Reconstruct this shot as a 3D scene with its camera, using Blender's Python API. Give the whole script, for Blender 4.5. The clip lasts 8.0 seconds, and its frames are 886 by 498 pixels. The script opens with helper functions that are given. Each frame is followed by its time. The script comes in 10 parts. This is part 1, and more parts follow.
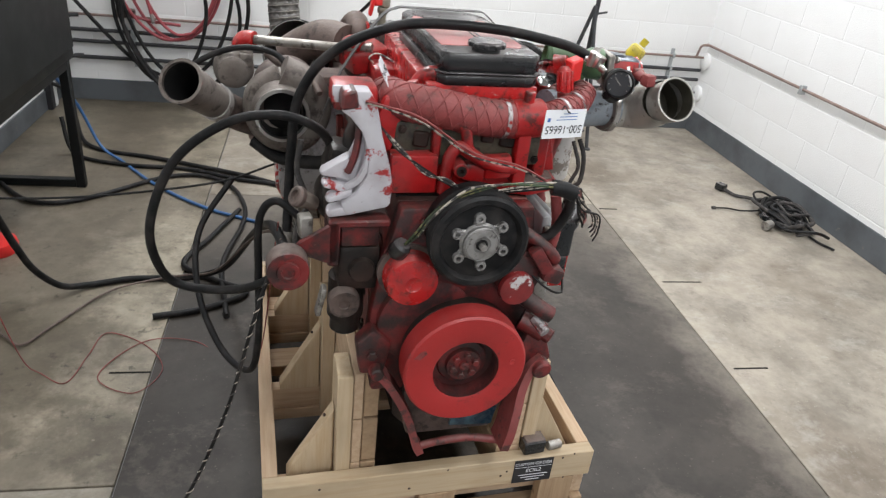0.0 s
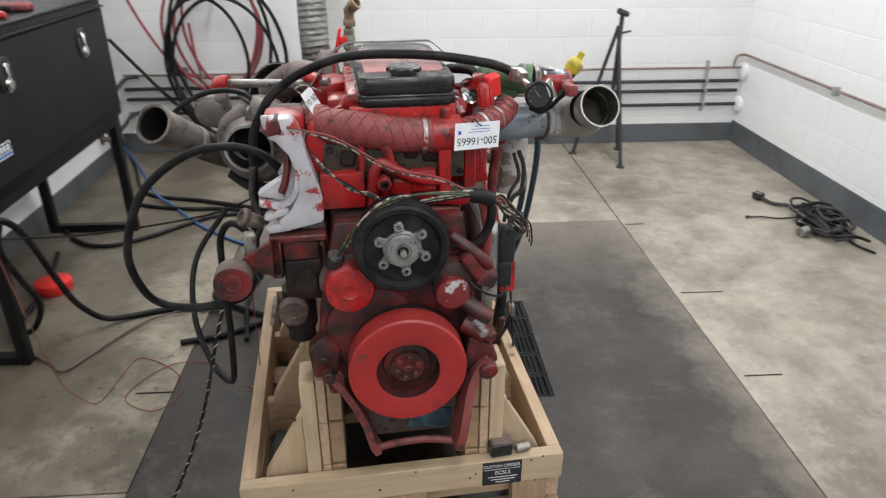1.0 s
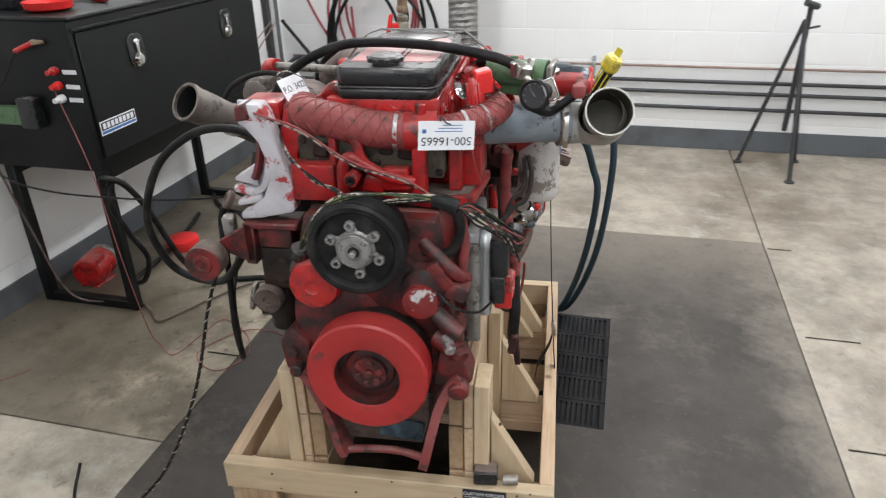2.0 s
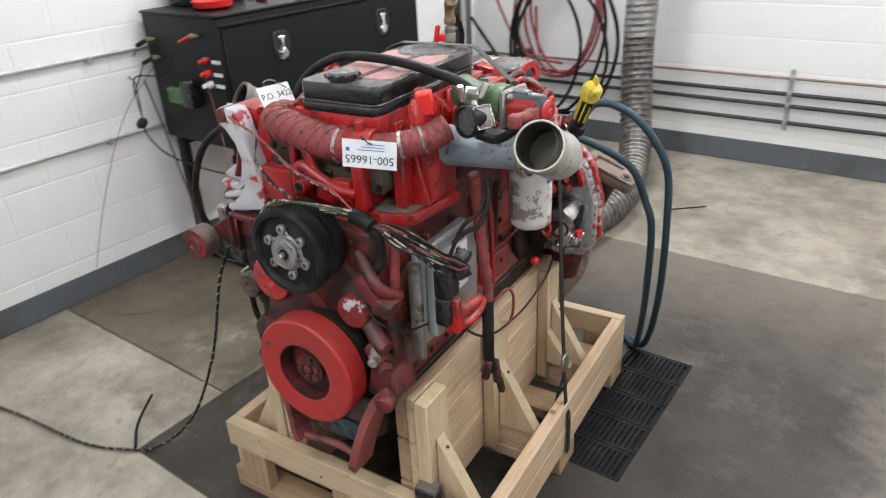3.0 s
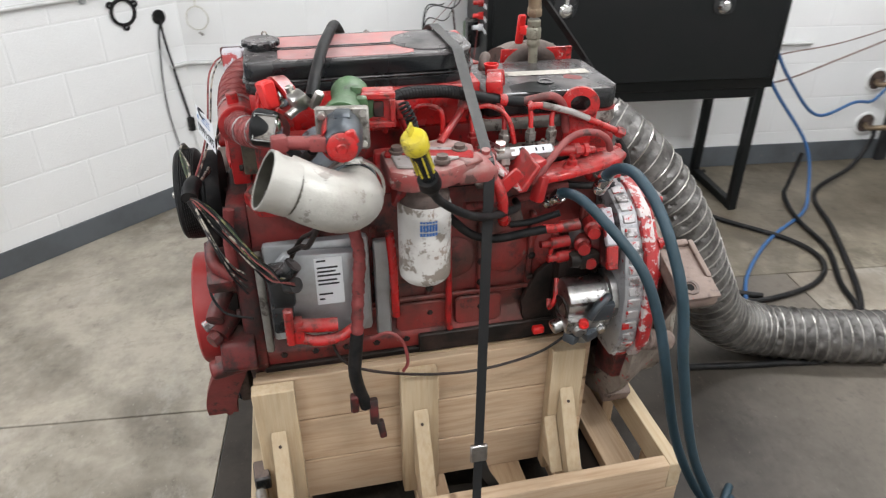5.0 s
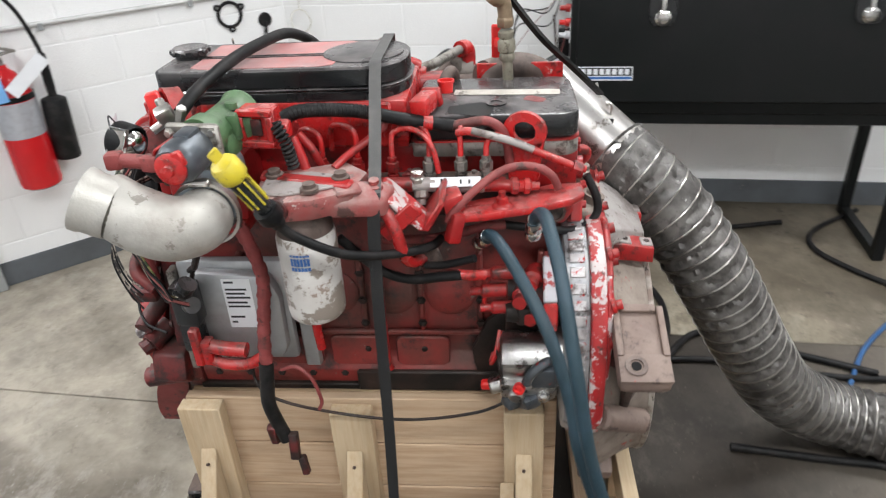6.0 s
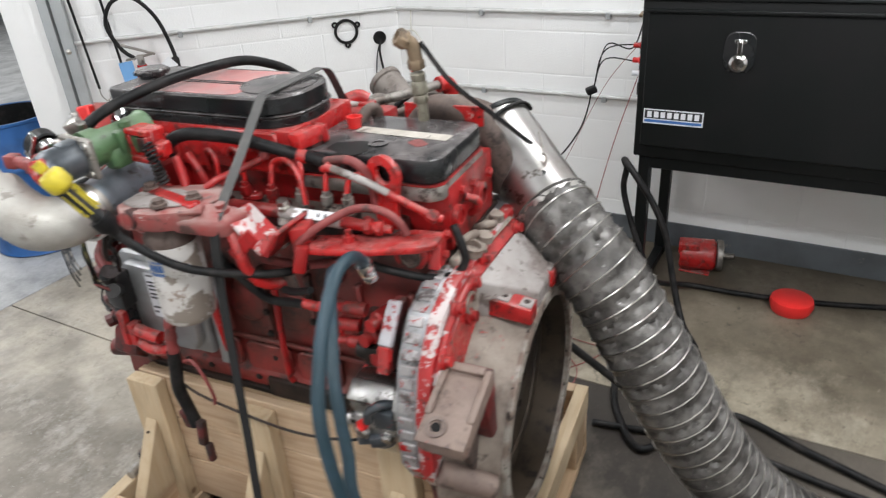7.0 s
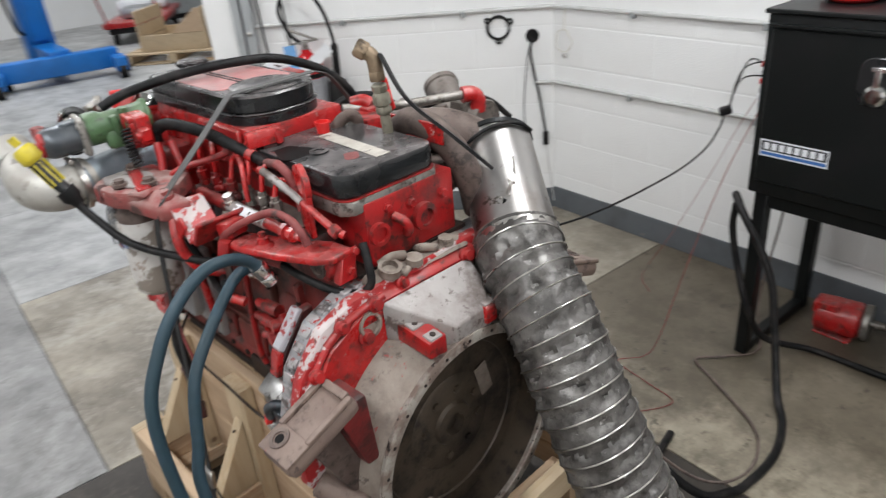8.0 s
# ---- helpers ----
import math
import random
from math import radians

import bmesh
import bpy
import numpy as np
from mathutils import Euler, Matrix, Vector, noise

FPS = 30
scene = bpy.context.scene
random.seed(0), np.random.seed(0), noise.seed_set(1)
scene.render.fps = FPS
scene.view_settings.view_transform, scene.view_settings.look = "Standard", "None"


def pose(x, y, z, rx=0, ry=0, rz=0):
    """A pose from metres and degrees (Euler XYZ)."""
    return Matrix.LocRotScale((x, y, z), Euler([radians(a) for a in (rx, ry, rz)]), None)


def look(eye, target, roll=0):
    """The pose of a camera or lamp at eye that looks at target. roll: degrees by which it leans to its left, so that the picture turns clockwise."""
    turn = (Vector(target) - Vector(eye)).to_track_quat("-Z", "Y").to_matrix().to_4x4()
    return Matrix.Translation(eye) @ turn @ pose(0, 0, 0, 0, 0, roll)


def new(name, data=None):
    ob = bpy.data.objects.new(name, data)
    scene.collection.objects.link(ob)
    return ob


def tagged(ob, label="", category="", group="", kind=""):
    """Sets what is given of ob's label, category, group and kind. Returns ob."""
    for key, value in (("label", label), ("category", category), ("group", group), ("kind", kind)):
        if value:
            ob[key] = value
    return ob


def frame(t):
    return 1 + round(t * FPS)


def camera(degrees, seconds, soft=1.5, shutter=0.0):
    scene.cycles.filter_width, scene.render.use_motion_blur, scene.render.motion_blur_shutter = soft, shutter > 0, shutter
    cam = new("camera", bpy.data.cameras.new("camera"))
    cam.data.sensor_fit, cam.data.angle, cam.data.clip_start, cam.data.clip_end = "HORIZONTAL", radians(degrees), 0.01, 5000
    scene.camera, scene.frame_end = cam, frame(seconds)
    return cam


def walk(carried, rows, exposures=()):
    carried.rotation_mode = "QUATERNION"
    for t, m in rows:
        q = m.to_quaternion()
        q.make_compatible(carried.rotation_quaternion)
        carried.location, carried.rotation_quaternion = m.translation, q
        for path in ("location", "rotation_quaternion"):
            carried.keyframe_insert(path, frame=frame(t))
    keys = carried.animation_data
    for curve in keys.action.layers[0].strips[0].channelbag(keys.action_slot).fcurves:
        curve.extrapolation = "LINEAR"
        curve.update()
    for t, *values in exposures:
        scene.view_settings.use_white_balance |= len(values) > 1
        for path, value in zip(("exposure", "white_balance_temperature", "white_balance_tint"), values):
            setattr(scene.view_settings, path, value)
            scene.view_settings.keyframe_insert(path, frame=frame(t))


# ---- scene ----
cam = camera(65.1, 8.0, soft=1.2, shutter=0.4)
PATH = [
    (0, (-0.341, -1.225, 1.596), (0.032, 0.498, 0.653), 6.6),
    (0.5, (-0.235, -1.274, 1.61), (0.09, 0.47, 0.688), 2.6),
    (1, (-0.008, -1.392, 1.614), (0.114, 0.405, 0.745), 0.0),
    (1.2, (0.094, -1.427, 1.618), (0.08, 0.384, 0.769), -0.9),
    (2.3, (0.651, -1.112, 1.586), (0.042, 0.569, 0.69), -2.1),
    (2.5, (0.756, -1.057, 1.6), (0.027, 0.588, 0.726), -2.9),
    (3, (1.109, -0.908, 1.626), (0.026, 0.518, 0.736), -3.0),
    (3.5, (1.315, -0.645, 1.613), (0.001, 0.546, 0.689), -2.6),
    (4, (1.41, -0.25, 1.645), (-0.058, 0.712, 0.686), -1.9),
    (4.5, (1.499, 0.069, 1.643), (-0.148, 0.726, 0.719), -1.3),
    (4.7, (1.55, 0.199, 1.669), (-0.137, 0.667, 0.702), -0.1),
    (5.8, (1.375, 0.858, 1.642), (-0.339, 0.645, 0.635), -3.0),
    (6, (1.334, 0.96, 1.632), (-0.367, 0.633, 0.632), -3.2),
    (6.5, (1.252, 1.318, 1.651), (-0.332, 0.556, 0.696), -3.1),
    (7, (1.105, 1.602, 1.651), (-0.418, 0.707, 0.714), -4.0),
    (7.5, (0.839, 1.812, 1.658), (-0.564, 0.737, 0.722), -1.9),
    (8, (0.644, 2.05, 1.645), (-0.426, 0.631, 0.727), -5.3),
]
walk(cam, [(t, look(eye, target, roll)) for t, eye, target, roll in PATH], [(0, 0.0), (0.5, -0.05), (1, -0.13), (2.4, 0.03), (3.2, 0.0), (4.5, 0.0), (6, 0.07), (6.8, 0.0), (7.5, -0.16), (8, -0.22)])

# ---- world and light: a windowless shop bay under ceiling tubes ----
world = bpy.data.worlds.new("world")
world.use_nodes = True
world.node_tree.nodes["Background"].inputs[0].default_value = (0.8, 0.9, 1.0, 1)
world.node_tree.nodes["Background"].inputs[1].default_value = 0.03
scene.world = world
LAMPS = [(-0.9, 1.2), (1.4, 1.2), (-0.7, 3.0), (1.4, 3.0), (0.3, -1.2), (2.0, -1.0), (-1.5, -5.5), (1.5, -5.5), (-3.5, -7.5), (-0.8, -8.8)]
LAMP_Z, LAMP_W = 2.95, 33.8


# ---- materials ----
def nodes_of(name):
    m = bpy.data.materials.new(name)
    m.use_nodes = True
    nt = m.node_tree
    return m, nt, nt.nodes["Principled BSDF"]


def noise_node(nt, vec, scale, detail=4.0, rough=0.6, stretch=None):
    n = nt.nodes.new("ShaderNodeTexNoise")
    n.inputs["Scale"].default_value = scale
    n.inputs["Detail"].default_value = detail
    n.inputs["Roughness"].default_value = rough
    if stretch:
        mp = nt.nodes.new("ShaderNodeMapping")
        mp.inputs["Scale"].default_value = stretch
        nt.links.new(vec, mp.inputs["Vector"])
        vec = mp.outputs["Vector"]
    nt.links.new(vec, n.inputs["Vector"])
    return n.outputs["Fac"]


def ramp(nt, fac, lo, hi):
    r = nt.nodes.new("ShaderNodeMapRange")
    r.inputs["From Min"].default_value = lo
    r.inputs["From Max"].default_value = hi
    nt.links.new(fac, r.inputs["Value"])
    return r.outputs["Result"]


def mixed(nt, fac, a, b):
    n = nt.nodes.new("ShaderNodeMix")
    n.data_type = "RGBA"
    for sock, v in ((n.inputs["A"], a), (n.inputs["B"], b)):
        if isinstance(v, tuple):
            sock.default_value = (*v, 1)
        else:
            nt.links.new(v, sock)
    if isinstance(fac, float):
        n.inputs["Factor"].default_value = fac
    else:
        nt.links.new(fac, n.inputs["Factor"])
    return n.outputs["Result"]


def times(nt, a, b):
    n = nt.nodes.new("ShaderNodeMath")
    n.operation = "MULTIPLY"
    nt.links.new(a, n.inputs[0])
    if isinstance(b, float):
        n.inputs[1].default_value = b
    else:
        nt.links.new(b, n.inputs[1])
    return n.outputs[0]


def surface(name, base, rough=0.5, metal=0.0, vary=None, vary_scale=14.0, vary_lo=0.45, vary_hi=0.7,
            dust=None, dust_amount=0.0, chips=None, chip_scale=30.0, chip_lo=0.62, bump=0.15, bump_scale=120.0, spread=0.0, rough_var=0.15, grime=None, grime_lo=0.5, grime_hi=0.62, grime_scale=26.0):
    """A painted or bare surface: base colour, blotches of a second colour, dust that lies on upward faces, chips of bare metal."""
    m, nt, bs = nodes_of(name)
    tc = nt.nodes.new("ShaderNodeTexCoord").outputs["Object"]
    col = base
    if spread:
        oi = nt.nodes.new("ShaderNodeObjectInfo").outputs["Random"]
        dark = tuple(c * (1 - spread) for c in base)
        col = mixed(nt, oi, base, dark)
    big = noise_node(nt, tc, vary_scale)
    if vary:
        col = mixed(nt, ramp(nt, big, vary_lo, vary_hi), col, vary)
    if grime:
        a = ramp(nt, noise_node(nt, tc, grime_scale, 8, 0.72), grime_lo, grime_hi)
        col = mixed(nt, times(nt, a, 0.85), col, grime)
        a = ramp(nt, noise_node(nt, tc, grime_scale * 0.3, 6, 0.65), grime_lo + 0.03, grime_hi + 0.06)
        col = mixed(nt, times(nt, a, 0.7), col, grime)
    if chips:
        c = ramp(nt, noise_node(nt, tc, chip_scale, 6, 0.7), chip_lo, chip_lo + 0.03)
        col = mixed(nt, c, col, chips)
    if dust:
        g = nt.nodes.new("ShaderNodeNewGeometry")
        sx = nt.nodes.new("ShaderNodeSeparateXYZ")
        nt.links.new(g.outputs["Normal"], sx.inputs[0])
        up = ramp(nt, sx.outputs["Z"], 0.1, 0.9)
        d = times(nt, up, ramp(nt, noise_node(nt, tc, vary_scale * 1.7, 5), 0.3, 0.65))
        col = mixed(nt, times(nt, d, dust_amount), col, dust)
    if isinstance(col, tuple):
        bs.inputs["Base Color"].default_value = (*col, 1)
    else:
        nt.links.new(col, bs.inputs["Base Color"])
    fine = noise_node(nt, tc, bump_scale, 3)
    r = nt.nodes.new("ShaderNodeMapRange")
    r.inputs["To Min"].default_value = max(0.02, rough - rough_var)
    r.inputs["To Max"].default_value = min(1.0, rough + rough_var)
    nt.links.new(big, r.inputs["Value"])
    nt.links.new(r.outputs["Result"], bs.inputs["Roughness"])
    bs.inputs["Metallic"].default_value = metal
    if bump:
        b = nt.nodes.new("ShaderNodeBump")
        b.inputs["Strength"].default_value = bump
        b.inputs["Distance"].default_value = 0.002
        nt.links.new(fine, b.inputs["Height"])
        nt.links.new(b.outputs["Normal"], bs.inputs["Normal"])
    return m


def timber(name, axis, base, dark, grey=None):
    """Sawn pine with grain along one axis."""
    m, nt, bs = nodes_of(name)
    tc = nt.nodes.new("ShaderNodeTexCoord").outputs["Object"]
    oi = nt.nodes.new("ShaderNodeObjectInfo").outputs["Random"]
    add = nt.nodes.new("ShaderNodeVectorMath")
    add.operation = "ADD"
    cx = nt.nodes.new("ShaderNodeCombineXYZ")
    for i in range(3):
        nt.links.new(times(nt, oi, 3.0 + 4.0 * i), cx.inputs[i])
    nt.links.new(tc, add.inputs[0])
    nt.links.new(cx.outputs[0], add.inputs[1])
    st = [1.0, 1.0, 1.0]
    st["xyz".index(axis)] = 0.06
    grain = noise_node(nt, add.outputs[0], 70, 5, 0.65, tuple(st))
    wide = noise_node(nt, add.outputs[0], 9, 4, 0.6, tuple(0.35 if s < 1 else 1 for s in st))
    col = mixed(nt, ramp(nt, grain, 0.42, 0.72), base, dark)
    col = mixed(nt, times(nt, ramp(nt, wide, 0.5, 0.75), 0.55), col, grey or tuple(c * 0.55 for c in base))
    col = mixed(nt, times(nt, oi, 0.35), col, tuple(c * 0.7 for c in base))
    knot = nt.nodes.new("ShaderNodeTexVoronoi")
    knot.inputs["Scale"].default_value = 5.0
    nt.links.new(add.outputs[0], knot.inputs["Vector"])
    k = nt.nodes.new("ShaderNodeMapRange")
    k.inputs["From Min"].default_value, k.inputs["From Max"].default_value = 0.03, 0.07
    k.inputs["To Min"].default_value, k.inputs["To Max"].default_value = 0.75, 0.0
    nt.links.new(knot.outputs["Distance"], k.inputs["Value"])
    col = mixed(nt, k.outputs["Result"], col, (0.10, 0.045, 0.02))
    nt.links.new(col, bs.inputs["Base Color"])
    bs.inputs["Roughness"].default_value = 0.72
    b = nt.nodes.new("ShaderNodeBump")
    b.inputs["Strength"].default_value, b.inputs["Distance"].default_value = 0.25, 0.002
    nt.links.new(grain, b.inputs["Height"])
    nt.links.new(b.outputs["Normal"], bs.inputs["Normal"])
    return m


def concrete(name, base, stain, pale, stain_lo=0.5, edge=None, oil=None, rough=(0.30, 0.60)):
    """Trowelled shop floor: cloudy tone, rusty and oily stains, pale scuffs."""
    m, nt, bs = nodes_of(name)
    tc = nt.nodes.new("ShaderNodeTexCoord").outputs["Object"]
    cloud = noise_node(nt, tc, 1.1, 6, 0.62)
    mid = noise_node(nt, tc, 4.0, 6, 0.68)
    fine = noise_node(nt, tc, 45.0, 4, 0.6)
    col = mixed(nt, ramp(nt, mid, 0.40, 0.64), base, tuple(c * 0.56 for c in base))
    col = mixed(nt, times(nt, ramp(nt, cloud, stain_lo, stain_lo + 0.16), 0.75), col, stain)
    col = mixed(nt, times(nt, ramp(nt, noise_node(nt, tc, 9.0, 7, 0.7, (1.0, 0.45, 1.0)), 0.52, 0.66), 0.5), col, tuple(0.5 * (a + b) for a, b in zip(base, stain)))
    col = mixed(nt, times(nt, ramp(nt, noise_node(nt, tc, 70.0, 4, 0.6), 0.66, 0.70), 0.5), col, pale)
    if edge:
        # the seal coat is scuffed through along the slab's borders
        g = nt.nodes.new("ShaderNodeNewGeometry")
        sx = nt.nodes.new("ShaderNodeSeparateXYZ")
        nt.links.new(g.outputs["Position"], sx.inputs[0])
        wob = noise_node(nt, tc, 5.0, 6, 0.7)
        for axis, lo, hi in (("X", 1.37, 1.605), ("Y", 1.75, 2.6)):
            add = nt.nodes.new("ShaderNodeMath")
            add.operation = "MULTIPLY_ADD"
            nt.links.new(wob, add.inputs[0])
            add.inputs[1].default_value = 0.55
            nt.links.new(sx.outputs[axis], add.inputs[2])
            col = mixed(nt, times(nt, ramp(nt, add.outputs[0], lo, hi), 0.7), col, edge)
    col = mixed(nt, times(nt, ramp(nt, noise_node(nt, tc, 2.3, 8, 0.72), 0.57, 0.70), 0.6), col, pale)
    col = mixed(nt, times(nt, ramp(nt, noise_node(nt, tc, 7.0, 8, 0.75), 0.62, 0.72), 0.6), col, tuple(c * 0.3 for c in stain))
    col = mixed(nt, times(nt, ramp(nt, noise_node(nt, tc, 15.0, 9, 0.78), 0.55, 0.68), 0.42), col, tuple(c * 0.7 for c in stain))
    col = mixed(nt, times(nt, ramp(nt, noise_node(nt, tc, 5.2, 9, 0.8, (0.6, 1.0, 1.0)), 0.55, 0.66), 0.38), col, pale)
    col = mixed(nt, times(nt, ramp(nt, fine, 0.5, 0.8), 0.25), col, tuple(c * 0.5 for c in base))
    if oil:
        # old oil and the shade beside the bench, both darkened into the floor colour
        g = nt.nodes.new("ShaderNodeNewGeometry")
        sx = nt.nodes.new("ShaderNodeSeparateXYZ")
        nt.links.new(g.outputs["Position"], sx.inputs[0])
        add = nt.nodes.new("ShaderNodeMath")
        add.operation = "MULTIPLY_ADD"
        nt.links.new(noise_node(nt, tc, 2.6, 7, 0.68), add.inputs[0])
        add.inputs[1].default_value = 1.1
        nt.links.new(sx.outputs["X"], add.inputs[2])
        m_ = ramp(nt, add.outputs[0], oil + 0.72, oil + 0.38)
        col = mixed(nt, times(nt, m_, 0.68), col, stain)
        col = mixed(nt, times(nt, ramp(nt, noise_node(nt, tc, 3.6, 8, 0.72), 0.50, 0.61), 0.62), col, stain)
        col = mixed(nt, times(nt, ramp(nt, noise_node(nt, tc, 13.0, 6, 0.7), 0.60, 0.68), 0.7), col, tuple(c * 0.45 for c in stain))
    nt.links.new(col, bs.inputs["Base Color"])
    r = nt.nodes.new("ShaderNodeMapRange")
    r.inputs["To Min"].default_value, r.inputs["To Max"].default_value = rough
    nt.links.new(mid, r.inputs["Value"])
    nt.links.new(r.outputs["Result"], bs.inputs["Roughness"])
    b = nt.nodes.new("ShaderNodeBump")
    b.inputs["Strength"].default_value, b.inputs["Distance"].default_value = 0.12, 0.002
    nt.links.new(fine, b.inputs["Height"])
    nt.links.new(b.outputs["Normal"], bs.inputs["Normal"])
    return m


DUST = (0.23, 0.175, 0.15)
RED = surface("engine_red", (0.36, 0.010, 0.011), 0.34, vary=(0.20, 0.011, 0.011), vary_scale=11, grime=(0.035, 0.014, 0.011), grime_lo=0.53, dust=DUST, dust_amount=0.22, chips=(0.24, 0.15, 0.125), chip_scale=38, chip_lo=0.68, bump=0.35, bump_scale=90)
RED_BRIGHT = surface("fresh_red", (0.46, 0.016, 0.016), 0.27, vary=(0.31, 0.016, 0.016), vary_scale=18, grime=(0.035, 0.018, 0.014), grime_lo=0.52, grime_hi=0.65, grime_scale=34, dust=(0.42, 0.25, 0.23), dust_amount=0.4, chips=(0.40, 0.25, 0.22), chip_scale=45, chip_lo=0.66, bump=0.4, bump_scale=75)
RED_DIRTY = surface("grimy_red", (0.165, 0.013, 0.013), 0.5, vary=(0.036, 0.013, 0.012), vary_scale=9, vary_lo=0.4, grime=(0.013, 0.009, 0.008), grime_lo=0.445, grime_hi=0.585, grime_scale=18, dust=DUST, dust_amount=0.2, chips=(0.19, 0.125, 0.105), chip_scale=32, chip_lo=0.67, bump=0.6, bump_scale=70)
RED_DULL = surface("overspray_red", (0.235, 0.042, 0.040), 0.6, vary=(0.16, 0.026, 0.025), vary_scale=24, grime=(0.04, 0.02, 0.016), grime_lo=0.57, dust=DUST, dust_amount=0.2, bump=0.6, bump_scale=170)
PUMP_RED = surface("pulley_red", (0.35, 0.018, 0.018), 0.42, vary=(0.30, 0.018, 0.018), vary_scale=9, grime=(0.05, 0.014, 0.013), grime_lo=0.60, grime_hi=0.68, grime_scale=16, chips=(0.09, 0.022, 0.02), chip_scale=9, chip_lo=0.70, dust=DUST, dust_amount=0.15, bump=0.25)
BLOCK = surface("block_rust_red", (0.235, 0.024, 0.020), 0.55, vary=(0.095, 0.034, 0.026), vary_scale=6, vary_lo=0.38, vary_hi=0.62, grime=(0.020, 0.014, 0.012), grime_lo=0.53, grime_scale=11, dust=DUST, dust_amount=0.32, chips=(0.17, 0.12, 0.10), chip_scale=30, chip_lo=0.66, bump=0.7, bump_scale=60)
GRIME = surface("oily_grime", (0.012, 0.010, 0.009), 0.42, vary=(0.038, 0.022, 0.018), vary_scale=12, dust=(0.12, 0.09, 0.075), dust_amount=0.25, chips=(0.07, 0.045, 0.037), chip_scale=40, chip_lo=0.66, bump=0.6, bump_scale=60)
BLACK_PLASTIC = surface("dusty_black_plastic", (0.009, 0.0105, 0.0115), 0.27, vary=(0.016, 0.016, 0.017), vary_scale=9, dust=(0.25, 0.222, 0.217), dust_amount=0.55, bump=0.1, chips=(0.06, 0.055, 0.052), chip_scale=60, chip_lo=0.72)
COVER_RED = surface("cover_overspray", (0.50, 0.15, 0.14), 0.38, vary=(0.30, 0.19, 0.185), vary_scale=12, vary_lo=0.4, vary_hi=0.75, bump=0.1, chips=(0.04, 0.035, 0.034), chip_scale=26, chip_lo=0.66, dust=(0.42, 0.30, 0.29), dust_amount=0.5)
RUBBER = surface("black_rubber", (0.007, 0.007, 0.0075), 0.5, vary=(0.028, 0.025, 0.024), vary_scale=20, bump=0.15)
BRAID = surface("hose_braid", (0.04, 0.037, 0.036), 0.75, vary=(0.085, 0.075, 0.07), vary_scale=30, bump=0.6, bump_scale=300)
BLACK_METAL = surface("black_powder_coat", (0.006, 0.0072, 0.0072), 0.42, vary=(0.008, 0.008, 0.0085), vary_scale=5, bump=0.05, chips=(0.03, 0.03, 0.03), chip_scale=60, chip_lo=0.76)
STEEL = surface("steel", (0.55, 0.53, 0.50), 0.32, 1.0, vary=(0.35, 0.32, 0.29), vary_scale=25, bump=0.1)
PUMP_METAL = surface("dulled_pump_metal", (0.52, 0.51, 0.50), 0.3, 1.0, vary=(0.26, 0.25, 0.24), vary_scale=14, grime=(0.04, 0.035, 0.03), grime_lo=0.56, grime_scale=26, bump=0.25)
HUB_METAL = surface("dull_hub_metal", (0.30, 0.29, 0.28), 0.5, 0.55, vary=(0.18, 0.17, 0.16), vary_scale=30, grime=(0.05, 0.04, 0.035), grime_lo=0.55, grime_scale=40, bump=0.4, bump_scale=120)
CHROME = surface("chrome", (0.75, 0.75, 0.75), 0.12, 1.0, vary=(0.45, 0.43, 0.40), vary_scale=15, bump=0.03, rough_var=0.06)
ALUM = surface("cast_aluminium", (0.33, 0.315, 0.29), 0.46, 0.7, vary=(0.22, 0.20, 0.18), vary_scale=14, grime=(0.05, 0.035, 0.028), grime_lo=0.53, dust=(0.34, 0.30, 0.26), dust_amount=0.4, bump=0.5, bump_scale=160)
ALUM_GREY = surface("ecm_aluminium", (0.42, 0.43, 0.44), 0.42, 0.6, vary=(0.32, 0.31, 0.30), vary_scale=10, bump=0.2)
DUCT = surface("cast_duct", (0.45, 0.435, 0.40), 0.5, 0.45, vary=(0.31, 0.29, 0.26), vary_scale=10, grime=(0.22, 0.20, 0.175), grime_lo=0.60, dust=(0.40, 0.37, 0.33), dust_amount=0.4, bump=0.45, bump_scale=170)
# dark olive colour carries the shade inside the elbow mouth
DUCT_INSIDE = surface("shaded_duct_inside", (0.048, 0.043, 0.031), 0.5, 0.2, vary=(0.026, 0.023, 0.016), vary_scale=18, bump=0.3)
GALV = surface("tube_steel", (0.40, 0.385, 0.37), 0.38, 1.0, vary=(0.25, 0.215, 0.19), vary_scale=7, grime=(0.10, 0.085, 0.07), grime_lo=0.60, grime_scale=12, bump=0.12)
TURBO_GREY = surface("dusty_turbo_casting", (0.17, 0.148, 0.13), 0.55, 0.25, vary=(0.085, 0.062, 0.052), vary_scale=9, grime=(0.04, 0.03, 0.026), grime_lo=0.53, dust=(0.34, 0.30, 0.27), dust_amount=0.5, bump=0.6, bump_scale=110)
SILICONE = surface("blue_grey_hose", (0.20, 0.235, 0.265), 0.42, 0.2, vary=(0.30, 0.33, 0.36), vary_scale=13, grime=(0.06, 0.05, 0.05), grime_lo=0.56, bump=0.35, bump_scale=90)
ACTUATOR = surface("dark_actuator_metal", (0.075, 0.085, 0.097), 0.33, 0.5, vary=(0.12, 0.13, 0.14), vary_scale=16, chips=(0.33, 0.02, 0.02), chip_scale=24, chip_lo=0.64, bump=0.25)
FLYWHEEL = surface("oily_brown_flywheel", (0.075, 0.055, 0.038), 0.5, 0.3, vary=(0.03, 0.022, 0.017), vary_scale=7, grime=(0.016, 0.012, 0.010), grime_lo=0.52, grime_scale=14, bump=0.4)
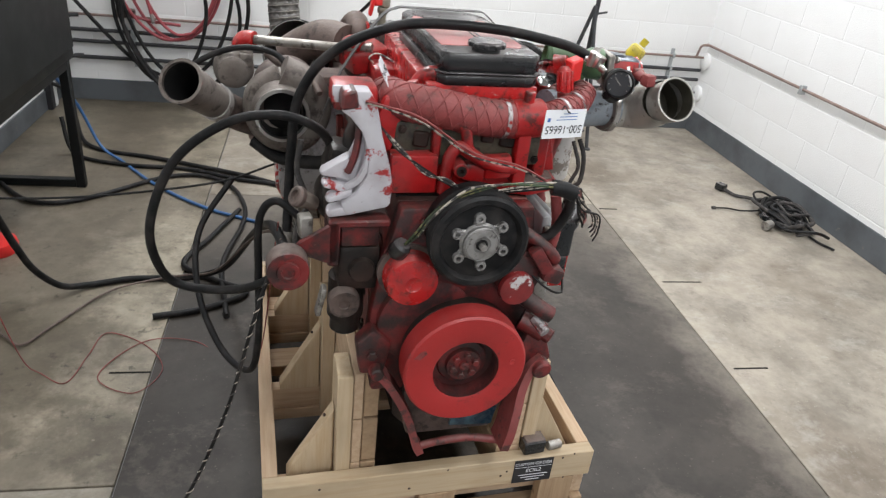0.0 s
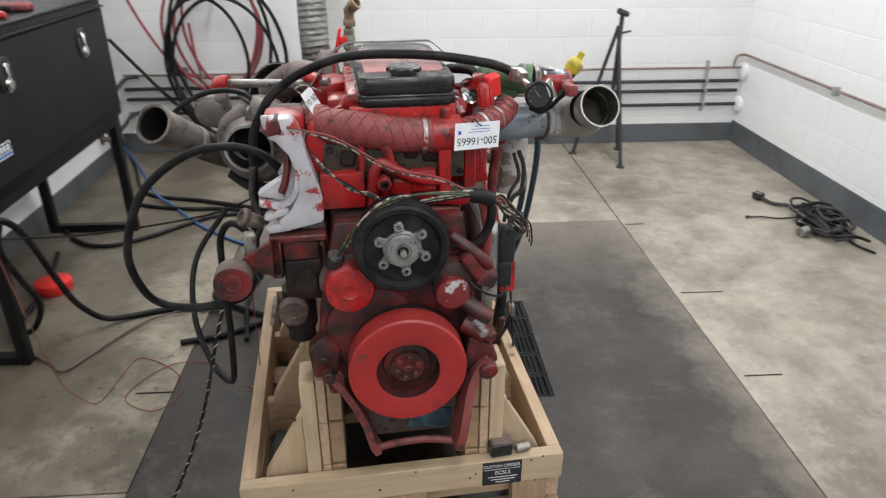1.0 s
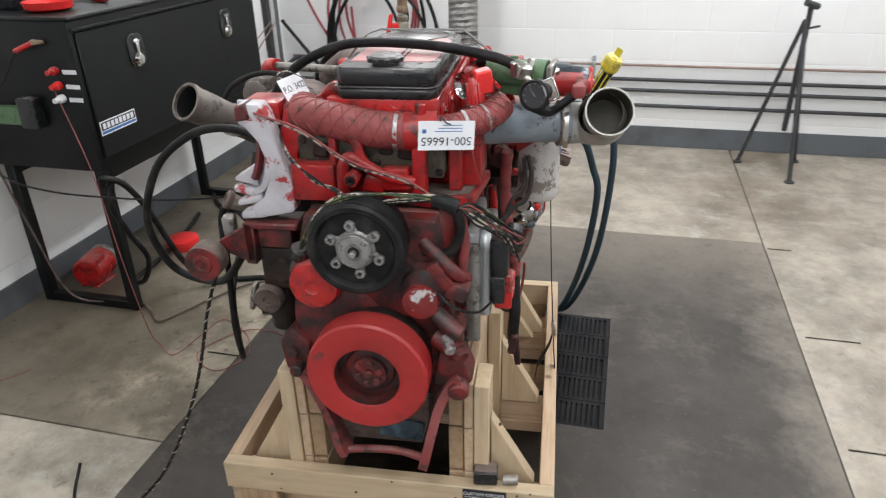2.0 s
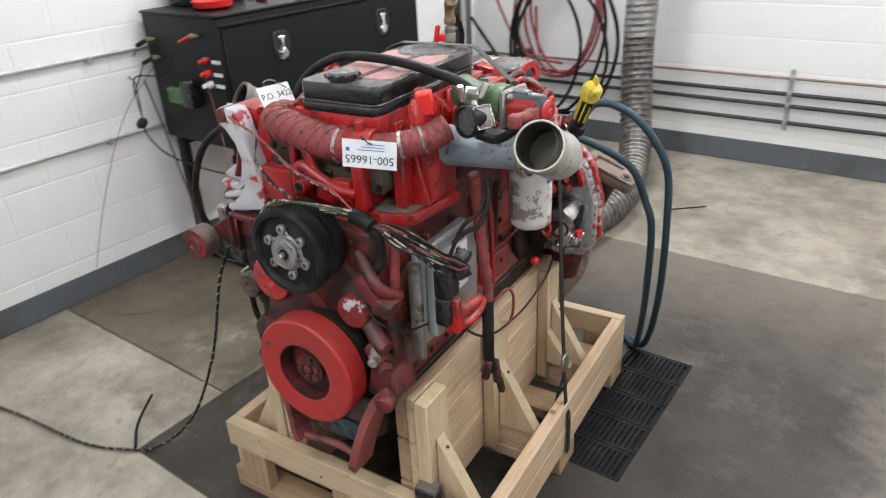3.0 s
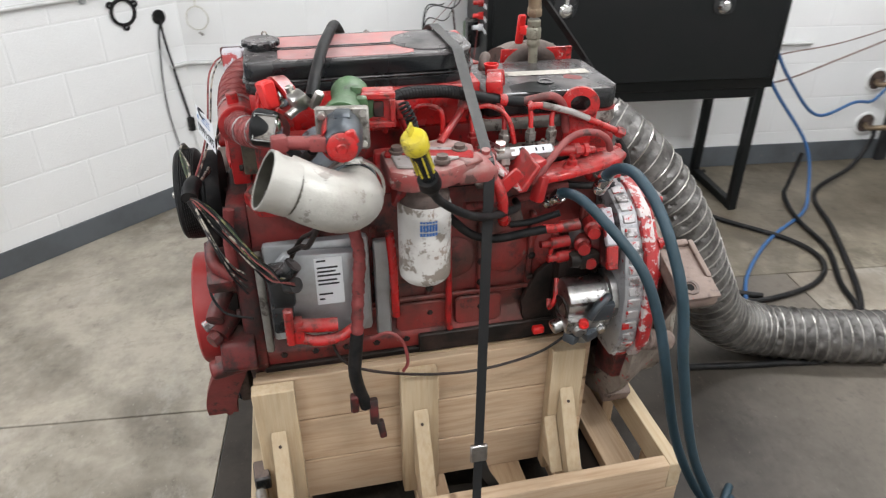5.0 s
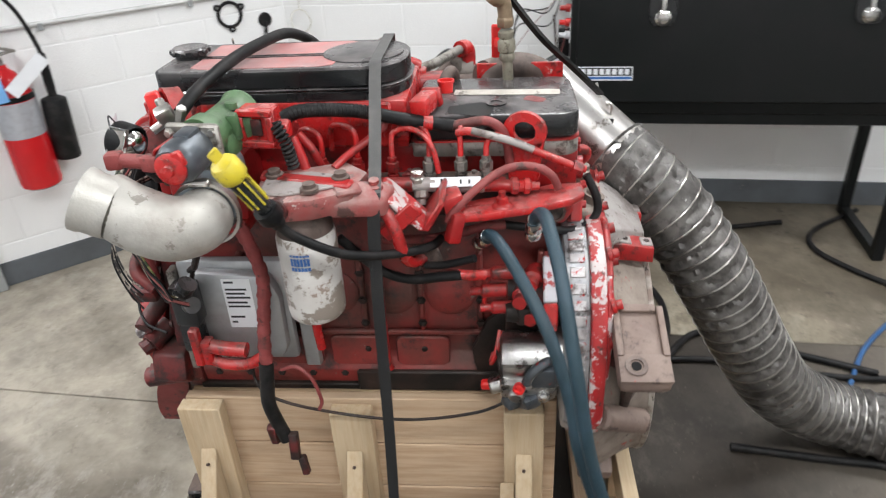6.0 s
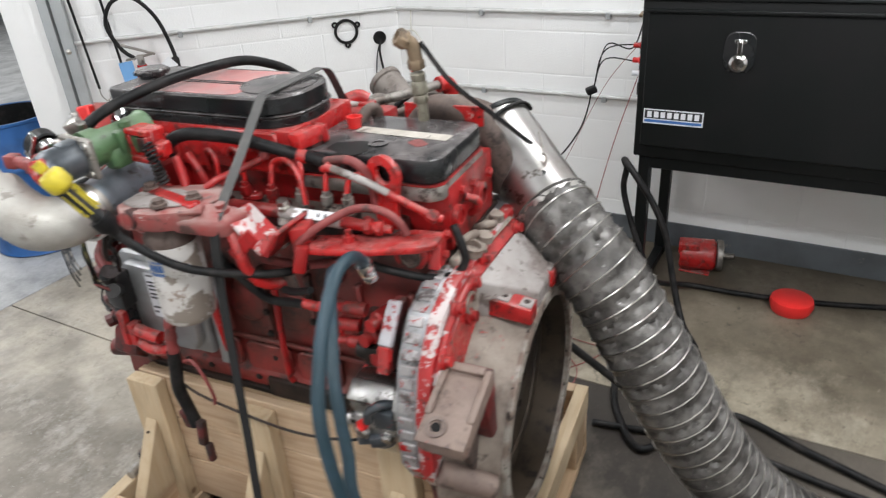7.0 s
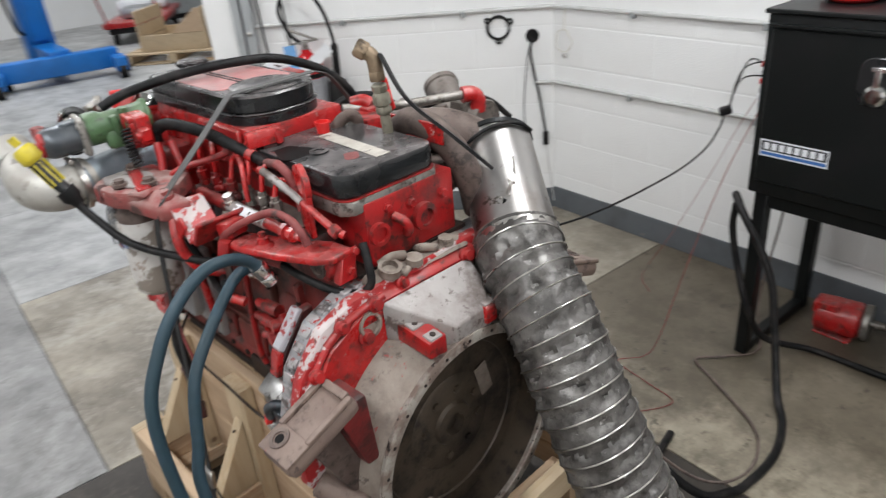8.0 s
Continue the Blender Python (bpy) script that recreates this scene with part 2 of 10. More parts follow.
PLATE_GREY = surface("bare_gear_case", (0.36, 0.36, 0.37), 0.42, 0.5, vary=(0.24, 0.235, 0.235), vary_scale=26, grime=(0.06, 0.05, 0.047), grime_lo=0.55, chips=(0.34, 0.03, 0.03), chip_scale=34, chip_lo=0.64, bump=0.5)
RED_WHITE = surface("red_over_primer", (0.40, 0.018, 0.020), 0.4, vary=(0.28, 0.02, 0.02), vary_scale=20, chips=(0.52, 0.46, 0.45), chip_scale=22, chip_lo=0.50, grime=(0.06, 0.03, 0.026), grime_lo=0.60, dust=DUST, dust_amount=0.2, bump=0.5)
PALE_CAST = surface("pale_dusty_casting", (0.34, 0.315, 0.30), 0.5, 0.15, vary=(0.25, 0.215, 0.20), vary_scale=14, grime=(0.10, 0.075, 0.065), grime_lo=0.57, chips=(0.36, 0.06, 0.055), chip_scale=30, chip_lo=0.70, bump=0.35, bump_scale=120)
RIM_EDGE = surface("machined_rim_edge", (0.36, 0.33, 0.29), 0.5, 0.35, vary=(0.20, 0.15, 0.125), vary_scale=24, vary_lo=0.42, vary_hi=0.6, chips=(0.03, 0.022, 0.018), chip_scale=45, chip_lo=0.60, bump=0.6)
SUPPORT_RED = surface("dusty_dark_red", (0.20, 0.035, 0.033), 0.55, vary=(0.12, 0.035, 0.03), vary_scale=12, grime=(0.03, 0.017, 0.014), grime_lo=0.55, dust=(0.30, 0.20, 0.18), dust_amount=0.4, bump=0.6, bump_scale=70)
DUSTY_RED = surface("dust_caked_red", (0.27, 0.045, 0.042), 0.6, vary=(0.20, 0.085, 0.075), vary_scale=15, vary_lo=0.4, grime=(0.045, 0.024, 0.02), grime_lo=0.56, dust=(0.42, 0.33, 0.30), dust_amount=0.75, chips=(0.42, 0.36, 0.33), chip_scale=28, chip_lo=0.63, bump=0.6, bump_scale=80)
SANDY = surface("sandy_dust_casting", (0.235, 0.195, 0.162), 0.75, 0.05, vary=(0.15, 0.11, 0.09), vary_scale=16, grime=(0.07, 0.05, 0.04), grime_lo=0.57, dust=(0.37, 0.325, 0.275), dust_amount=0.55, chips=(0.30, 0.03, 0.027), chip_scale=30, chip_lo=0.62, bump=0.9, bump_scale=60)
CAST_BROWN = surface("rusty_cast_iron", (0.115, 0.082, 0.070), 0.66, 0.15, vary=(0.065, 0.042, 0.034), vary_scale=10, grime=(0.022, 0.016, 0.014), grime_lo=0.52, dust=(0.28, 0.225, 0.195), dust_amount=0.45, bump=0.7, bump_scale=80)
HEAD_OLIVE = surface("oily_olive_iron", (0.085, 0.075, 0.050), 0.55, 0.1, vary=(0.045, 0.036, 0.026), vary_scale=18, grime=(0.018, 0.014, 0.012), grime_lo=0.50, grime_scale=24, chips=(0.15, 0.025, 0.022), chip_scale=26, chip_lo=0.60, dust=(0.20, 0.17, 0.13), dust_amount=0.35, bump=0.6)
HOUSING = surface("worn_housing", (0.185, 0.130, 0.105), 0.62, 0.1, vary=(0.15, 0.105, 0.09), vary_scale=9, grime=(0.05, 0.032, 0.026), grime_lo=0.55, dust=(0.30, 0.235, 0.20), dust_amount=0.45, chips=(0.32, 0.03, 0.027), chip_scale=9, chip_lo=0.64, bump=0.6, bump_scale=80)
WORN_WHITE = surface("chipped_grey_paint", (0.47, 0.455, 0.48), 0.42, vary=(0.38, 0.35, 0.37), vary_scale=14, chips=(0.32, 0.028, 0.028), chip_scale=13, chip_lo=0.56, grime=(0.16, 0.12, 0.12), grime_lo=0.60, bump=0.25)
PLATE = surface("blotched_plate", (0.44, 0.42, 0.42), 0.4, 0.45, vary=(0.30, 0.28, 0.275), vary_scale=20, grime=(0.07, 0.05, 0.045), grime_lo=0.54, chips=(0.36, 0.025, 0.023), chip_scale=42, chip_lo=0.57, bump=0.5)
FILTER = surface("scuffed_filter_white", (0.56, 0.54, 0.515), 0.42, vary=(0.46, 0.43, 0.40), vary_scale=10, chips=(0.22, 0.185, 0.155), chip_scale=15, chip_lo=0.51, grime=(0.22, 0.15, 0.11), grime_lo=0.60, grime_scale=14, bump=0.2)
YELLOW = surface("yellow_plastic", (0.58, 0.47, 0.03), 0.42, vary=(0.44, 0.35, 0.05), vary_scale=25, grime=(0.13, 0.10, 0.03), grime_lo=0.56, grime_scale=40, bump=0.1)
GREEN = surface("green_paint", (0.085, 0.17, 0.075), 0.42, vary=(0.05, 0.10, 0.045), vary_scale=14, grime=(0.03, 0.03, 0.022), grime_lo=0.54, dust=(0.27, 0.29, 0.23), dust_amount=0.3, chips=(0.26, 0.25, 0.21), chip_scale=34, chip_lo=0.66, bump=0.4)
BLUE_HOSE = surface("teal_hose", (0.013, 0.036, 0.050), 0.5, vary=(0.022, 0.05, 0.072), vary_scale=18, bump=0.3, bump_scale=250)
BLUE = surface("blue_paint", (0.02, 0.10, 0.30), 0.45, vary=(0.015, 0.07, 0.2), vary_scale=8, chips=(0.25, 0.27, 0.3), chip_scale=25, chip_lo=0.66, bump=0.1)
LIFT_BLUE = surface("lift_blue", (0.008, 0.16, 0.52), 0.4, vary=(0.008, 0.13, 0.42), vary_scale=4, bump=0.05)
BLUE_AIR = surface("blue_air_hose", (0.03, 0.10, 0.25), 0.45, vary=(0.04, 0.12, 0.28), vary_scale=10, bump=0.1)
RED_HOSE = surface("red_air_hose", (0.30, 0.05, 0.06), 0.5, vary=(0.20, 0.04, 0.05), vary_scale=8, bump=0.1)
WIRE_RED = surface("red_wire", (0.24, 0.055, 0.05), 0.5, vary=(0.17, 0.05, 0.045), vary_scale=10, bump=0)
WIRE_YG = surface("wire_yellow_green", (0.17, 0.155, 0.06), 0.5, vary=(0.03, 0.05, 0.02), vary_scale=60, vary_lo=0.44, vary_hi=0.47, bump=0)
WIRE_TAN = surface("wire_tan", (0.40, 0.35, 0.29), 0.5, vary=(0.03, 0.025, 0.025), vary_scale=70, vary_lo=0.47, vary_hi=0.50, bump=0)
VALVE_GREY = surface("dirty_galvanised", (0.24, 0.225, 0.175), 0.5, 0.4, vary=(0.17, 0.15, 0.115), vary_scale=30, grime=(0.07, 0.055, 0.04), grime_lo=0.56, bump=0.3)
BRASS = surface("brass", (0.27, 0.20, 0.13), 0.5, 0.5, vary=(0.17, 0.12, 0.08), vary_scale=20, grime=(0.05, 0.035, 0.025), grime_lo=0.54, bump=0.2)
PAPER = surface("paper_label", (0.74, 0.75, 0.77), 0.45, vary=(0.68, 0.69, 0.72), vary_scale=12, bump=0.05)
INK = surface("ink", (0.02, 0.02, 0.022), 0.5, bump=0)
INK_BLUE = surface("blue_print", (0.03, 0.12, 0.36), 0.5, vary=(0.04, 0.14, 0.4), bump=0)
WEBBING = surface("grey_webbing", (0.075, 0.073, 0.071), 0.65, vary=(0.11, 0.105, 0.10), vary_scale=25, bump=0.5, bump_scale=400)
WEB_BLACK = surface("black_webbing", (0.008, 0.008, 0.0085), 0.8, vary=(0.014, 0.0135, 0.013), vary_scale=25, bump=0.5, bump_scale=400)
# two sleeve tones: soot below, plus stronger light above put into colour
FABRIC = surface("sooty_shaded_fabric", (0.165, 0.155, 0.145), 0.36, 0.3, vary=(0.055, 0.050, 0.046), vary_scale=13, vary_lo=0.38, vary_hi=0.62, grime=(0.026, 0.023, 0.021), grime_lo=0.51, grime_hi=0.66, grime_scale=30, chips=(0.36, 0.35, 0.335), chip_scale=55, chip_lo=0.64, bump=1.0, bump_scale=60)
FABRIC_PALE = surface("lit_silver_fabric", (0.28, 0.272, 0.262), 0.45, 0.35, vary=(0.18, 0.173, 0.165), vary_scale=13, vary_lo=0.38, vary_hi=0.68, dust=(0.34, 0.33, 0.315), dust_amount=0.3, bump=0.7, bump_scale=55)
WIRE_STEEL = surface("spring_wire", (0.50, 0.48, 0.45), 0.33, 1.0, vary=(0.4, 0.37, 0.34), vary_scale=15, bump=0)
BOSS = surface("worn_boss", (0.22, 0.018, 0.018), 0.4, vary=(0.12, 0.016, 0.016), vary_scale=12, chips=(0.46, 0.45, 0.44), chip_scale=16, chip_lo=0.50, bump=0.4)
GLASS_DIAL = surface("dial_face", (0.03, 0.03, 0.033), 0.15, bump=0)
WALL_PAINT = surface("white_block_paint", (0.82, 0.82, 0.815), 0.5, vary=(0.77, 0.765, 0.755), vary_scale=1.6, vary_lo=0.4, vary_hi=0.7, chips=(0.60, 0.58, 0.55), chip_scale=3.5, chip_lo=0.70, bump=0.6, bump_scale=110, spread=0.012)
MORTAR = surface("painted_joint", (0.80, 0.80, 0.795), 0.6, vary=(0.73, 0.725, 0.715), vary_scale=3, bump=0.5, bump_scale=150)
BASE_PAINT = surface("grey_base_paint", (0.105, 0.115, 0.125), 0.55, vary=(0.075, 0.08, 0.085), vary_scale=4, chips=(0.16, 0.15, 0.14), chip_scale=9, chip_lo=0.66, bump=0.3)
PIPE_BLACK = surface("black_iron_pipe", (0.032, 0.032, 0.036), 0.45, 0.2, vary=(0.05, 0.05, 0.052), vary_scale=9, bump=0.1)
PIPE_COPPER = surface("copper_pipe", (0.25, 0.175, 0.15), 0.5, 0.5, vary=(0.33, 0.26, 0.235), vary_scale=7, bump=0.1)
CONDUIT = surface("painted_conduit", (0.62, 0.62, 0.61), 0.45, 0.2, vary=(0.50, 0.50, 0.49), vary_scale=8, bump=0.1)
# ceiling grey is kept low to reduce bounced fill light
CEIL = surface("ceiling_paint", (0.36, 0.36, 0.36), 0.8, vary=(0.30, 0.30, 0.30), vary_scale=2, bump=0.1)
GRATE = surface("grating_iron", (0.010, 0.0105, 0.012), 0.7, 0.0, vary=(0.022, 0.021, 0.021), vary_scale=14, bump=0.4)
BORE = surface("dark_red_bore", (0.085, 0.014, 0.013), 0.5, vary=(0.035, 0.012, 0.011), vary_scale=14, grime=(0.014, 0.010, 0.009), grime_lo=0.50, grime_scale=20, bump=0.4)
FILM = surface("dirty_blue_film", (0.012, 0.035, 0.055), 0.3, vary=(0.05, 0.11, 0.14), vary_scale=26, vary_lo=0.5, vary_hi=0.66, chips=(0.22, 0.25, 0.26), chip_scale=45, chip_lo=0.66, bump=0.8, bump_scale=50)
NAIL = surface("rusty_nail", (0.075, 0.05, 0.04), 0.6, 0.4, vary=(0.04, 0.025, 0.02), vary_scale=30, bump=0.2)
TAPE_DIRTY = surface("dirty_masking_tape", (0.50, 0.465, 0.41), 0.6, vary=(0.34, 0.30, 0.26), vary_scale=30, grime=(0.12, 0.10, 0.085), grime_lo=0.60, bump=0.3)
# near-black for openings and recesses, their shade put into the colour
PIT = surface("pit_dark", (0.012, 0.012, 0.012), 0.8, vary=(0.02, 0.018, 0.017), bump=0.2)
JAMB = surface("door_steel", (0.42, 0.44, 0.45), 0.45, 0.5, vary=(0.33, 0.34, 0.34), vary_scale=6, bump=0.15)
CLEAR_TAN = surface("coiled_tan_tube", (0.60, 0.58, 0.52), 0.4, vary=(0.5, 0.48, 0.42), bump=0)
EXT_RED = surface("extinguisher_red", (0.50, 0.012, 0.016), 0.2, vary=(0.44, 0.012, 0.015), vary_scale=6, bump=0.03)
TAG_BLUE = surface("pale_blue_card", (0.16, 0.36, 0.66), 0.5, vary=(0.14, 0.32, 0.60), bump=0.05)
PAPER_GREY = surface("silver_data_label", (0.42, 0.43, 0.46), 0.35, 0.3, vary=(0.36, 0.36, 0.38), vary_scale=40, bump=0.05)
ORANGE_RED = surface("orange_red_plastic", (0.68, 0.022, 0.02), 0.4, vary=(0.56, 0.022, 0.02), vary_scale=6, bump=0.05)
FLOOR_LIGHT = concrete("bay_concrete", (0.37, 0.325, 0.265), (0.125, 0.095, 0.066), (0.47, 0.445, 0.40), 0.49)
FLOOR_STAINED = concrete("stained_concrete", (0.38, 0.33, 0.25), (0.075, 0.060, 0.041), (0.44, 0.395, 0.315), 0.47, None, -1.12)
FLOOR_MID = concrete("worn_concrete", (0.42, 0.375, 0.305), (0.085, 0.066, 0.044), (0.46, 0.43, 0.38), 0.47)
FLOOR_DARK = concrete("sealed_dark_concrete", (0.046, 0.037, 0.029), (0.020, 0.014, 0.010), (0.125, 0.105, 0.084), 0.46, (0.22, 0.19, 0.155), None, (0.42, 0.72))
FLOOR_SHOP = concrete("shop_concrete", (0.44, 0.44, 0.435), (0.30, 0.295, 0.285), (0.54, 0.54, 0.535), 0.56)
FLOOR_GREY = concrete("grey_concrete", (0.29, 0.285, 0.28), (0.19, 0.18, 0.17), (0.42, 0.415, 0.41), 0.56)
PINE = {a: timber("pine_" + a, a, (0.56, 0.41, 0.275), (0.42, 0.275, 0.165)) for a in "xyz"}
PINE_PALE = {a: timber("pale_pine_" + a, a, (0.55, 0.43, 0.285), (0.46, 0.325, 0.19)) for a in "xyz"}
PINE_OLD = {a: timber("worn_pine_" + a, a, (0.40, 0.275, 0.165), (0.27, 0.17, 0.095), (0.09, 0.065, 0.045)) for a in "xyz"}
for mat_, level in ((BLACK_METAL, 0.24), (RUBBER, 0.22), (GRIME, 0.22), (BRAID, 0.3), (GRATE, 0.15), (PIT, 0.1)):
    mat_.node_tree.nodes["Principled BSDF"].inputs["Specular IOR Level"].default_value = level
GLOW, glow_nt, glow_bs = nodes_of("tube_glow")
glow_bs.inputs["Emission Color"].default_value = (1, 0.97, 0.92, 1)
glow_bs.inputs["Emission Strength"].default_value = 4.0


# ---- mesh tools ----
EM = pose(0, 0, 0, 0, 0, 5.2)
EYE4 = Matrix.Identity(4)
BASES = {}


def emit(name, bm, material, m=None, angle=38):
    if m is not None:
        bm.transform(m)
    bmesh.ops.recalc_face_normals(bm, faces=bm.faces)
    for f in bm.faces:
        f.smooth = True
    me = bpy.data.meshes.new(name)
    bm.to_mesh(me)
    bm.free()
    me.set_sharp_from_angle(angle=radians(angle))
    for one in material if isinstance(material, (list, tuple)) else [material]:
        me.materials.append(one)
    return new(name, me)


def thing(name, label, category, base, space=EYE4, group="", kind=""):
    """An Empty at the thing's base; parts are given in the coordinates of space."""
    ob = new(name)
    ob.empty_display_size = 0.05
    ob.matrix_world = space @ Matrix.Translation(base)
    BASES[ob.name] = Vector(base)
    return tagged(ob, label, category, group, kind)


def part(name, bm, material, parent, label=""):
    """One mesh under a thing or under one of its parts."""
    base = BASES[parent.name]
    ob = emit(name, bm, material, Matrix.Translation(-base))
    ob.parent = parent
    BASES[ob.name] = base
    return tagged(ob, label)


def sub(name, bm, material, parent, label=""):
    return part(name, bm, material, parent, label)


def each(name, bm, material, parent, label=""):
    """Every loose piece of bm as a part of its own."""
    left = set(bm.verts)
    made = []
    while left:
        todo = [left.pop()]
        got = set(todo)
        while todo:
            v = todo.pop()
            for e in v.link_edges:
                o = e.other_vert(v)
                if o not in got:
                    got.add(o)
                    left.discard(o)
                    todo.append(o)
        one = bmesh.new()
        twin = {v: one.verts.new(v.co) for v in got}
        for f in {f for v in got for f in v.link_faces}:
            one.faces.new([twin[v] for v in f.verts])
        made.append(part(name, one, material, parent, label))
    bm.free()
    return made


def solo(name, bm, material, label, category, base, space=EYE4, group="", kind=""):
    ob = emit(name, bm, material, Matrix.Translation(-Vector(base)))
    ob.matrix_world = space @ Matrix.Translation(base)
    BASES[ob.name] = Vector(base)
    return tagged(ob, label, category, group, kind)


def fresh(bm):
    return bmesh.new() if bm is None else bm


def bevel(bm, verts, width, seg=1):
    if width:
        vs = set(verts)
        es = [e for e in bm.edges if e.verts[0] in vs and e.verts[1] in vs and len(e.link_faces) == 2 and e.calc_face_angle(0) > 0.5]
        bmesh.ops.bevel(bm, geom=es, offset=width, segments=seg, profile=0.5, affect="EDGES", clamp_overlap=True)
    return bm


def box(lo, hi, bev=0.003, bm=None, m=None):
    own = bmesh.new()
    c = [(a + b) / 2 for a, b in zip(lo, hi)]
    s = [abs(b - a) for a, b in zip(lo, hi)]
    bmesh.ops.create_cube(own, size=1.0, matrix=Matrix.LocRotScale(c, None, s))
    bevel(own, own.verts, min(bev, min(s) * 0.4), 2 if bev > 0.004 else 1)
    if m is not None:
        own.transform(m)
    return into(bm, own)


def into(bm, own):
    if bm is None:
        return own
    me = bpy.data.meshes.new("tmp")
    own.to_mesh(me)
    own.free()
    bm.from_mesh(me)
    bpy.data.meshes.remove(me)
    return bm


def obox(center, size, rx=0, ry=0, rz=0, bev=0.003, bm=None):
    """A box turned about its middle."""
    h = [s / 2 for s in size]
    return box([-a for a in h], h, bev, bm, pose(*center, rx, ry, rz))


def frame_to(p0, axis):
    q = Vector(axis).normalized().to_track_quat("Z", "Y")
    return Matrix.Translation(Vector(p0)) @ q.to_matrix().to_4x4()


def lathe(p0, axis, profile, seg=28, bm=None, closed=False):
    """Rings of (radius, distance along the axis) turned about the axis; ends are capped where the radius is not nil."""
    own = bmesh.new()
    m = frame_to(p0, axis)
    rings = []
    for r, h in profile:
        if r <= 1e-6:
            rings.append([own.verts.new(m @ Vector((0, 0, h)))])
        else:
            rings.append([own.verts.new(m @ Vector((r * math.cos(2 * math.pi * i / seg), r * math.sin(2 * math.pi * i / seg), h))) for i in range(seg)])
    pairs = list(zip(rings, rings[1:]))
    if closed:
        pairs.append((rings[-1], rings[0]))
    for a, b in pairs:
        for i in range(seg):
            j = (i + 1) % seg
            if len(a) == 1 and len(b) == 1:
                continue
            if len(a) == 1:
                own.faces.new((a[0], b[i], b[j]))
            elif len(b) == 1:
                own.faces.new((a[i], a[j], b[0]))
            else:
                own.faces.new((a[i], a[j], b[j], b[i]))
    if not closed:
        for ring in (rings[0], rings[-1]):
            if len(ring) > 2:
                own.faces.new(ring)
    return into(bm, own)


def cyl(p0, p1, r, r1=None, seg=20, bev=0.002, bm=None):
    """A rod with eased rims."""
    p0, p1 = Vector(p0), Vector(p1)
    r1 = r if r1 is None else r1
    h = (p1 - p0).length
    b = min(bev, r * 0.4, r1 * 0.4, h * 0.3)
    return lathe(p0, p1 - p0, [(r - b, 0), (r, b), (r1, h - b), (r1 - b, h)], seg, bm)


def pipe_mouth(p0, p1, r, wall=0.004, seg=28, bm=None, depth=None):
    """An open tube with a real wall."""
    p0, p1 = Vector(p0), Vector(p1)
    h = (p1 - p0).length
    d = h if depth is None else depth
    return lathe(p0, p1 - p0, [(r, h), (r, 0), (r - wall, 0), (r - wall, d)], seg, bm, closed=depth is None)


def spline(pts, res=8):
    """A smooth line through the points."""
    pts = [Vector(p) for p in pts]
    if len(pts) == 2:
        return pts
    ext = [2 * pts[0] - pts[1], *pts, 2 * pts[-1] - pts[-2]]
    out = []
    for a, b, c, d in zip(ext, ext[1:], ext[2:], ext[3:]):
        for k in range(res):
            t = k / res
            out.append(0.5 * ((2 * b) + (c - a) * t + (2 * a - 5 * b + 4 * c - d) * t * t + (3 * b - a - 3 * c + d) * t ** 3))
    out.append(pts[-1])
    return out


def frames_along(line):
    tang = [(line[min(i + 1, len(line) - 1)] - line[max(i - 1, 0)]).normalized() for i in range(len(line))]
    n = tang[0].orthogonal().normalized()
    out = []
    for i, t in enumerate(tang):
        n = (n - t * n.dot(t)).normalized()
        out.append((line[i], t, n, t.cross(n)))
    return out


def tube(pts, r, seg=10, res=8, bm=None, cap=True, radii=None, smooth=True):
    """A hose, rod or wire along a smooth line; radii: a function of the share of the length."""
    own = bmesh.new()
    line = spline(pts, res) if smooth else [Vector(p) for p in pts]
    fr = frames_along(line)
    rings = []
    for i, (p, t, n, b) in enumerate(fr):
        rr = r if radii is None else r * radii(i / (len(fr) - 1))
        rings.append([own.verts.new(p + (n * math.cos(2 * math.pi * k / seg) + b * math.sin(2 * math.pi * k / seg)) * rr) for k in range(seg)])
    for a, b in zip(rings, rings[1:]):
        for i in range(seg):
            j = (i + 1) % seg
            own.faces.new((a[i], a[j], b[j], b[i]))
    if cap:
        own.faces.new(rings[0])
        own.faces.new(rings[-1])
    return into(bm, own)


def coil(pts, radius, wire, turns, phase=0.0, seg=5, per=16, res=10, bm=None, radii=None):
    """A wire wound round a smooth line."""
    line = spline(pts, res)
    lens = [0.0]
    for a, b in zip(line, line[1:]):
        lens.append(lens[-1] + (b - a).length)
    fr = frames_along(line)
    out = []
    n = int(abs(turns) * per)
    k = 0
    for i in range(n + 1):
        s = lens[-1] * i / n
        while k < len(lens) - 2 and lens[k + 1] < s:
            k += 1
        f = (s - lens[k]) / max(1e-9, lens[k + 1] - lens[k])
        p = fr[k][0].lerp(fr[k + 1][0], f)
        u = fr[k][2].lerp(fr[k + 1][2], f).normalized()
        w = fr[k][3].lerp(fr[k + 1][3], f).normalized()
        a = phase + 2 * math.pi * turns * i / n
        rr = radius if radii is None else radius * radii(i / n)
        out.append(p + (u * math.cos(a) + w * math.sin(a)) * rr)
    return tube(out, wire, seg, 1, bm, True, None, False)


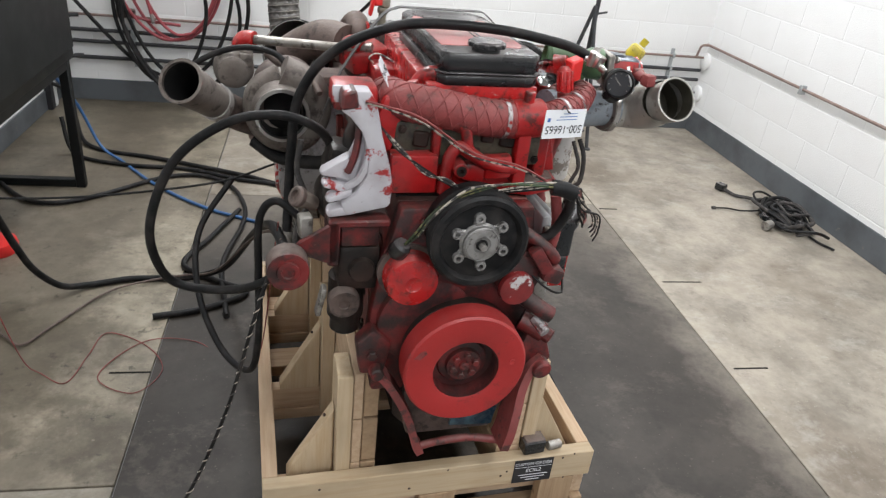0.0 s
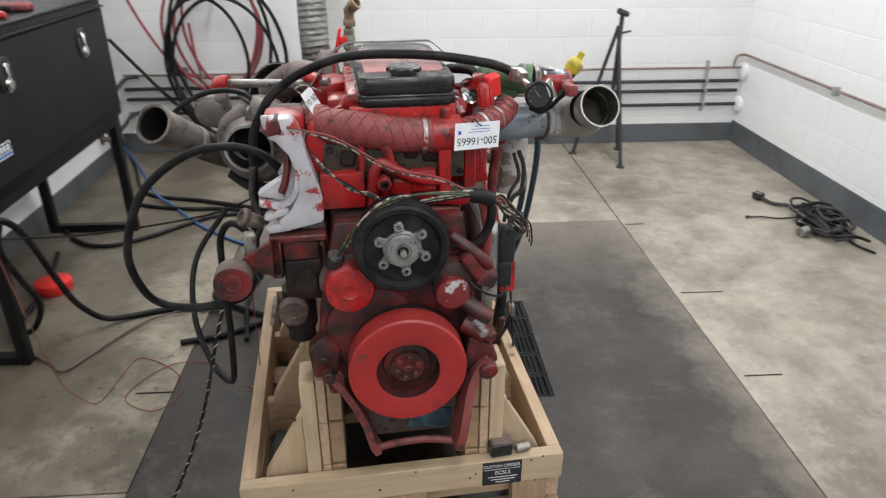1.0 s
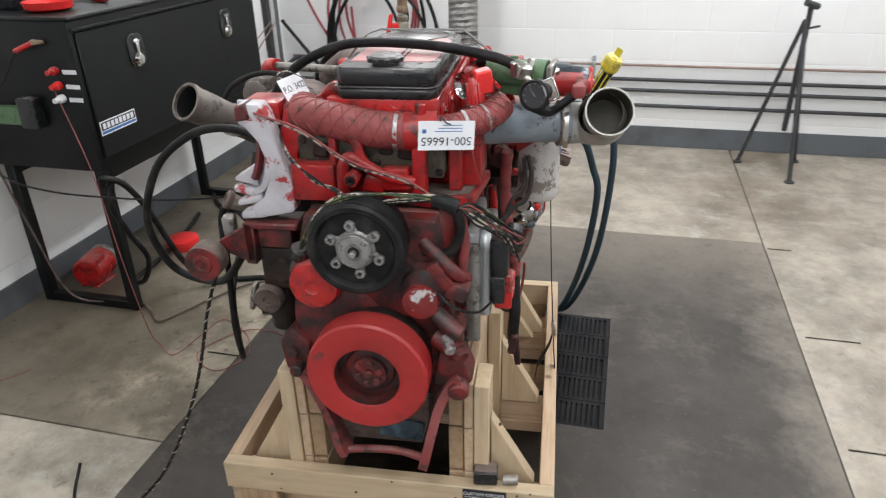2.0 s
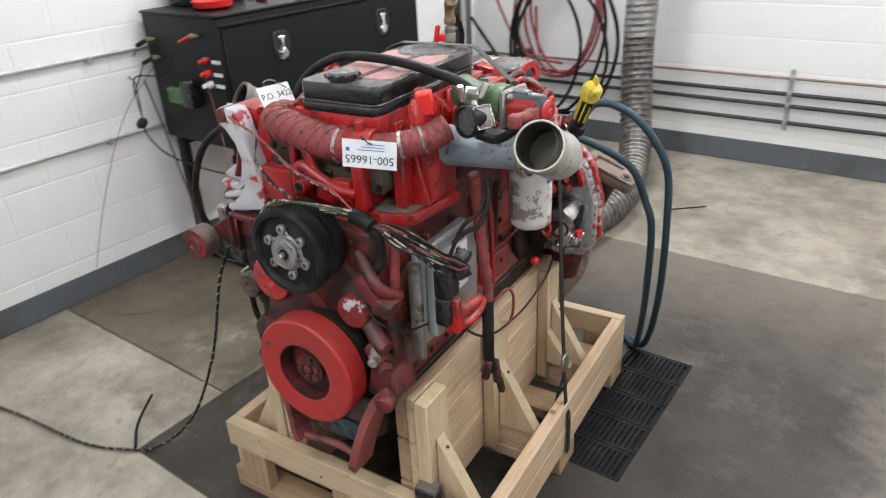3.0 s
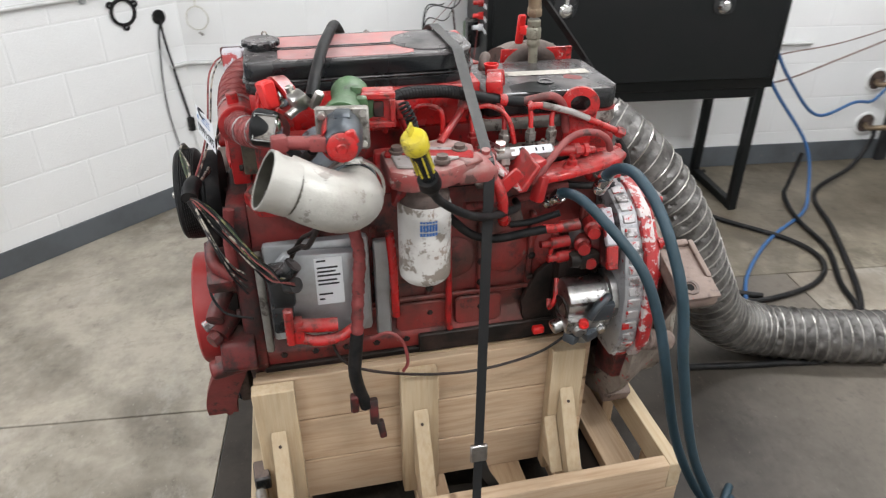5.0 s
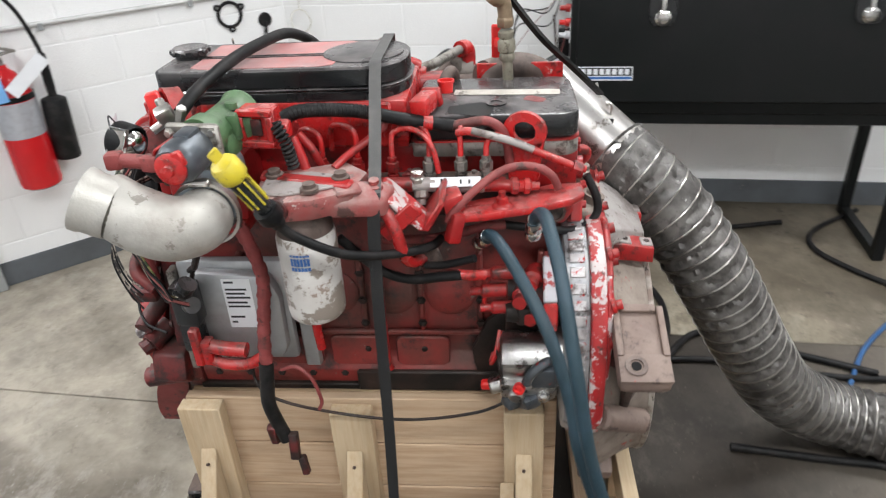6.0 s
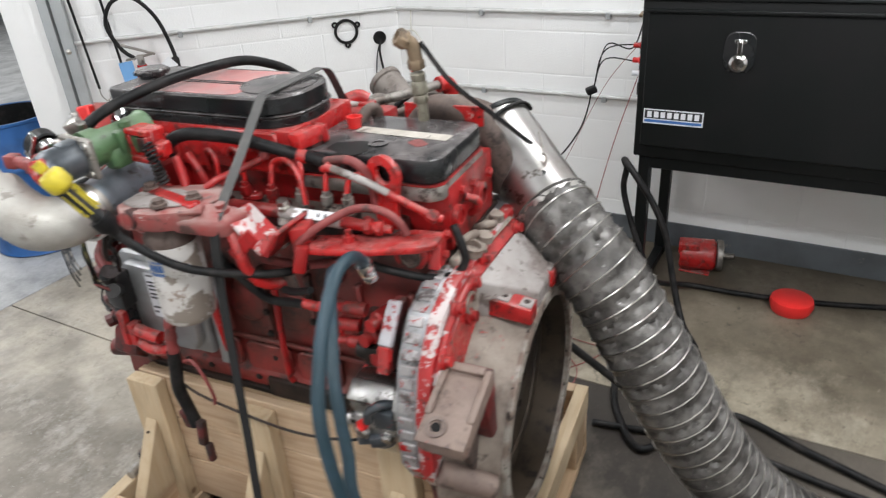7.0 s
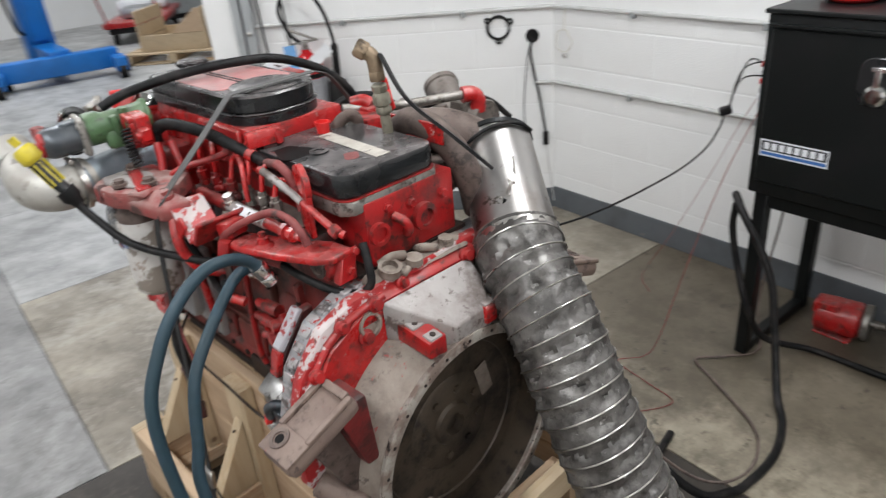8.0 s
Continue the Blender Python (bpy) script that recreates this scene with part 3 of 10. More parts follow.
def prism(pts, axis, d0, d1, bev=0.003, bm=None):
    """A flat outline pushed along an axis; pts are the two other coordinates, in x-y-z order."""
    own = bmesh.new()
    i = "xyz".index(axis)

    def at(p, d):
        q = list(p)
        q.insert(i, d)
        return own.verts.new(q)

    a = [at(p, d0) for p in pts]
    b = [at(p, d1) for p in pts]
    own.faces.new(a)
    own.faces.new(b[::-1])
    for k in range(len(pts)):
        j = (k + 1) % len(pts)
        own.faces.new((a[k], b[k], b[j], a[j]))
    bmesh.ops.recalc_face_normals(own, faces=own.faces)
    bevel(own, own.verts, bev, 2 if bev > 0.004 else 1)
    return into(bm, own)


def hull(points, bev=0.004, bm=None):
    own = bmesh.new()
    vs = [own.verts.new(p) for p in points]
    bmesh.ops.convex_hull(own, input=vs)
    bmesh.ops.delete(own, geom=[v for v in own.verts if not v.link_faces], context="VERTS")
    bmesh.ops.dissolve_limit(own, angle_limit=0.03, verts=own.verts, edges=own.edges)
    bevel(own, own.verts, bev, 2)
    return into(bm, own)


def bolt(p, axis, r=0.007, h=0.006, bm=None):
    """A hexagon head on a washer."""
    return lathe(p, axis, [(r * 1.4, 0), (r * 1.4, 0.0015), (r, 0.0018), (r, h * 0.85 + 0.0015), (r * 0.85, h + 0.0015)], 6, bm)


def band(p, axis, r, w, t=0.003, seg=28, bm=None):
    """A clamp band round a pipe."""
    return lathe(Vector(p) - Vector(axis).normalized() * w / 2, axis, [(r, 0), (r + t, 0), (r + t, w), (r, w)], seg, bm, closed=True)


def ribbon(pts, across, width, thick, res=8, bm=None):
    """A flat strap along a smooth line, its width lying along the given direction."""
    own = bmesh.new()
    line = spline(pts, res)
    rings = []
    a = Vector(across).normalized() * width / 2
    for p, t, n, b in frames_along(line):
        s = (a - t * a.dot(t)).normalized() * width / 2
        q = t.cross(s).normalized() * thick / 2
        rings.append([own.verts.new(p + x) for x in (s + q, s - q, -s - q, -s + q)])
    for a1, b1 in zip(rings, rings[1:]):
        for i in range(4):
            own.faces.new((a1[i], a1[(i + 1) % 4], b1[(i + 1) % 4], b1[i]))
    own.faces.new(rings[0])
    own.faces.new(rings[-1])
    return into(bm, own)


def letters(text, size, m, material, name, parent, label=""):
    """Printed words in the built-in font, as a thin mesh."""
    cu = bpy.data.curves.new("words", "FONT")
    cu.body, cu.size, cu.align_x, cu.align_y, cu.extrude = text, size, "CENTER", "CENTER", 0.0002
    tmp = new("words", cu)
    me = bpy.data.meshes.new_from_object(tmp.evaluated_get(bpy.context.evaluated_depsgraph_get()))
    bpy.data.objects.remove(tmp)
    bm = bmesh.new()
    bm.from_mesh(me)
    bpy.data.meshes.remove(me)
    bm.transform(m)
    return part(name, bm, material, parent, label)


# ---- the bay: floor, walls, ceiling ----
XW, XE, YN, CEIL_Z = -2.04, 2.62, 3.78, 3.0
DIAG_A, DIAG_B = Vector((XW, -0.42, 0)), Vector((-0.955, -1.505, 0))
DIAG = (DIAG_B - DIAG_A).normalized()
DIAG_IN = Vector((1, 1, 0)).normalized()
DIAG_L = (DIAG_B - DIAG_A).length
SHOP_Y = -12.0

ground = solo("floor", box((-9, SHOP_Y, -0.16), (7, YN, -0.012), 0), FLOOR_GREY, "stained grey concrete floor of the workshop bay", "floor", (0, 0, -0.16), kind="structure")
floor_pieces = [
    (FLOOR_STAINED, [(-2.04, 0.283), (-0.877, 0.283), (-0.877, 3.78), (-2.04, 3.78)]),
    (FLOOR_MID, [(-2.04, -0.42), (-0.84, -1.62), (-0.31, -1.62), (-0.31, -0.09), (-0.877, -0.09), (-0.877, 0.277), (-2.04, 0.277)]),
    (FLOOR_LIGHT, [(-0.871, 2.263), (1.272, 2.263), (1.272, 3.78), (-0.871, 3.78)]),
    (FLOOR_LIGHT, [(1.278, -0.09), (2.62, -0.09), (2.62, 3.78), (1.278, 3.78)]),
    (FLOOR_MID, [(-0.304, -1.62), (0.517, -1.62), (0.517, -0.096), (-0.304, -0.096)]),
    (FLOOR_GREY, [(0.523, -3.0), (2.62, -3.0), (2.62, -0.096), (0.523, -0.096)]),
    (FLOOR_SHOP, [(-2.04, -3.0), (0.517, -3.0), (0.517, -1.626), (-2.04, -1.626)]),
    (FLOOR_SHOP, [(-9, -12), (7, -12), (7, -3.006), (-9, -3.006)]),
]
GX0, GX1, GY0, GY1 = 0.30, 0.548, 0.66, 1.37
dark_slabs = [
    [(-0.871, -0.09), (GX0, -0.09), (GX0, 2.257), (-0.871, 2.257)],
    [(GX1, -0.09), (1.272, -0.09), (1.272, 2.257), (GX1, 2.257)],
    [(GX0, -0.09), (GX1, -0.09), (GX1, GY0), (GX0, GY0)],
    [(GX0, GY1), (GX1, GY1), (GX1, 2.257), (GX0, 2.257)],
]
for mt, pts in floor_pieces:
    part("slab", prism(pts, "z", -0.012, 0.0, 0.002), mt, ground)
for pts in dark_slabs:
    part("slab", prism(pts, "z", -0.012, 0.0, 0), FLOOR_DARK, ground, "dark sealed concrete slab")
# saw cuts that run out beside the dark slab
for x0, x1, y in ((1.31, 1.51, 1.392), (1.31, 1.46, 0.735), (-1.01, -0.877, 0.782), (1.29, 1.40, 2.2)):
    part("saw_cut", box((x0, y - 0.004, -0.002), (x1, y + 0.004, 0.0012), 0), PIT, ground)


def wall_slab(name, a, b, thick=0.2, z1=CEIL_Z):
    """A straight wall; the room lies to the left of the way from a to b."""
    a, b = Vector((*a, 0)), Vector((*b, 0))
    d = (b - a).normalized()
    out = Vector((d.y, -d.x, 0)) * thick
    p = [a, b, b + out, a + out]
    return solo(name, prism([(q.x, q.y) for q in p], "z", 0, z1, 0), MORTAR, "white painted concrete block wall", "wall", (*((a + b) / 2)[:2], 0), kind="structure")


wall_north = wall_slab("wall_north", (XE, YN), (XW, YN))
wall_west = wall_slab("wall_west", (XW, YN + 0.2), (XW, -0.42))
wall_diagonal = wall_slab("wall_diagonal", DIAG_A[:2], DIAG_B[:2])
wall_east = wall_slab("wall_east", (XE, -2.6), (XE, YN + 0.2))
wall_south = wall_slab("wall_south", (2.0, -2.6), (XE + 0.2, -2.6))
for nm, a, b in (("wall_shop_south", (-9, SHOP_Y), (7, SHOP_Y)), ("wall_shop_west", (-9, -0.5), (-9, SHOP_Y)), ("wall_shop_east", (7, SHOP_Y), (7, -2.8)), ("wall_shop_north", (XW - 0.15, -0.5), (-9, -0.5)), ("wall_shop_return", (7, -2.8), (XE + 0.2, -2.8))):
    w = wall_slab(nm, a, b, z1=4.2)
    w.data.materials[0] = WALL_PAINT
# unseen ceilings, added to close the rooms and hold back bounce
solo("ceiling", box((XW - 0.2, -2.8, CEIL_Z), (XE + 0.2, YN + 0.2, CEIL_Z + 0.1), 0), CEIL, "unseen grey ceiling of the bay, darkened to cut bounced light", "ceiling", (0, 0, CEIL_Z), kind="structure")
solo("ceiling_shop", box((-9.2, SHOP_Y - 0.2, 4.2), (7.2, -0.3, 4.3), 0), CEIL, "unseen grey ceiling of the shop behind, darkened to cut bounced light", "ceiling", (0, -6, 4.2), kind="structure")


def base_strip(name, a, b, h, out, x=0.006):
    a, b = Vector((*a, 0)), Vector((*b, 0))
    d = (b - a).normalized()
    n = Vector((-d.y, d.x, 0)) * out
    p = [a, b, b + n, a + n]
    return solo(name, prism([(q.x, q.y) for q in p], "z", 0.001, h, 0.002), BASE_PAINT, "dark grey painted band at the foot of the wall", "baseboard", (*((a + b) / 2)[:2], 0.001), kind="structure")


base_strip("baseboard_north", (XE, YN), (XW, YN), 0.145, 0.009)
base_strip("baseboard_west", (XW, YN), (XW, -0.42), 0.125, 0.009)
base_strip("baseboard_diagonal", DIAG_A[:2], DIAG_B[:2], 0.115, 0.009)
base_strip("baseboard_east", (XE, -2.6), (XE, YN), 0.165, 0.009)

# door opening at the end of the diagonal wall: white post and steel track
JA = DIAG_B
jm = Matrix.Translation(JA) @ Matrix.Rotation(math.atan2(DIAG.y, DIAG.x), 4, "Z")
door_post = solo("door_post", box((0.10, -0.2, 0), (0.26, 0.02, 2.98), 0.006, None, jm), WALL_PAINT, "white painted post beside the shop door opening", "door post", JA[:], kind="structure")
track = thing("door_track", "galvanised steel roller door track beside the opening", "door track", JA[:], kind="structure")
part("channel", box((0.0, 0.005, 0.002), (0.05, 0.045, 2.6), 0.002, None, jm), JAMB, track)
part("channel", box((0.058, 0.005, 0.002), (0.098, 0.06, 2.6), 0.002, None, jm), JAMB, track)
bm = None
for k in range(6):
    bm = lathe(jm @ Vector((0.03, 0.046, 0.3 + 0.38 * k)), DIAG_IN, [(0.012, 0), (0.012, 0.006), (0.004, 0.011)], 12, bm)
each("bolt", bm, STEEL, track)

# ceiling tubes
for i, (x, y) in enumerate(LAMPS):
    z = LAMP_Z if y > -2.8 else 4.1
    fx = thing("ceiling_light", "white fluorescent ceiling light with a glowing diffuser", "ceiling light", (x, y, z), group="ceiling lights")
    part("body", box((x - 0.10, y - 0.62, z), (x + 0.10, y + 0.62, z + 0.05 if y > -2.8 else z + 0.1), 0.006), CEIL, fx)
    part("diffuser", box((x - 0.085, y - 0.6, z - 0.03), (x + 0.085, y + 0.6, z - 0.001), 0.01), GLOW, fx)
    la = bpy.data.lights.new("tube_lamp", "AREA")
    la.shape, la.size, la.size_y, la.energy, la.color = "RECTANGLE", 0.2, 1.25, LAMP_W * (2.7 if y < -2.8 else 0.82 if y < 0 else 1.06), (0.945, 0.972, 1.0)
    lo = new("tube_lamp", la)
    lo.location = (x, y, z - 0.035)

# ---- floor grate ----
gr = thing("drain_grate", "black cast iron floor grating in five slotted sections", "floor grate", (0.42, 1.0, -0.03))
part("drain_bed", prism([(GX0, GY0), (GX1, GY0), (GX1, GY1), (GX0, GY1)], "z", -0.0118, -0.0100, 0), PIT, gr)
n_sec = 5
L = (GY1 - GY0) / n_sec
for k in range(n_sec):
    y0 = GY0 + k * L
    bm = box((GX0, y0 + 0.001, -0.03), (GX0 + 0.018, y0 + L - 0.001, -0.001), 0.002)
    box((GX1 - 0.018, y0 + 0.001, -0.03), (GX1, y0 + L - 0.001, -0.001), 0.002, bm)
    box((GX0 + 0.018, y0 + 0.001, -0.03), (GX1 - 0.018, y0 + 0.017, -0.001), 0.002, bm)
    box((GX0 + 0.018, y0 + L - 0.017, -0.03), (GX1 - 0.018, y0 + L - 0.001, -0.001), 0.002, bm)
    bars = []
    for j in range(11):
        x = GX0 + 0.034 + j * 0.018
        bars.append(box((x - 0.0056, y0 + 0.0165, -0.03), (x + 0.0056, y0 + L - 0.0165, -0.002), 0))
    sec = part("section", bm, GRATE, gr)
    for b in bars:
        part("bar", b, GRATE, sec)

# ---- timber crate under the engine ----
CU0, CU1, CV0, CV1, CT = -0.447, 0.438, 0.047, 1.16, 0.252
crate = thing("engine_crate", "pale pine shipping crate base with plank sides and corner braces", "crate", (0, 0.6, 0.0), EM)


def plank(lo, hi, ax, kind=PINE, bev=0.0025, name="plank"):
    return part(name, box(lo, hi, bev), kind[ax], crate)


T = 0.038
plank((CU0, CV0, 0.165), (CU1, CV0 + T, CT), "x", PINE_PALE)
plank((CU0, CV1 - T, 0.165), (CU1, CV1, CT), "x", PINE_PALE)
for u0 in (CU0, CU1 - T):
    plank((u0, CV0 + T, 0.165), (u0 + T, CV1 - T, CT), "y", PINE)
    plank((u0, CV0 + 0.02, 0.078), (u0 + T, CV1 - 0.002, 0.163), "y", PINE)
    for v in (CV0, 0.55, CV1 - 0.12):
        plank((u0 - 0.0, v, 0.0), (u0 + T, v + 0.12, 0.076), "y", PINE_OLD, name="foot")
for v in (CV0 + 0.001, CV1 - T - 0.001):
    for u in (CU0 + T + 0.002, -0.05, CU1 - T - 0.105):
        plank((u, v, 0.0), (u + 0.1, v + T, 0.163), "z", PINE_OLD, name="foot")
# deck cross pieces between the sides
for v, w in ((0.10, 0.09), (0.47, 0.09), (0.68, 0.10), (0.86, 0.09), (1.02, 0.085)):
    plank((CU0 + T, v, 0.085), (CU1 - T, v + w, 0.125), "x", PINE_OLD if w > 0.09 else PINE)
for v in (0.105, 0.475, 0.865):
    for u0, u1 in ((CU0 + T, -0.26), (0.26, CU1 - T)):
        plank((u0, v, 0.126), (u1, v + T, 0.20), "x", PINE)
# plank walls that carry the engine, posts and braces
WU = 0.205
for s in (-1, 1):
    for k, (z0, z1) in enumerate(((0.127, 0.262), (0.265, 0.405), (0.408, 0.548))):
        a, b = sorted((s * WU, s * (WU + 0.024)))
        plank((a, 0.09, z0), (b, 0.955, z1), "y", PINE)
        a, b = sorted((s * (WU - 0.04), s * (WU - 0.002)))
        plank((a, 0.092 + 0.002 * k, z0 + 0.001), (b, 0.95, z1 - 0.002), "y", PINE_OLD)
    for v0, v1, top in ((0.085, 0.185, 0.545), (0.44, 0.535, 0.535), (0.835, 0.925, 0.545)):
        a, b = sorted((s * (WU + 0.026), s * (WU + 0.064)))
        plank((a, v0, 0.127), (b, v1, top), "z", PINE_PALE, name="post")
        u0 = s * (WU + 0.066)
        u1 = s * (abs(CU0) - T - 0.003)
        vm = (v0 + v1) / 2
        br = prism([(u0, 0.425), (u0, 0.203), (u0 + 0.85 * (u1 - u0), 0.203), (u0 + 0.85 * (u1 - u0), 0.222)], "y", vm - 0.019, vm + 0.019, 0.002)
        part("brace", br, PINE_PALE["z"], crate)
        if s > 0 and v0 > 0.8:
            part("brace", prism([(u0 - 0.001, 0.33), (u0 - 0.001, 0.203), (u1 - 0.05, 0.203)], "y", vm - 0.055, vm - 0.021, 0.002), PINE_PALE["x"], crate)
        bm = lathe((u0 + s * 0.020, vm, 0.392), (s, 0, 0.6), [(0.004, 0), (0.004, 0.004)], 8)
        part("nail", bm, NAIL, crate)
part("skid_board", box((CU0 + 0.004, CV0 - 0.003, 0.0), (CU1 - 0.004, CV0 + 0.086, 0.032), 0.003), PINE_OLD["x"], crate, "weathered bottom board")
part("skid_board", box((CU0 + 0.004, CV1 - 0.086, 0.0), (CU1 - 0.004, CV1 + 0.003, 0.032), 0.003), PINE_OLD["x"], crate, "weathered bottom board")
# loose dark batten leaning inside the front corner
part("batten", obox((-0.335, 0.13, 0.21), (0.20, 0.03, 0.02), 0, -35, 8, 0.002), PINE_OLD["x"], crate, "weathered dark batten")
# printed card on the front board
card = solo("order_card", box((0.206, CV0 - 0.0015, 0.167), (0.318, CV0 - 0.0003, 0.248), 0), INK, "black printed order card stapled to the crate front", "label card", (0.262, CV0, 0.167), EM)
for tx, x in (("CUSTOM", 0.2345), ("ORDER", 0.2895)):
    letters(tx, 0.0150 if tx == "ORDER" else 0.0132, pose(x, CV0 - 0.0019, 0.2335, 90, 0, 0), PAPER, "heading", card, "white printed words")
part("heading_rule", box((0.210, CV0 - 0.0019, 0.2215), (0.314, CV0 - 0.0015, 0.2228), 0), PAPER, card)
letters("ECSL2", 0.017, pose(0.264, CV0 - 0.0017, 0.209, 90, 0, 0), PAPER, "code", card)
bm = None
for k, w in enumerate((0.085, 0.07, 0.04)):
    bm = box((0.264 - w / 2, CV0 - 0.0021, 0.193 - k * 0.009), (0.264 + w / 2, CV0 - 0.0017, 0.1955 - k * 0.009), 0, bm)
part("print_lines", bm, PAPER, card)
# nail heads and bruises in the front board
bm = None
for u, z, r in ((0.345, 0.240, 0.0035), (0.378, 0.250, 0.003), (0.171, 0.200, 0.0035), (0.187, 0.213, 0.003), (-0.08, 0.195, 0.004), (0.36, 0.165, 0.003), (-0.31, 0.23, 0.0035), (-0.29, 0.18, 0.003), (0.02, 0.245, 0.003)):
    bm = lathe((u, CV0 + 0.0005, z), (0, -1, 0), [(r, 0), (r, 0.0010), (r * 0.5, 0.0014), (0, 0.0012)], 10, bm)
each("nail", bm, NAIL, crate)
# black box and connector on the front board
mod = thing("connector_box", "small black plastic relay box lying on the crate edge", "relay box", (0.26, 0.075, CT), EM)
part("body", obox((0.262, 0.078, CT + 0.022), (0.062, 0.04, 0.042), 0, 0, 4, 0.004), BLACK_PLASTIC, mod)
part("cover", obox((0.262, 0.078, CT + 0.0455), (0.056, 0.036, 0.005), 0, 0, 4, 0.002), CAST_BROWN, mod)
solo("pipe_plug", cyl((0.305, 0.072, CT + 0.013), (0.345, 0.078, CT + 0.013), 0.013, None, 12), ALUM, "grey metal pipe plug lying on the crate edge", "plug", (0.32, 0.075, CT), EM)

# ---- the engine, in its own axes: x to its right seen from the front, y from the damper to the flywheel ----
engine = thing("diesel_engine", "worn red six cylinder diesel truck engine standing in a timber crate", "engine", (0, 0.55, 0.35), EM)


def ep(name, bm, material, label="", parent=None):
    return part(name, bm, material, parent or engine, label)


# block, head and pan
bm = prism([(-0.185, 0.56), (0.185, 0.56), (0.19, 0.60), (0.165, 0.64), (0.17, 0.80), (0.15, 0.98), (-0.15, 0.98), (-0.17, 0.80), (-0.165, 0.64), (-0.19, 0.60)], "y", 0.13, 0.985, 0.006)
block = ep("cylinder_block", bm, BLOCK, "rusty red cast iron cylinder block")
bm = None
for s in (-1, 1):
    for k in range(6):
        v = 0.21 + k * 0.128
        bm = lathe((s * 0.158, v, 0.80), (s, 0, 0.05), [(0.055, 0), (0.055, 0.012), (0.045, 0.018)], 20, bm)
        bm = obox((s * 0.17, v + 0.064, 0.76), (0.022, 0.014, 0.30), 0, s * 3, 0, 0.004, bm)
    bm = box((s * 0.177 - 0.006, 0.15, 0.695), (s * 0.177 + 0.006, 0.95, 0.707), 0.003, bm)
each("block_rib", bm, BLOCK, block)
bm = None
for s in (-1, 1):
    for k in range(11):
        bm = bolt((s * 0.188, 0.17 + k * 0.075, 0.592), (s, 0, 0.3), 0.007, 0.006, bm)
    for k in range(5):
        for z in (0.66, 0.73, 0.79, 0.86):
            bm = bolt((s * 0.183, 0.275 + k * 0.128, z), (s, 0, 0), 0.0075, 0.005, bm)
each("block_bolt", bm, GRIME, block)
bm = None
for v0, v1 in ((0.30, 0.425), (0.445, 0.575), (0.595, 0.715)):
    bm = prism([(v0, 0.622), (v0 + 0.012, 0.612), (v1 - 0.012, 0.612), (v1, 0.622), (v1, 0.683), (v1 - 0.012, 0.692), (v0 + 0.012, 0.692), (v0, 0.683)], "x", 0.176, 0.1865, 0.003, bm)
each("side_panel", bm, BLOCK, block, "smooth dusty red crankcase panel")
ep("oily_flange", box((0.186, 0.50, 0.548), (0.2005, 0.972, 0.603), 0.004), GRIME, "oil-soaked crankcase flange", block)
# black wedge joins oil with painted shade next to the pump
ep("oily_shade_panel", prism([(0.775, 0.60), (0.955, 0.60), (0.955, 0.79), (0.86, 0.79), (0.80, 0.74), (0.765, 0.66)], "x", 0.175, 0.193, 0.005), GRIME, "oily rear corner, blackened for the shade by the pump", block)
ep("pan_rail", box((-0.195, 0.12, 0.545), (0.195, 0.975, 0.562), 0.003), GRIME)
bm = prism([(-0.145, 0.545), (0.145, 0.545), (0.13, 0.40), (0.10, 0.365), (-0.10, 0.365), (-0.13, 0.40)], "y", 0.10, 0.93, 0.012)
ep("oil_pan", bm, GRIME, "dark oily sump")
ep("blue_rag", obox((0.05, 0.094, 0.475), (0.10, 0.012, 0.05), 8, 5, 0, 0.005), BLUE, "blue plastic film on the sump")
head = ep("cylinder_head", box((-0.125, 0.15, 0.985), (0.115, 0.985, 1.125), 0.006), RED, "red cylinder head")
ep("head_gasket", box((-0.15, 0.148, 0.978), (0.15, 0.987, 0.986), 0), GRIME)
ep("rocker_housing", prism([(-0.10, 0.66), (0.150, 0.66), (0.155, 0.96), (0.135, 0.982), (-0.08, 0.982), (-0.10, 0.96)], "z", 1.106, 1.138, 0.005), ALUM, "bare aluminium rocker housing")
ep("front_rocker_housing", box((-0.10, 0.17, 1.126), (0.145, 0.655, 1.222), 0.006), RED_BRIGHT, "red rocker housing")
ep("housing_rail", box((0.147, 0.44, 1.135), (0.1585, 0.625, 1.2215), 0.004), RED_BRIGHT, "bright red flange under the cover")
bm = None
for k in range(5):
    bm = bolt((0.146, 0.24 + k * 0.10, 1.18), (1, 0, 0), 0.009, 0.008, bm)
    bm = box((0.143, 0.22 + k * 0.10, 1.14), (0.150, 0.255 + k * 0.10, 1.195), 0.003, bm)
each("cover_bolt", bm, RED_BRIGHT, engine)


def oct_outline(u0, u1, v0, v1, cf, cb):
    """A cover's plan: cut corners in front, round ones at the back."""
    p = [(u0 + cf, v0), (u1 - cf, v0), (u1, v0 + cf)]
    n = 7
    for k in range(n + 1):
        a = math.pi / 2 * k / n
        p.append((u1 - cb + cb * math.cos(a), v1 - cb + cb * math.sin(a)))
    for k in range(n + 1):
        a = math.pi / 2 + math.pi / 2 * k / n
        p.append((u0 + cb + cb * math.cos(a), v1 - cb + cb * math.sin(a)))
    p.append((u0, v0 + cf))
    return p


# tall breather cover in front, low rocker cover behind
ep("cover_foot", prism(oct_outline(-0.072, 0.138, 0.172, 0.648, 0.016, 0.085), "z", 1.1965, 1.2195, 0.004), BLACK_PLASTIC, "lowest black tier of the cover")
ep("cover_base", prism(oct_outline(-0.078, 0.144, 0.165, 0.654, 0.016, 0.09), "z", 1.2198, 1.2435, 0.004), BLACK_PLASTIC, "lower black tier of the cover")
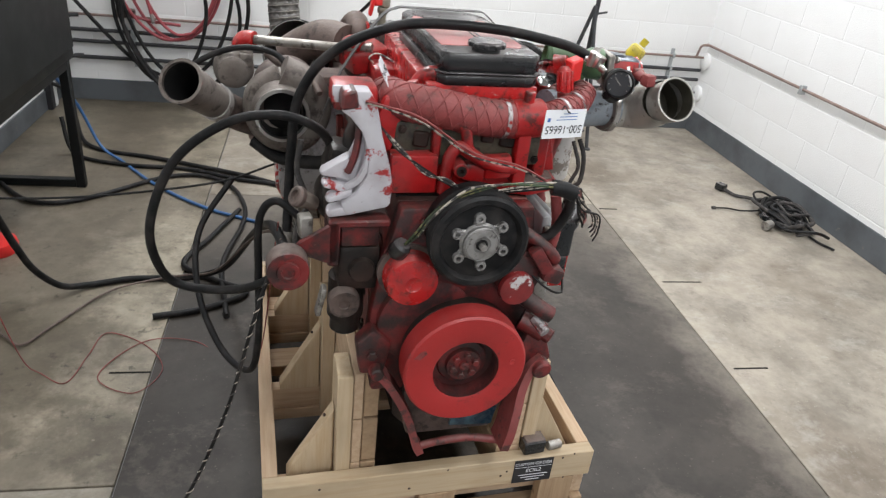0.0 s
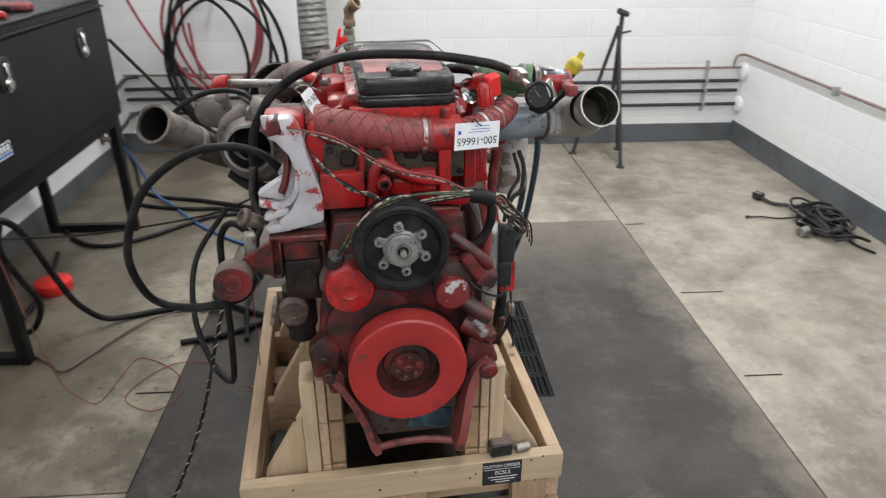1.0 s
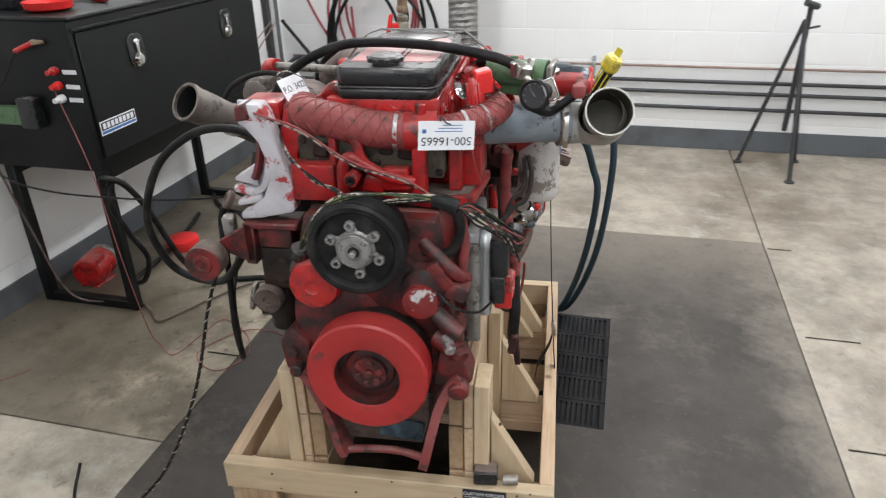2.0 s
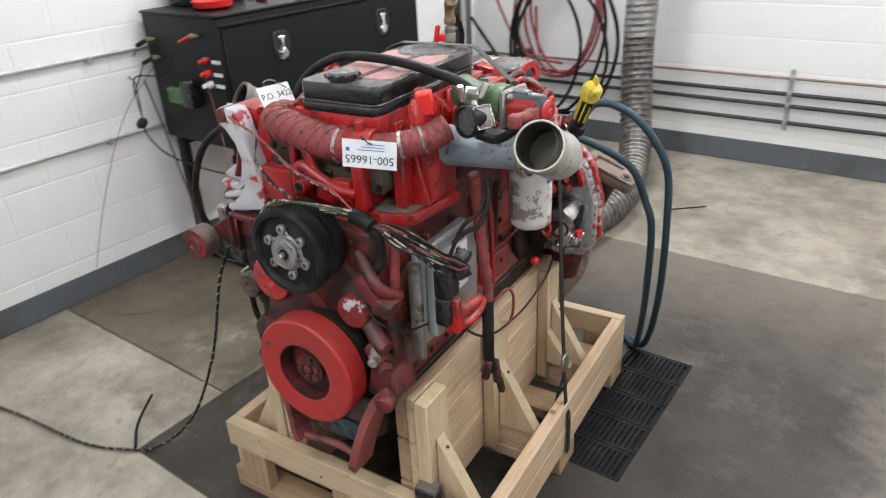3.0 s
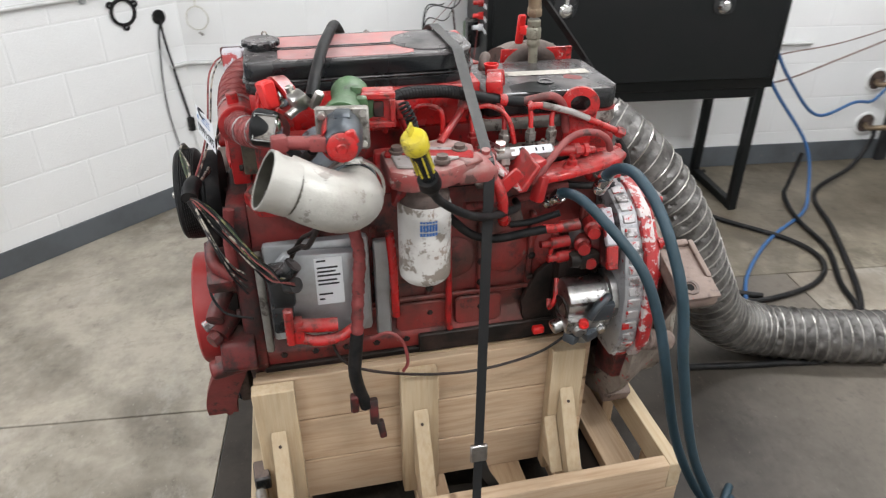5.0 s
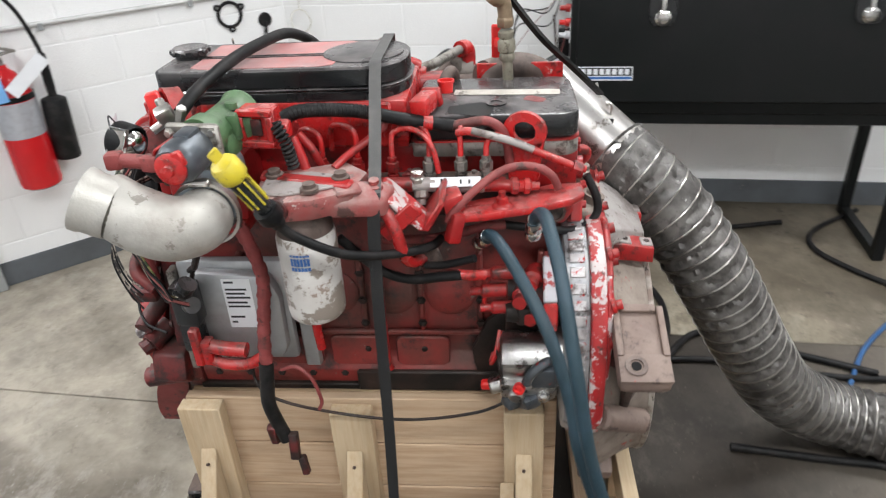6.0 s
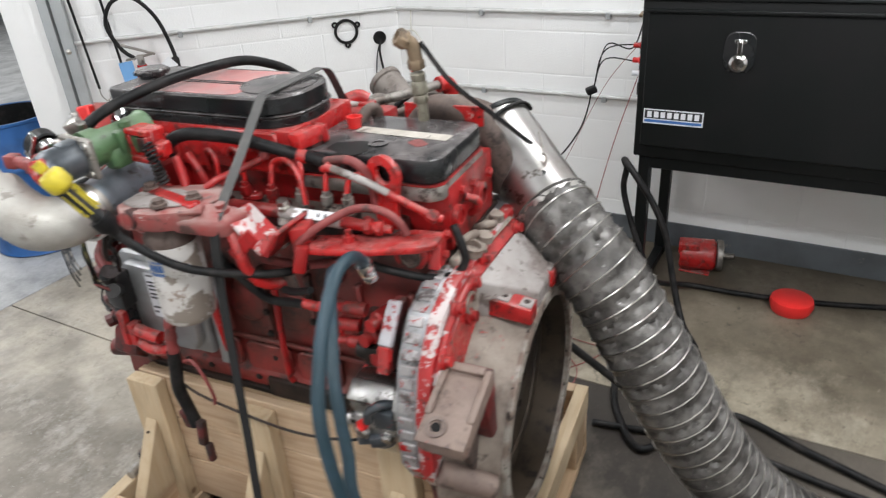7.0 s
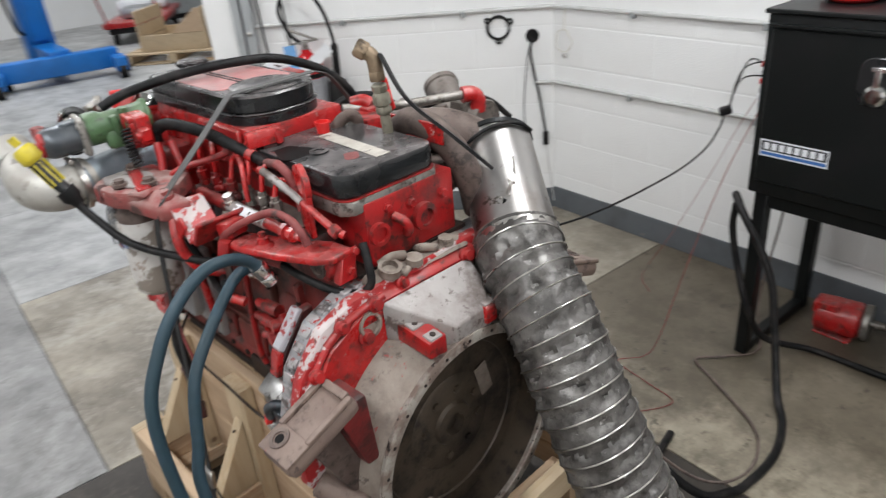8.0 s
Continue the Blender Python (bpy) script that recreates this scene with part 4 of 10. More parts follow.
ep("cover_flange", prism(oct_outline(-0.081, 0.148, 0.161, 0.658, 0.016, 0.092), "z", 1.2437, 1.2475, 0.0015), BLACK_PLASTIC, "thin lip between the tiers")
cover = ep("breather_cover", prism(oct_outline(-0.075, 0.144, 0.166, 0.652, 0.016, 0.088), "z", 1.2477, 1.286, 0.004), BLACK_PLASTIC, "dusty black plastic breather cover")
ep("painted_panel", prism([(-0.058, 0.235), (0.118, 0.235), (0.130, 0.26), (0.130, 0.49), (0.118, 0.515), (-0.045, 0.545), (-0.062, 0.52)], "z", 1.2848, 1.2872, 0.0008), COVER_RED, "panel with pale red overspray", cover)
ep("raised_line", box((0.040, 0.225, 1.287), (0.0445, 0.50, 1.2892), 0.0008), BLACK_PLASTIC, "", cover)
ep("raised_line", box((0.052, 0.225, 1.287), (0.0565, 0.50, 1.2892), 0.0008), BLACK_PLASTIC, "", cover)
ep("round_top", lathe((0.032, 0.560, 1.284), (0, 0, 1), [(0.082, 0), (0.081, 0.004), (0.076, 0.0055), (0.0, 0.0055)], 36), BLACK_PLASTIC, "", cover)
ep("dark_smear", lathe((0.055, 0.525, 1.2886), (0, 0, 1), [(0.036, 0), (0.034, 0.0006), (0, 0.0006)], 24), BLACK_METAL, "wiped dark smear", cover)
cap = ep("filler_cap", lathe((0.03, 0.203, 1.284), (0, 0, 1), [(0.03, 0), (0.03, 0.009), (0.037, 0.011), (0.037, 0.019), (0.033, 0.023), (0.0, 0.023)], 20), BLACK_PLASTIC, "black oil filler cap", cover)
bm = None
for k in range(10):
    a = 2 * math.pi * k / 10
    bm = obox((0.03 + 0.036 * math.cos(a), 0.203 + 0.036 * math.sin(a), 1.299), (0.009, 0.011, 0.010), 0, 0, math.degrees(a), 0.002, bm)
each("cap_grip", bm, BLACK_PLASTIC, cover)
ep("housing_gasket", prism(oct_outline(-0.094, 0.157, 0.661, 0.984, 0.012, 0.035), "z", 1.1385, 1.1412, 0), RED)
rc = ep("rocker_cover", prism(oct_outline(-0.092, 0.154, 0.663, 0.982, 0.012, 0.035), "z", 1.1415, 1.192, 0.007), BLACK_PLASTIC, "dusty black rear rocker cover")
ep("cover_recess", lathe((0.090, 0.824, 1.1925), (0, 0, 1), [(0.02, 0), (0.02, 0.003), (0.012, 0.003), (0.012, 0.001), (0, 0.001)], 18), BLACK_PLASTIC, "", rc)
ep("red_spot", prism([(0.065 + 0.018 * math.cos(a) * (1 + 0.4 * math.sin(2 * a)), 0.90 + 0.022 * math.sin(a)) for a in [2 * math.pi * k / 16 for k in range(16)]], "z", 1.1918, 1.1925, 0), RED_DULL, "smear of red paint", rc)
ep("oil_patch", prism([(0.150 - 0.030 + 0.036 * math.cos(a) * (1 + 0.25 * math.sin(3 * a)), 0.775 + 0.055 * math.sin(a) * (1 + 0.2 * math.cos(2 * a))) for a in [2 * math.pi * k / 22 for k in range(22)]], "z", 1.1918, 1.1926, 0), BLACK_METAL, "oily dark patch", rc)
ep("tape", obox((0.020, 0.845, 1.1932), (0.034, 0.215, 0.0006), 0, 0, -3, 0), TAPE_DIRTY, "strip of dirty masking tape", rc)
ep("red_cap", lathe((0.003, 0.720, 1.190), (-0.03, 0, 1), [(0.0135, 0), (0.0155, 0.022), (0.0178, 0.0225), (0.0178, 0.0265), (0.0145, 0.0265), (0.0125, 0.004), (0, 0.004)], 24), ORANGE_RED, "bright red plastic cap", rc)

# front: gear cover, damper, fan hub, idlers
bm = prism([(-0.19, 0.50), (0.17, 0.50), (0.20, 0.58), (0.19, 0.70), (0.17, 0.84), (0.15, 0.98), (-0.15, 0.98), (-0.18, 0.86), (-0.20, 0.74), (-0.21, 0.60)], "y", 0.085, 0.132, 0.008)
gear = ep("front_gear_cover", bm, RED_DIRTY, "grimy red front gear cover")
bm = lathe((-0.075, 0.086, 0.70), (0, -1, 0), [(0.115, 0), (0.112, 0.018), (0.09, 0.026), (0, 0.026)], 28)
lathe((0.02, 0.086, 0.82), (0, -1, 0), [(0.10, 0), (0.095, 0.016), (0, 0.018)], 28, bm)
lathe((0.125, 0.086, 0.82), (0, -1, 0), [(0.06, 0), (0.052, 0.03), (0.03, 0.04), (0, 0.04)], 24, bm)
each("cover_boss", bm, RED_DIRTY, gear)
ep("bare_boss", lathe((0.117, 0.046, 0.80), (0, -1, 0), [(0.042, 0), (0.040, 0.012), (0.02, 0.016), (0, 0.016)], 20), BOSS, "boss with paint worn to metal", gear)
bm = None
for u, z in ((-0.18, 0.66), (-0.19, 0.60), (-0.17, 0.88), (0.165, 0.88), (0.175, 0.72), (0.165, 0.78), (-0.10, 0.95), (0.10, 0.95), (0.0, 0.95), (-0.13, 0.80)):
    bm = bolt((u, 0.085, z), (0, -1, 0), 0.009, 0.008, bm)
each("cover_bolt", bm, RED_DIRTY, gear)
damper = ep("vibration_damper", lathe((0, 0.034, 0.632), (0, -1, 0), [(0.06, 0.0), (0.137, 0.0), (0.142, 0.004), (0.142, 0.058), (0.137, 0.063), (0.080, 0.064), (0.0768, 0.062), (0.0768, 0.0)], 56), PUMP_RED, "red vibration damper ring")
ep("damper_bore", lathe((0, 0.034, 0.632), (0, -1, 0), [(0.0767, 0.0), (0.0767, 0.061), (0.0755, 0.0615), (0.074, 0.022), (0.0, 0.022)], 48), BORE, "dark red-brown inside of the ring", damper)
ep("damper_hub", lathe((0, 0.013, 0.632), (0, -1, 0), [(0.060, 0), (0.056, 0.008), (0.042, 0.011), (0.040, 0.022), (0, 0.022)], 32), RED_DIRTY, "", damper)
bm = lathe((0, -0.008, 0.632), (0, -1, 0), [(0.011, 0), (0.011, 0.008), (0.006, 0.010), (0, 0.008)], 16)
for k in range(6):
    a = math.pi / 3 * k + 0.3
    bm = bolt((0.027 * math.cos(a), -0.008, 0.632 + 0.027 * math.sin(a)), (0, -1, 0), 0.0085, 0.008, bm)
each("hub_bolt", bm, RED_DIRTY, damper)
ep("balance_plug", lathe((0.106, -0.030, 0.648), (0, -1, 0), [(0.0075, 0), (0.0075, 0.0005), (0.0066, 0.0012), (0.0058, 0.0006), (0, 0.0006)], 16), PUMP_RED, "", damper)
ep("rim_smudge", prism([(-0.124, 0.676), (-0.108, 0.694), (-0.098, 0.696), (-0.094, 0.687), (-0.110, 0.672)], "y", -0.0303, -0.0292, 0), RED_DULL, "worn dull patch", damper)
bm = lathe((0, 0.078, 0.632), (0, -1, 0), [(0.05, 0), (0.130, 0), (0.134, 0.004), (0.134, 0.034), (0.126, 0.040), (0.05, 0.041)], 48)
ep("crank_pulley", bm, GRIME, "grimy black crank pulley")
fc = Vector((-0.005, 0.0, 0.95))
fan = ep("fan_pulley", lathe(fc + Vector((0, 0.075, 0)), (0, -1, 0), [(0.05, 0), (0.096, 0.0), (0.098, 0.004), (0.098, 0.03), (0.086, 0.036), (0.086, 0.042), (0.1, 0.048), (0.104, 0.052), (0.104, 0.092), (0.098, 0.097), (0.088, 0.097), (0.082, 0.088), (0.078, 0.062), (0.0, 0.060)], 52), RUBBER, "black fan drive pulley")
bm = None
for k in range(7):
    bm = lathe(fc + Vector((0, 0.02 - k * 0.0045, 0)), (0, -1, 0), [(0.1035, 0), (0.1062, 0.0012), (0.1035, 0.0024)], 44, bm)
each("belt_groove", bm, RUBBER, fan)
# black disc paints the shade deep behind the hub lugs
ep("pulley_well", lathe(fc + Vector((0, 0.012, 0)), (0, -1, 0), [(0.0775, 0.004), (0.076, 0.001), (0, 0.001)], 36), PIT, "", fan)
bm = None
for k in range(6):
    a = math.pi / 3 * k + 0.66
    c, s = math.cos(a), math.sin(a)
    bm = lathe(fc + Vector((0.055 * c, -0.012, 0.055 * s)), (0, -1, 0), [(0.0105, -0.010), (0.0115, 0.0), (0.0115, 0.006), (0.010, 0.008), (0.0052, 0.008), (0.005, -0.004), (0, -0.004)], 16, bm)
    bm = prism([(0.028 * c - 0.017 * s, 0.028 * s + 0.017 * c), (0.056 * c - 0.0085 * s, 0.056 * s + 0.0085 * c), (0.056 * c + 0.0085 * s, 0.056 * s - 0.0085 * c), (0.028 * c + 0.017 * s, 0.028 * s - 0.017 * c)], "y", -0.013, -0.004, 0.003, bm)
bmesh.ops.translate(bm, verts=[v for v in bm.verts if v.co.z < 0.5], vec=fc)
each("hub_lug", bm, HUB_METAL, fan, "bare metal lug")
ep("hub_plate", lathe(fc + Vector((0, 0.004, 0)), (0, -1, 0), [(0.040, 0), (0.043, 0.004), (0.043, 0.016), (0.039, 0.020), (0.0, 0.020)], 40), HUB_METAL, "", fan)
ep("hub", lathe(fc + Vector((0, -0.012, 0)), (0, -1, 0), [(0.038, 0), (0.038, 0.012), (0.036, 0.014), (0.0345, 0.012), (0.033, 0.014), (0.019, 0.015), (0.017, 0.012), (0.0125, 0.011), (0.0125, 0.014)], 36), HUB_METAL, "bare turned steel hub", fan)
ep("hub_seal", lathe(fc + Vector((0, -0.022, 0)), (0, -1, 0), [(0.0125, 0), (0.0125, 0.005), (0.009, 0.006), (0, 0.006)], 20), PIT, "", fan)
ep("shaft_end", lathe(fc + Vector((0, -0.024, 0)), (0, -1, 0), [(0.0075, 0), (0.0075, 0.016), (0.006, 0.018), (0, 0.018)], 16), STEEL, "", fan)
ep("water_pump_cup", lathe((-0.125, 0.085, 0.829), (0, -1, 0), [(0.06, 0), (0.0595, 0.042), (0.055, 0.052), (0.018, 0.060), (0.014, 0.057), (0, 0.057)], 36), RED_BRIGHT, "smooth red pressed steel cup")
ep("cup_rim", lathe((-0.128, 0.088, 0.832), (0, -1, 0), [(0.067, 0), (0.067, 0.012), (0.06, 0.014)], 30), CAST_BROWN)
idc = Vector((-0.384, 0.0, 0.867))
idl = ep("idler_pulley", lathe(idc + Vector((0, 0.085, 0)), (0, -1, 0), [(0.03, 0), (0.041, 0), (0.043, 0.003), (0.043, 0.045), (0.04, 0.05)], 30), CAST_BROWN, "belt idler with rusty rim")
ep("idler_face", lathe(idc + Vector((0, 0.04, 0)), (0, -1, 0), [(0.042, 0), (0.042, 0.006), (0.036, 0.008), (0.024, 0.005), (0.022, 0.009), (0.014, 0.010), (0.012, 0.006), (0, 0.006)], 30), RED_DIRTY, "", idl)
bm = prism([(-0.375, 0.885), (-0.36, 0.905), (-0.295, 0.945), (-0.275, 0.945), (-0.275, 0.86), (-0.295, 0.85)], "y", 0.088, 0.10, 0.003)
box((-0.30, 0.088, 0.845), (-0.275, 0.17, 0.95), 0.004, bm)
box((-0.30, 0.088, 0.935), (-0.17, 0.17, 0.952), 0.004, bm)
ep("idler_bracket", bm, RED_DIRTY)
ep("side_plate", box((-0.272, 0.10, 0.885), (-0.19, 0.16, 0.95), 0.006), RED_DIRTY)
bm = box((-0.275, 0.10, 0.775), (-0.185, 0.20, 0.885), 0.012)
lathe((-0.225, 0.10, 0.83), (0, -1, 0), [(0.03, 0), (0.026, 0.012), (0, 0.014)], 18, bm)
ep("pump_housing", bm, GRIME, "oil-blackened pump housing")
bm = lathe((-0.262, 0.105, 0.752), (0, -1, 0), [(0.036, 0), (0.036, 0.02), (0.032, 0.026), (0.012, 0.026), (0.010, 0.022), (0, 0.022)], 26)
ep("round_cover", bm, CAST_BROWN)
bm = lathe((-0.25, 0.15, 0.79), (0, 0, -1), [(0.04, 0), (0.042, 0.10), (0.034, 0.115), (0.035, 0.14), (0.03, 0.145), (0, 0.145)], 26)
ep("canister", bm, GRIME)
ep("clip", obox((-0.31, 0.115, 0.745), (0.012, 0.03, 0.07), 0, 12, 0, 0.003), ALUM)
# pale chipped support bracket
pts = [(-0.278, 1.212), (-0.272, 1.222), (-0.226, 1.222), (-0.212, 1.20), (-0.196, 1.13), (-0.178, 1.07), (-0.170, 1.03), (-0.172, 0.985), (-0.178, 0.977), (-0.25, 0.962), (-0.266, 0.962), (-0.275, 0.985), (-0.243, 1.01), (-0.224, 1.05), (-0.222, 1.09), (-0.238, 1.14), (-0.262, 1.17), (-0.278, 1.18)]
pale_bracket = wb = ep("support_bracket", prism(pts, "y", 0.098, 0.145, 0.008), WORN_WHITE, "pale grey bracket with red paint chips")
ep("bare_top", prism([(-0.281, 1.184), (-0.278, 1.217), (-0.252, 1.225), (-0.246, 1.19)], "y", 0.093, 0.148, 0.004), RED_DIRTY, "top corner with red primer showing", wb)
bm = box((-0.29, 0.15, 1.165), (-0.20, 0.24, 1.215), 0.01)
obox((-0.18, 0.19, 1.14), (0.05, 0.10, 0.12), 0, 15, 0, 0.01, bm)
ep("thermostat_block", bm, RED, "red casting with worn edges")
ep("worn_corner", box((-0.293, 0.143, 1.185), (-0.235, 0.152, 1.219), 0.006), WORN_WHITE)
bm = box((-0.175, 0.105, 1.005), (-0.075, 0.15, 1.09), 0.006)
ep("front_block", bm, RED, "red front casting")

# coolant crossover with lacing, breather tees
HW = [(-0.17, 0.27, 1.16), (-0.168, 0.21, 1.182), (-0.145, 0.16, 1.186), (-0.07, 0.138, 1.180), (0.01, 0.134, 1.166), (0.085, 0.138, 1.160)]
wrap = ep("wrapped_hose", tube(HW, 0.039, 22, 10), RED_DULL, "cloth-wrapped coolant hose painted over in red")
HW2 = [(0.145, 0.142, 1.163), (0.20, 0.158, 1.170), (0.25, 0.19, 1.182), (0.28, 0.225, 1.20)]
wrap2 = ep("wrapped_hose", tube(HW2, 0.029, 20, 10), RED_DULL, "cloth-wrapped coolant hose painted over in red")
for hw, r, owner, n in ((HW, 0.0391, wrap, 3.2), (HW2, 0.0291, wrap2, 2.4)):
    for sgn in (1, -1):
        for ph in range(4):
            ep("lacing", coil(hw, r, 0.0019, sgn * n, ph * math.pi / 2, 5, 26, 10), RED_DULL, "red-brown lacing cord", owner)
bm = cyl((0.08, 0.138, 1.16), (0.15, 0.143, 1.163), 0.041, None, 26)
cyl((0.115, 0.138, 1.17), (0.115, 0.134, 1.222), 0.012, None, 14, 0.002, bm)
ep("hose_tee", bm, RED, "red pipe tee")
bm = band((0.063, 0.137, 1.161), (1, 0.05, -0.05), 0.0395, 0.009, 0.002)
band((0.205, 0.161, 1.171), (1, 0.5, 0.2), 0.0295, 0.007, 0.0015, 24, bm)
band((0.242, 0.185, 1.180), (1, 0.75, 0.3), 0.0295, 0.006, 0.0015, 24, bm)
each("hose_clamp", bm, PLATE, engine, "worn clamp band")
plugm = frame_to((0.224, 0.20, 1.203), (-0.12, 0.15, 1))
bm = lathe((0.224, 0.20, 1.203), (-0.12, 0.15, 1), [(0.015, 0), (0.016, 0.05), (0.010, 0.058), (0, 0.058)], 12)
plug = ep("ribbed_plug", bm, RED_BRIGHT, "ribbed plug painted bright red")
for k in range(8):
    ep("rib", box((0.014, -0.003, 0.004), (0.019, 0.003, 0.048), 0.001, None, plugm @ Matrix.Rotation(k * math.pi / 4, 4, "Z")), RED_BRIGHT, "", plug)
ep("plug_arm", ribbon([(0.212, 0.215, 1.243), (0.208, 0.222, 1.268), (0.215, 0.235, 1.272), (0.24, 0.255, 1.25), (0.262, 0.27, 1.225)], (0.6, -0.8, 0.1), 0.03, 0.008), RED_BRIGHT, "red bent arm", plug)
ep("elbow_nut", lathe((0.226, 0.198, 1.192), (0, 0.05, 1), [(0.02, 0), (0.022, 0.012), (0.018, 0.014)], 6), STEEL)
bm = tube([(-0.115, 0.22, 1.15), (-0.11, 0.21, 1.21), (-0.08, 0.20, 1.235), (-0.06, 0.20, 1.20), (-0.062, 0.2, 1.15)], 0.016, 14)
tube([(-0.10, 0.20, 1.15), (-0.118, 0.19, 1.20), (-0.125, 0.19, 1.22)], 0.013, 12, 8, bm)
ep("coolant_bend", bm, RED)
# intake shelf and casting
bm = prism([(0.04, 0.16), (0.15, 0.13), (0.225, 0.16), (0.245, 0.33), (0.06, 0.34)], "z", 0.985, 1.012, 0.006)
box((0.05, 0.22, 1.012), (0.235, 0.34, 1.14), 0.012, bm)
ep("intake_casting", bm, RED, "red intake manifold casting")
ep("shelf_top", prism([(0.06, 0.165), (0.15, 0.14), (0.215, 0.165), (0.222, 0.215), (0.065, 0.215)], "z", 1.012, 1.016, 0.002), CAST_BROWN)
bm = box((0.165, 0.17, 1.016), (0.195, 0.30, 1.15), 0.004)
prism([(0.16, 1.016), (0.235, 1.016), (0.205, 1.14), (0.18, 1.14)], "y", 0.205, 0.219, 0.003, bm)
ep("intake_rib", bm, RED)
ep("head_face", box((-0.165, 0.140, 1.055), (0.16, 0.205, 1.15), 0.006), HEAD_OLIVE, "oil-stained bare head face behind the hose")
bm = None
for u_, z_, w_, h_ in ((0.035, 1.118, 0.030, 0.020), (0.080, 1.112, 0.036, 0.026), (-0.110, 1.115, 0.034, 0.034), (-0.135, 1.082, 0.026, 0.020), (0.010, 1.090, 0.024, 0.016)):
    bm = obox((u_, 0.136, z_), (w_, 0.010, h_), 0, 6, 0, 0.004, bm)
each("head_recess", bm, GRIME, engine)
bm = box((0.096, 0.112, 1.020), (0.126, 0.150, 1.150), 0.005)
box((-0.088, 0.118, 1.075), (-0.070, 0.140, 1.165), 0.004, bm)
obox((0.060, 0.125, 1.060), (0.062, 0.030, 0.052), 0, -4, 0, 0.008, bm)
obox((0.010, 0.130, 1.045), (0.05, 0.03, 0.04), 0, 12, 0, 0.008, bm)
each("front_rib", bm, RED, engine, "red rib below the hose")
bm = tube([(-0.080, 0.125, 1.165), (-0.050, 0.115, 1.166), (-0.024, 0.112, 1.145), (-0.013, 0.112, 1.105), (0.010, 0.110, 1.082), (0.055, 0.110, 1.064), (0.100, 0.118, 1.056)], 0.012, 12)
tube([(-0.058, 0.112, 1.005), (-0.056, 0.106, 1.060), (-0.052, 0.104, 1.092), (-0.036, 0.104, 1.110), (-0.010, 0.106, 1.096), (0.035, 0.112, 1.068)], 0.0135, 12, 8, bm)
cyl((-0.032, 0.125, 1.066), (-0.032, 0.080, 1.066), 0.016, None, 16, 0.002, bm)
each("coolant_pipe", bm, RED, engine, "bent red coolant pipe")
bm = None
for u_, z_ in ((-0.150, 1.062), (-0.092, 1.062), (0.140, 1.128), (-0.150, 1.135), (0.150, 1.07)):
    bm = bolt((u_, 0.139, z_), (0, -1, 0), 0.007, 0.007, bm)
each("head_bolt", bm, GRIME, engine)
ep("plug_ring", lathe((-0.032, 0.080, 1.066), (0, -1, 0), [(0.011, 0), (0.011, 0.003), (0.005, 0.003), (0.005, 0), (0, 0)], 16), GRIME)

# front supports
bm = ribbon([(-0.200, 0.055, 0.60), (-0.168, 0.05, 0.57), (-0.135, 0.035, 0.52), (-0.108, 0.025, 0.46), (-0.092, 0.015, 0.40), (-0.078, 0.012, 0.372)], (0, 1, 0), 0.052, 0.018)
ribbon([(0.205, 0.050, 0.612), (0.180, 0.046, 0.585), (0.158, 0.032, 0.535), (0.144, 0.010, 0.48), (0.132, -0.005, 0.425), (0.122, -0.006, 0.385)], (0, 1, 0), 0.074, 0.022, 8, bm)
tube([(-0.085, 0.012, 0.376), (-0.03, 0.020, 0.378), (0.05, 0.022, 0.379), (0.124, 0.006, 0.376)], 0.010, 10, 8, bm)
ep("sump_front", prism([(-0.105, 0.392), (0.108, 0.392), (0.13, 0.47), (0.13, 0.53), (-0.12, 0.53), (-0.12, 0.45)], "y", 0.040, 0.07, 0.006), CAST_BROWN, "oily brown sump front")
ep("film_sheet", obox((0.058, 0.037, 0.437), (0.112, 0.007, 0.062), 6, 4, 0, 0.002), FILM, "dark blue film stuck to the sump")
each("front_support", bm, SUPPORT_RED, engine, "dusty red cast front support")
bm = prism([(-0.225, 0.58), (-0.17, 0.58), (-0.155, 0.66), (-0.20, 0.70), (-0.235, 0.66)], "y", 0.05, 0.10, 0.008)
bolt((-0.20, 0.05, 0.635), (0, -1, 0), 0.012, 0.01, bm)
cyl((-0.19, 0.06, 0.595), (-0.19, 0.02, 0.595), 0.016, None, 14, 0.003, bm)
ep("mount_foot", bm, RED_DIRTY)
bm = prism([(0.14, 0.585), (0.205, 0.57), (0.235, 0.60), (0.215, 0.66), (0.16, 0.68)], "y", 0.03, 0.11, 0.008)
cyl((0.195, 0.10, 0.60), (0.205, 0.0, 0.585), 0.026, 0.024, 18, 0.004, bm)
ep("mount_foot", bm, RED_DIRTY)
bm = tube([(0.14, 0.06, 0.77), (0.19, 0.035, 0.74), (0.21, 0.03, 0.73)], 0.02, 14)
tube([(0.15, 0.06, 0.70), (0.2, 0.03, 0.68)], 0.024, 14, 8, bm)
cyl((0.2, 0.03, 0.68), (0.215, 0.015, 0.675), 0.018, None, 8, 0.002, bm)
each("side_fitting", bm, RED_DIRTY, engine)
ep("side_nut", cyl((0.175, 0.04, 0.715), (0.19, 0.0, 0.70), 0.013, None, 8), PLATE)
ep("ribbed_pipe", tube([(0.20, 0.10, 1.0), (0.21, 0.09, 0.93), (0.205, 0.09, 0.86)], 0.012, 10), RED_DULL)
bm = tube([(0.12, 0.08, 0.93), (0.17, 0.05, 0.90), (0.20, 0.05, 0.87), (0.215, 0.09, 0.84)], 0.014, 12)
obox((0.20, 0.06, 0.83), (0.05, 0.06, 0.04), 0, 20, 0, 0.01, bm)
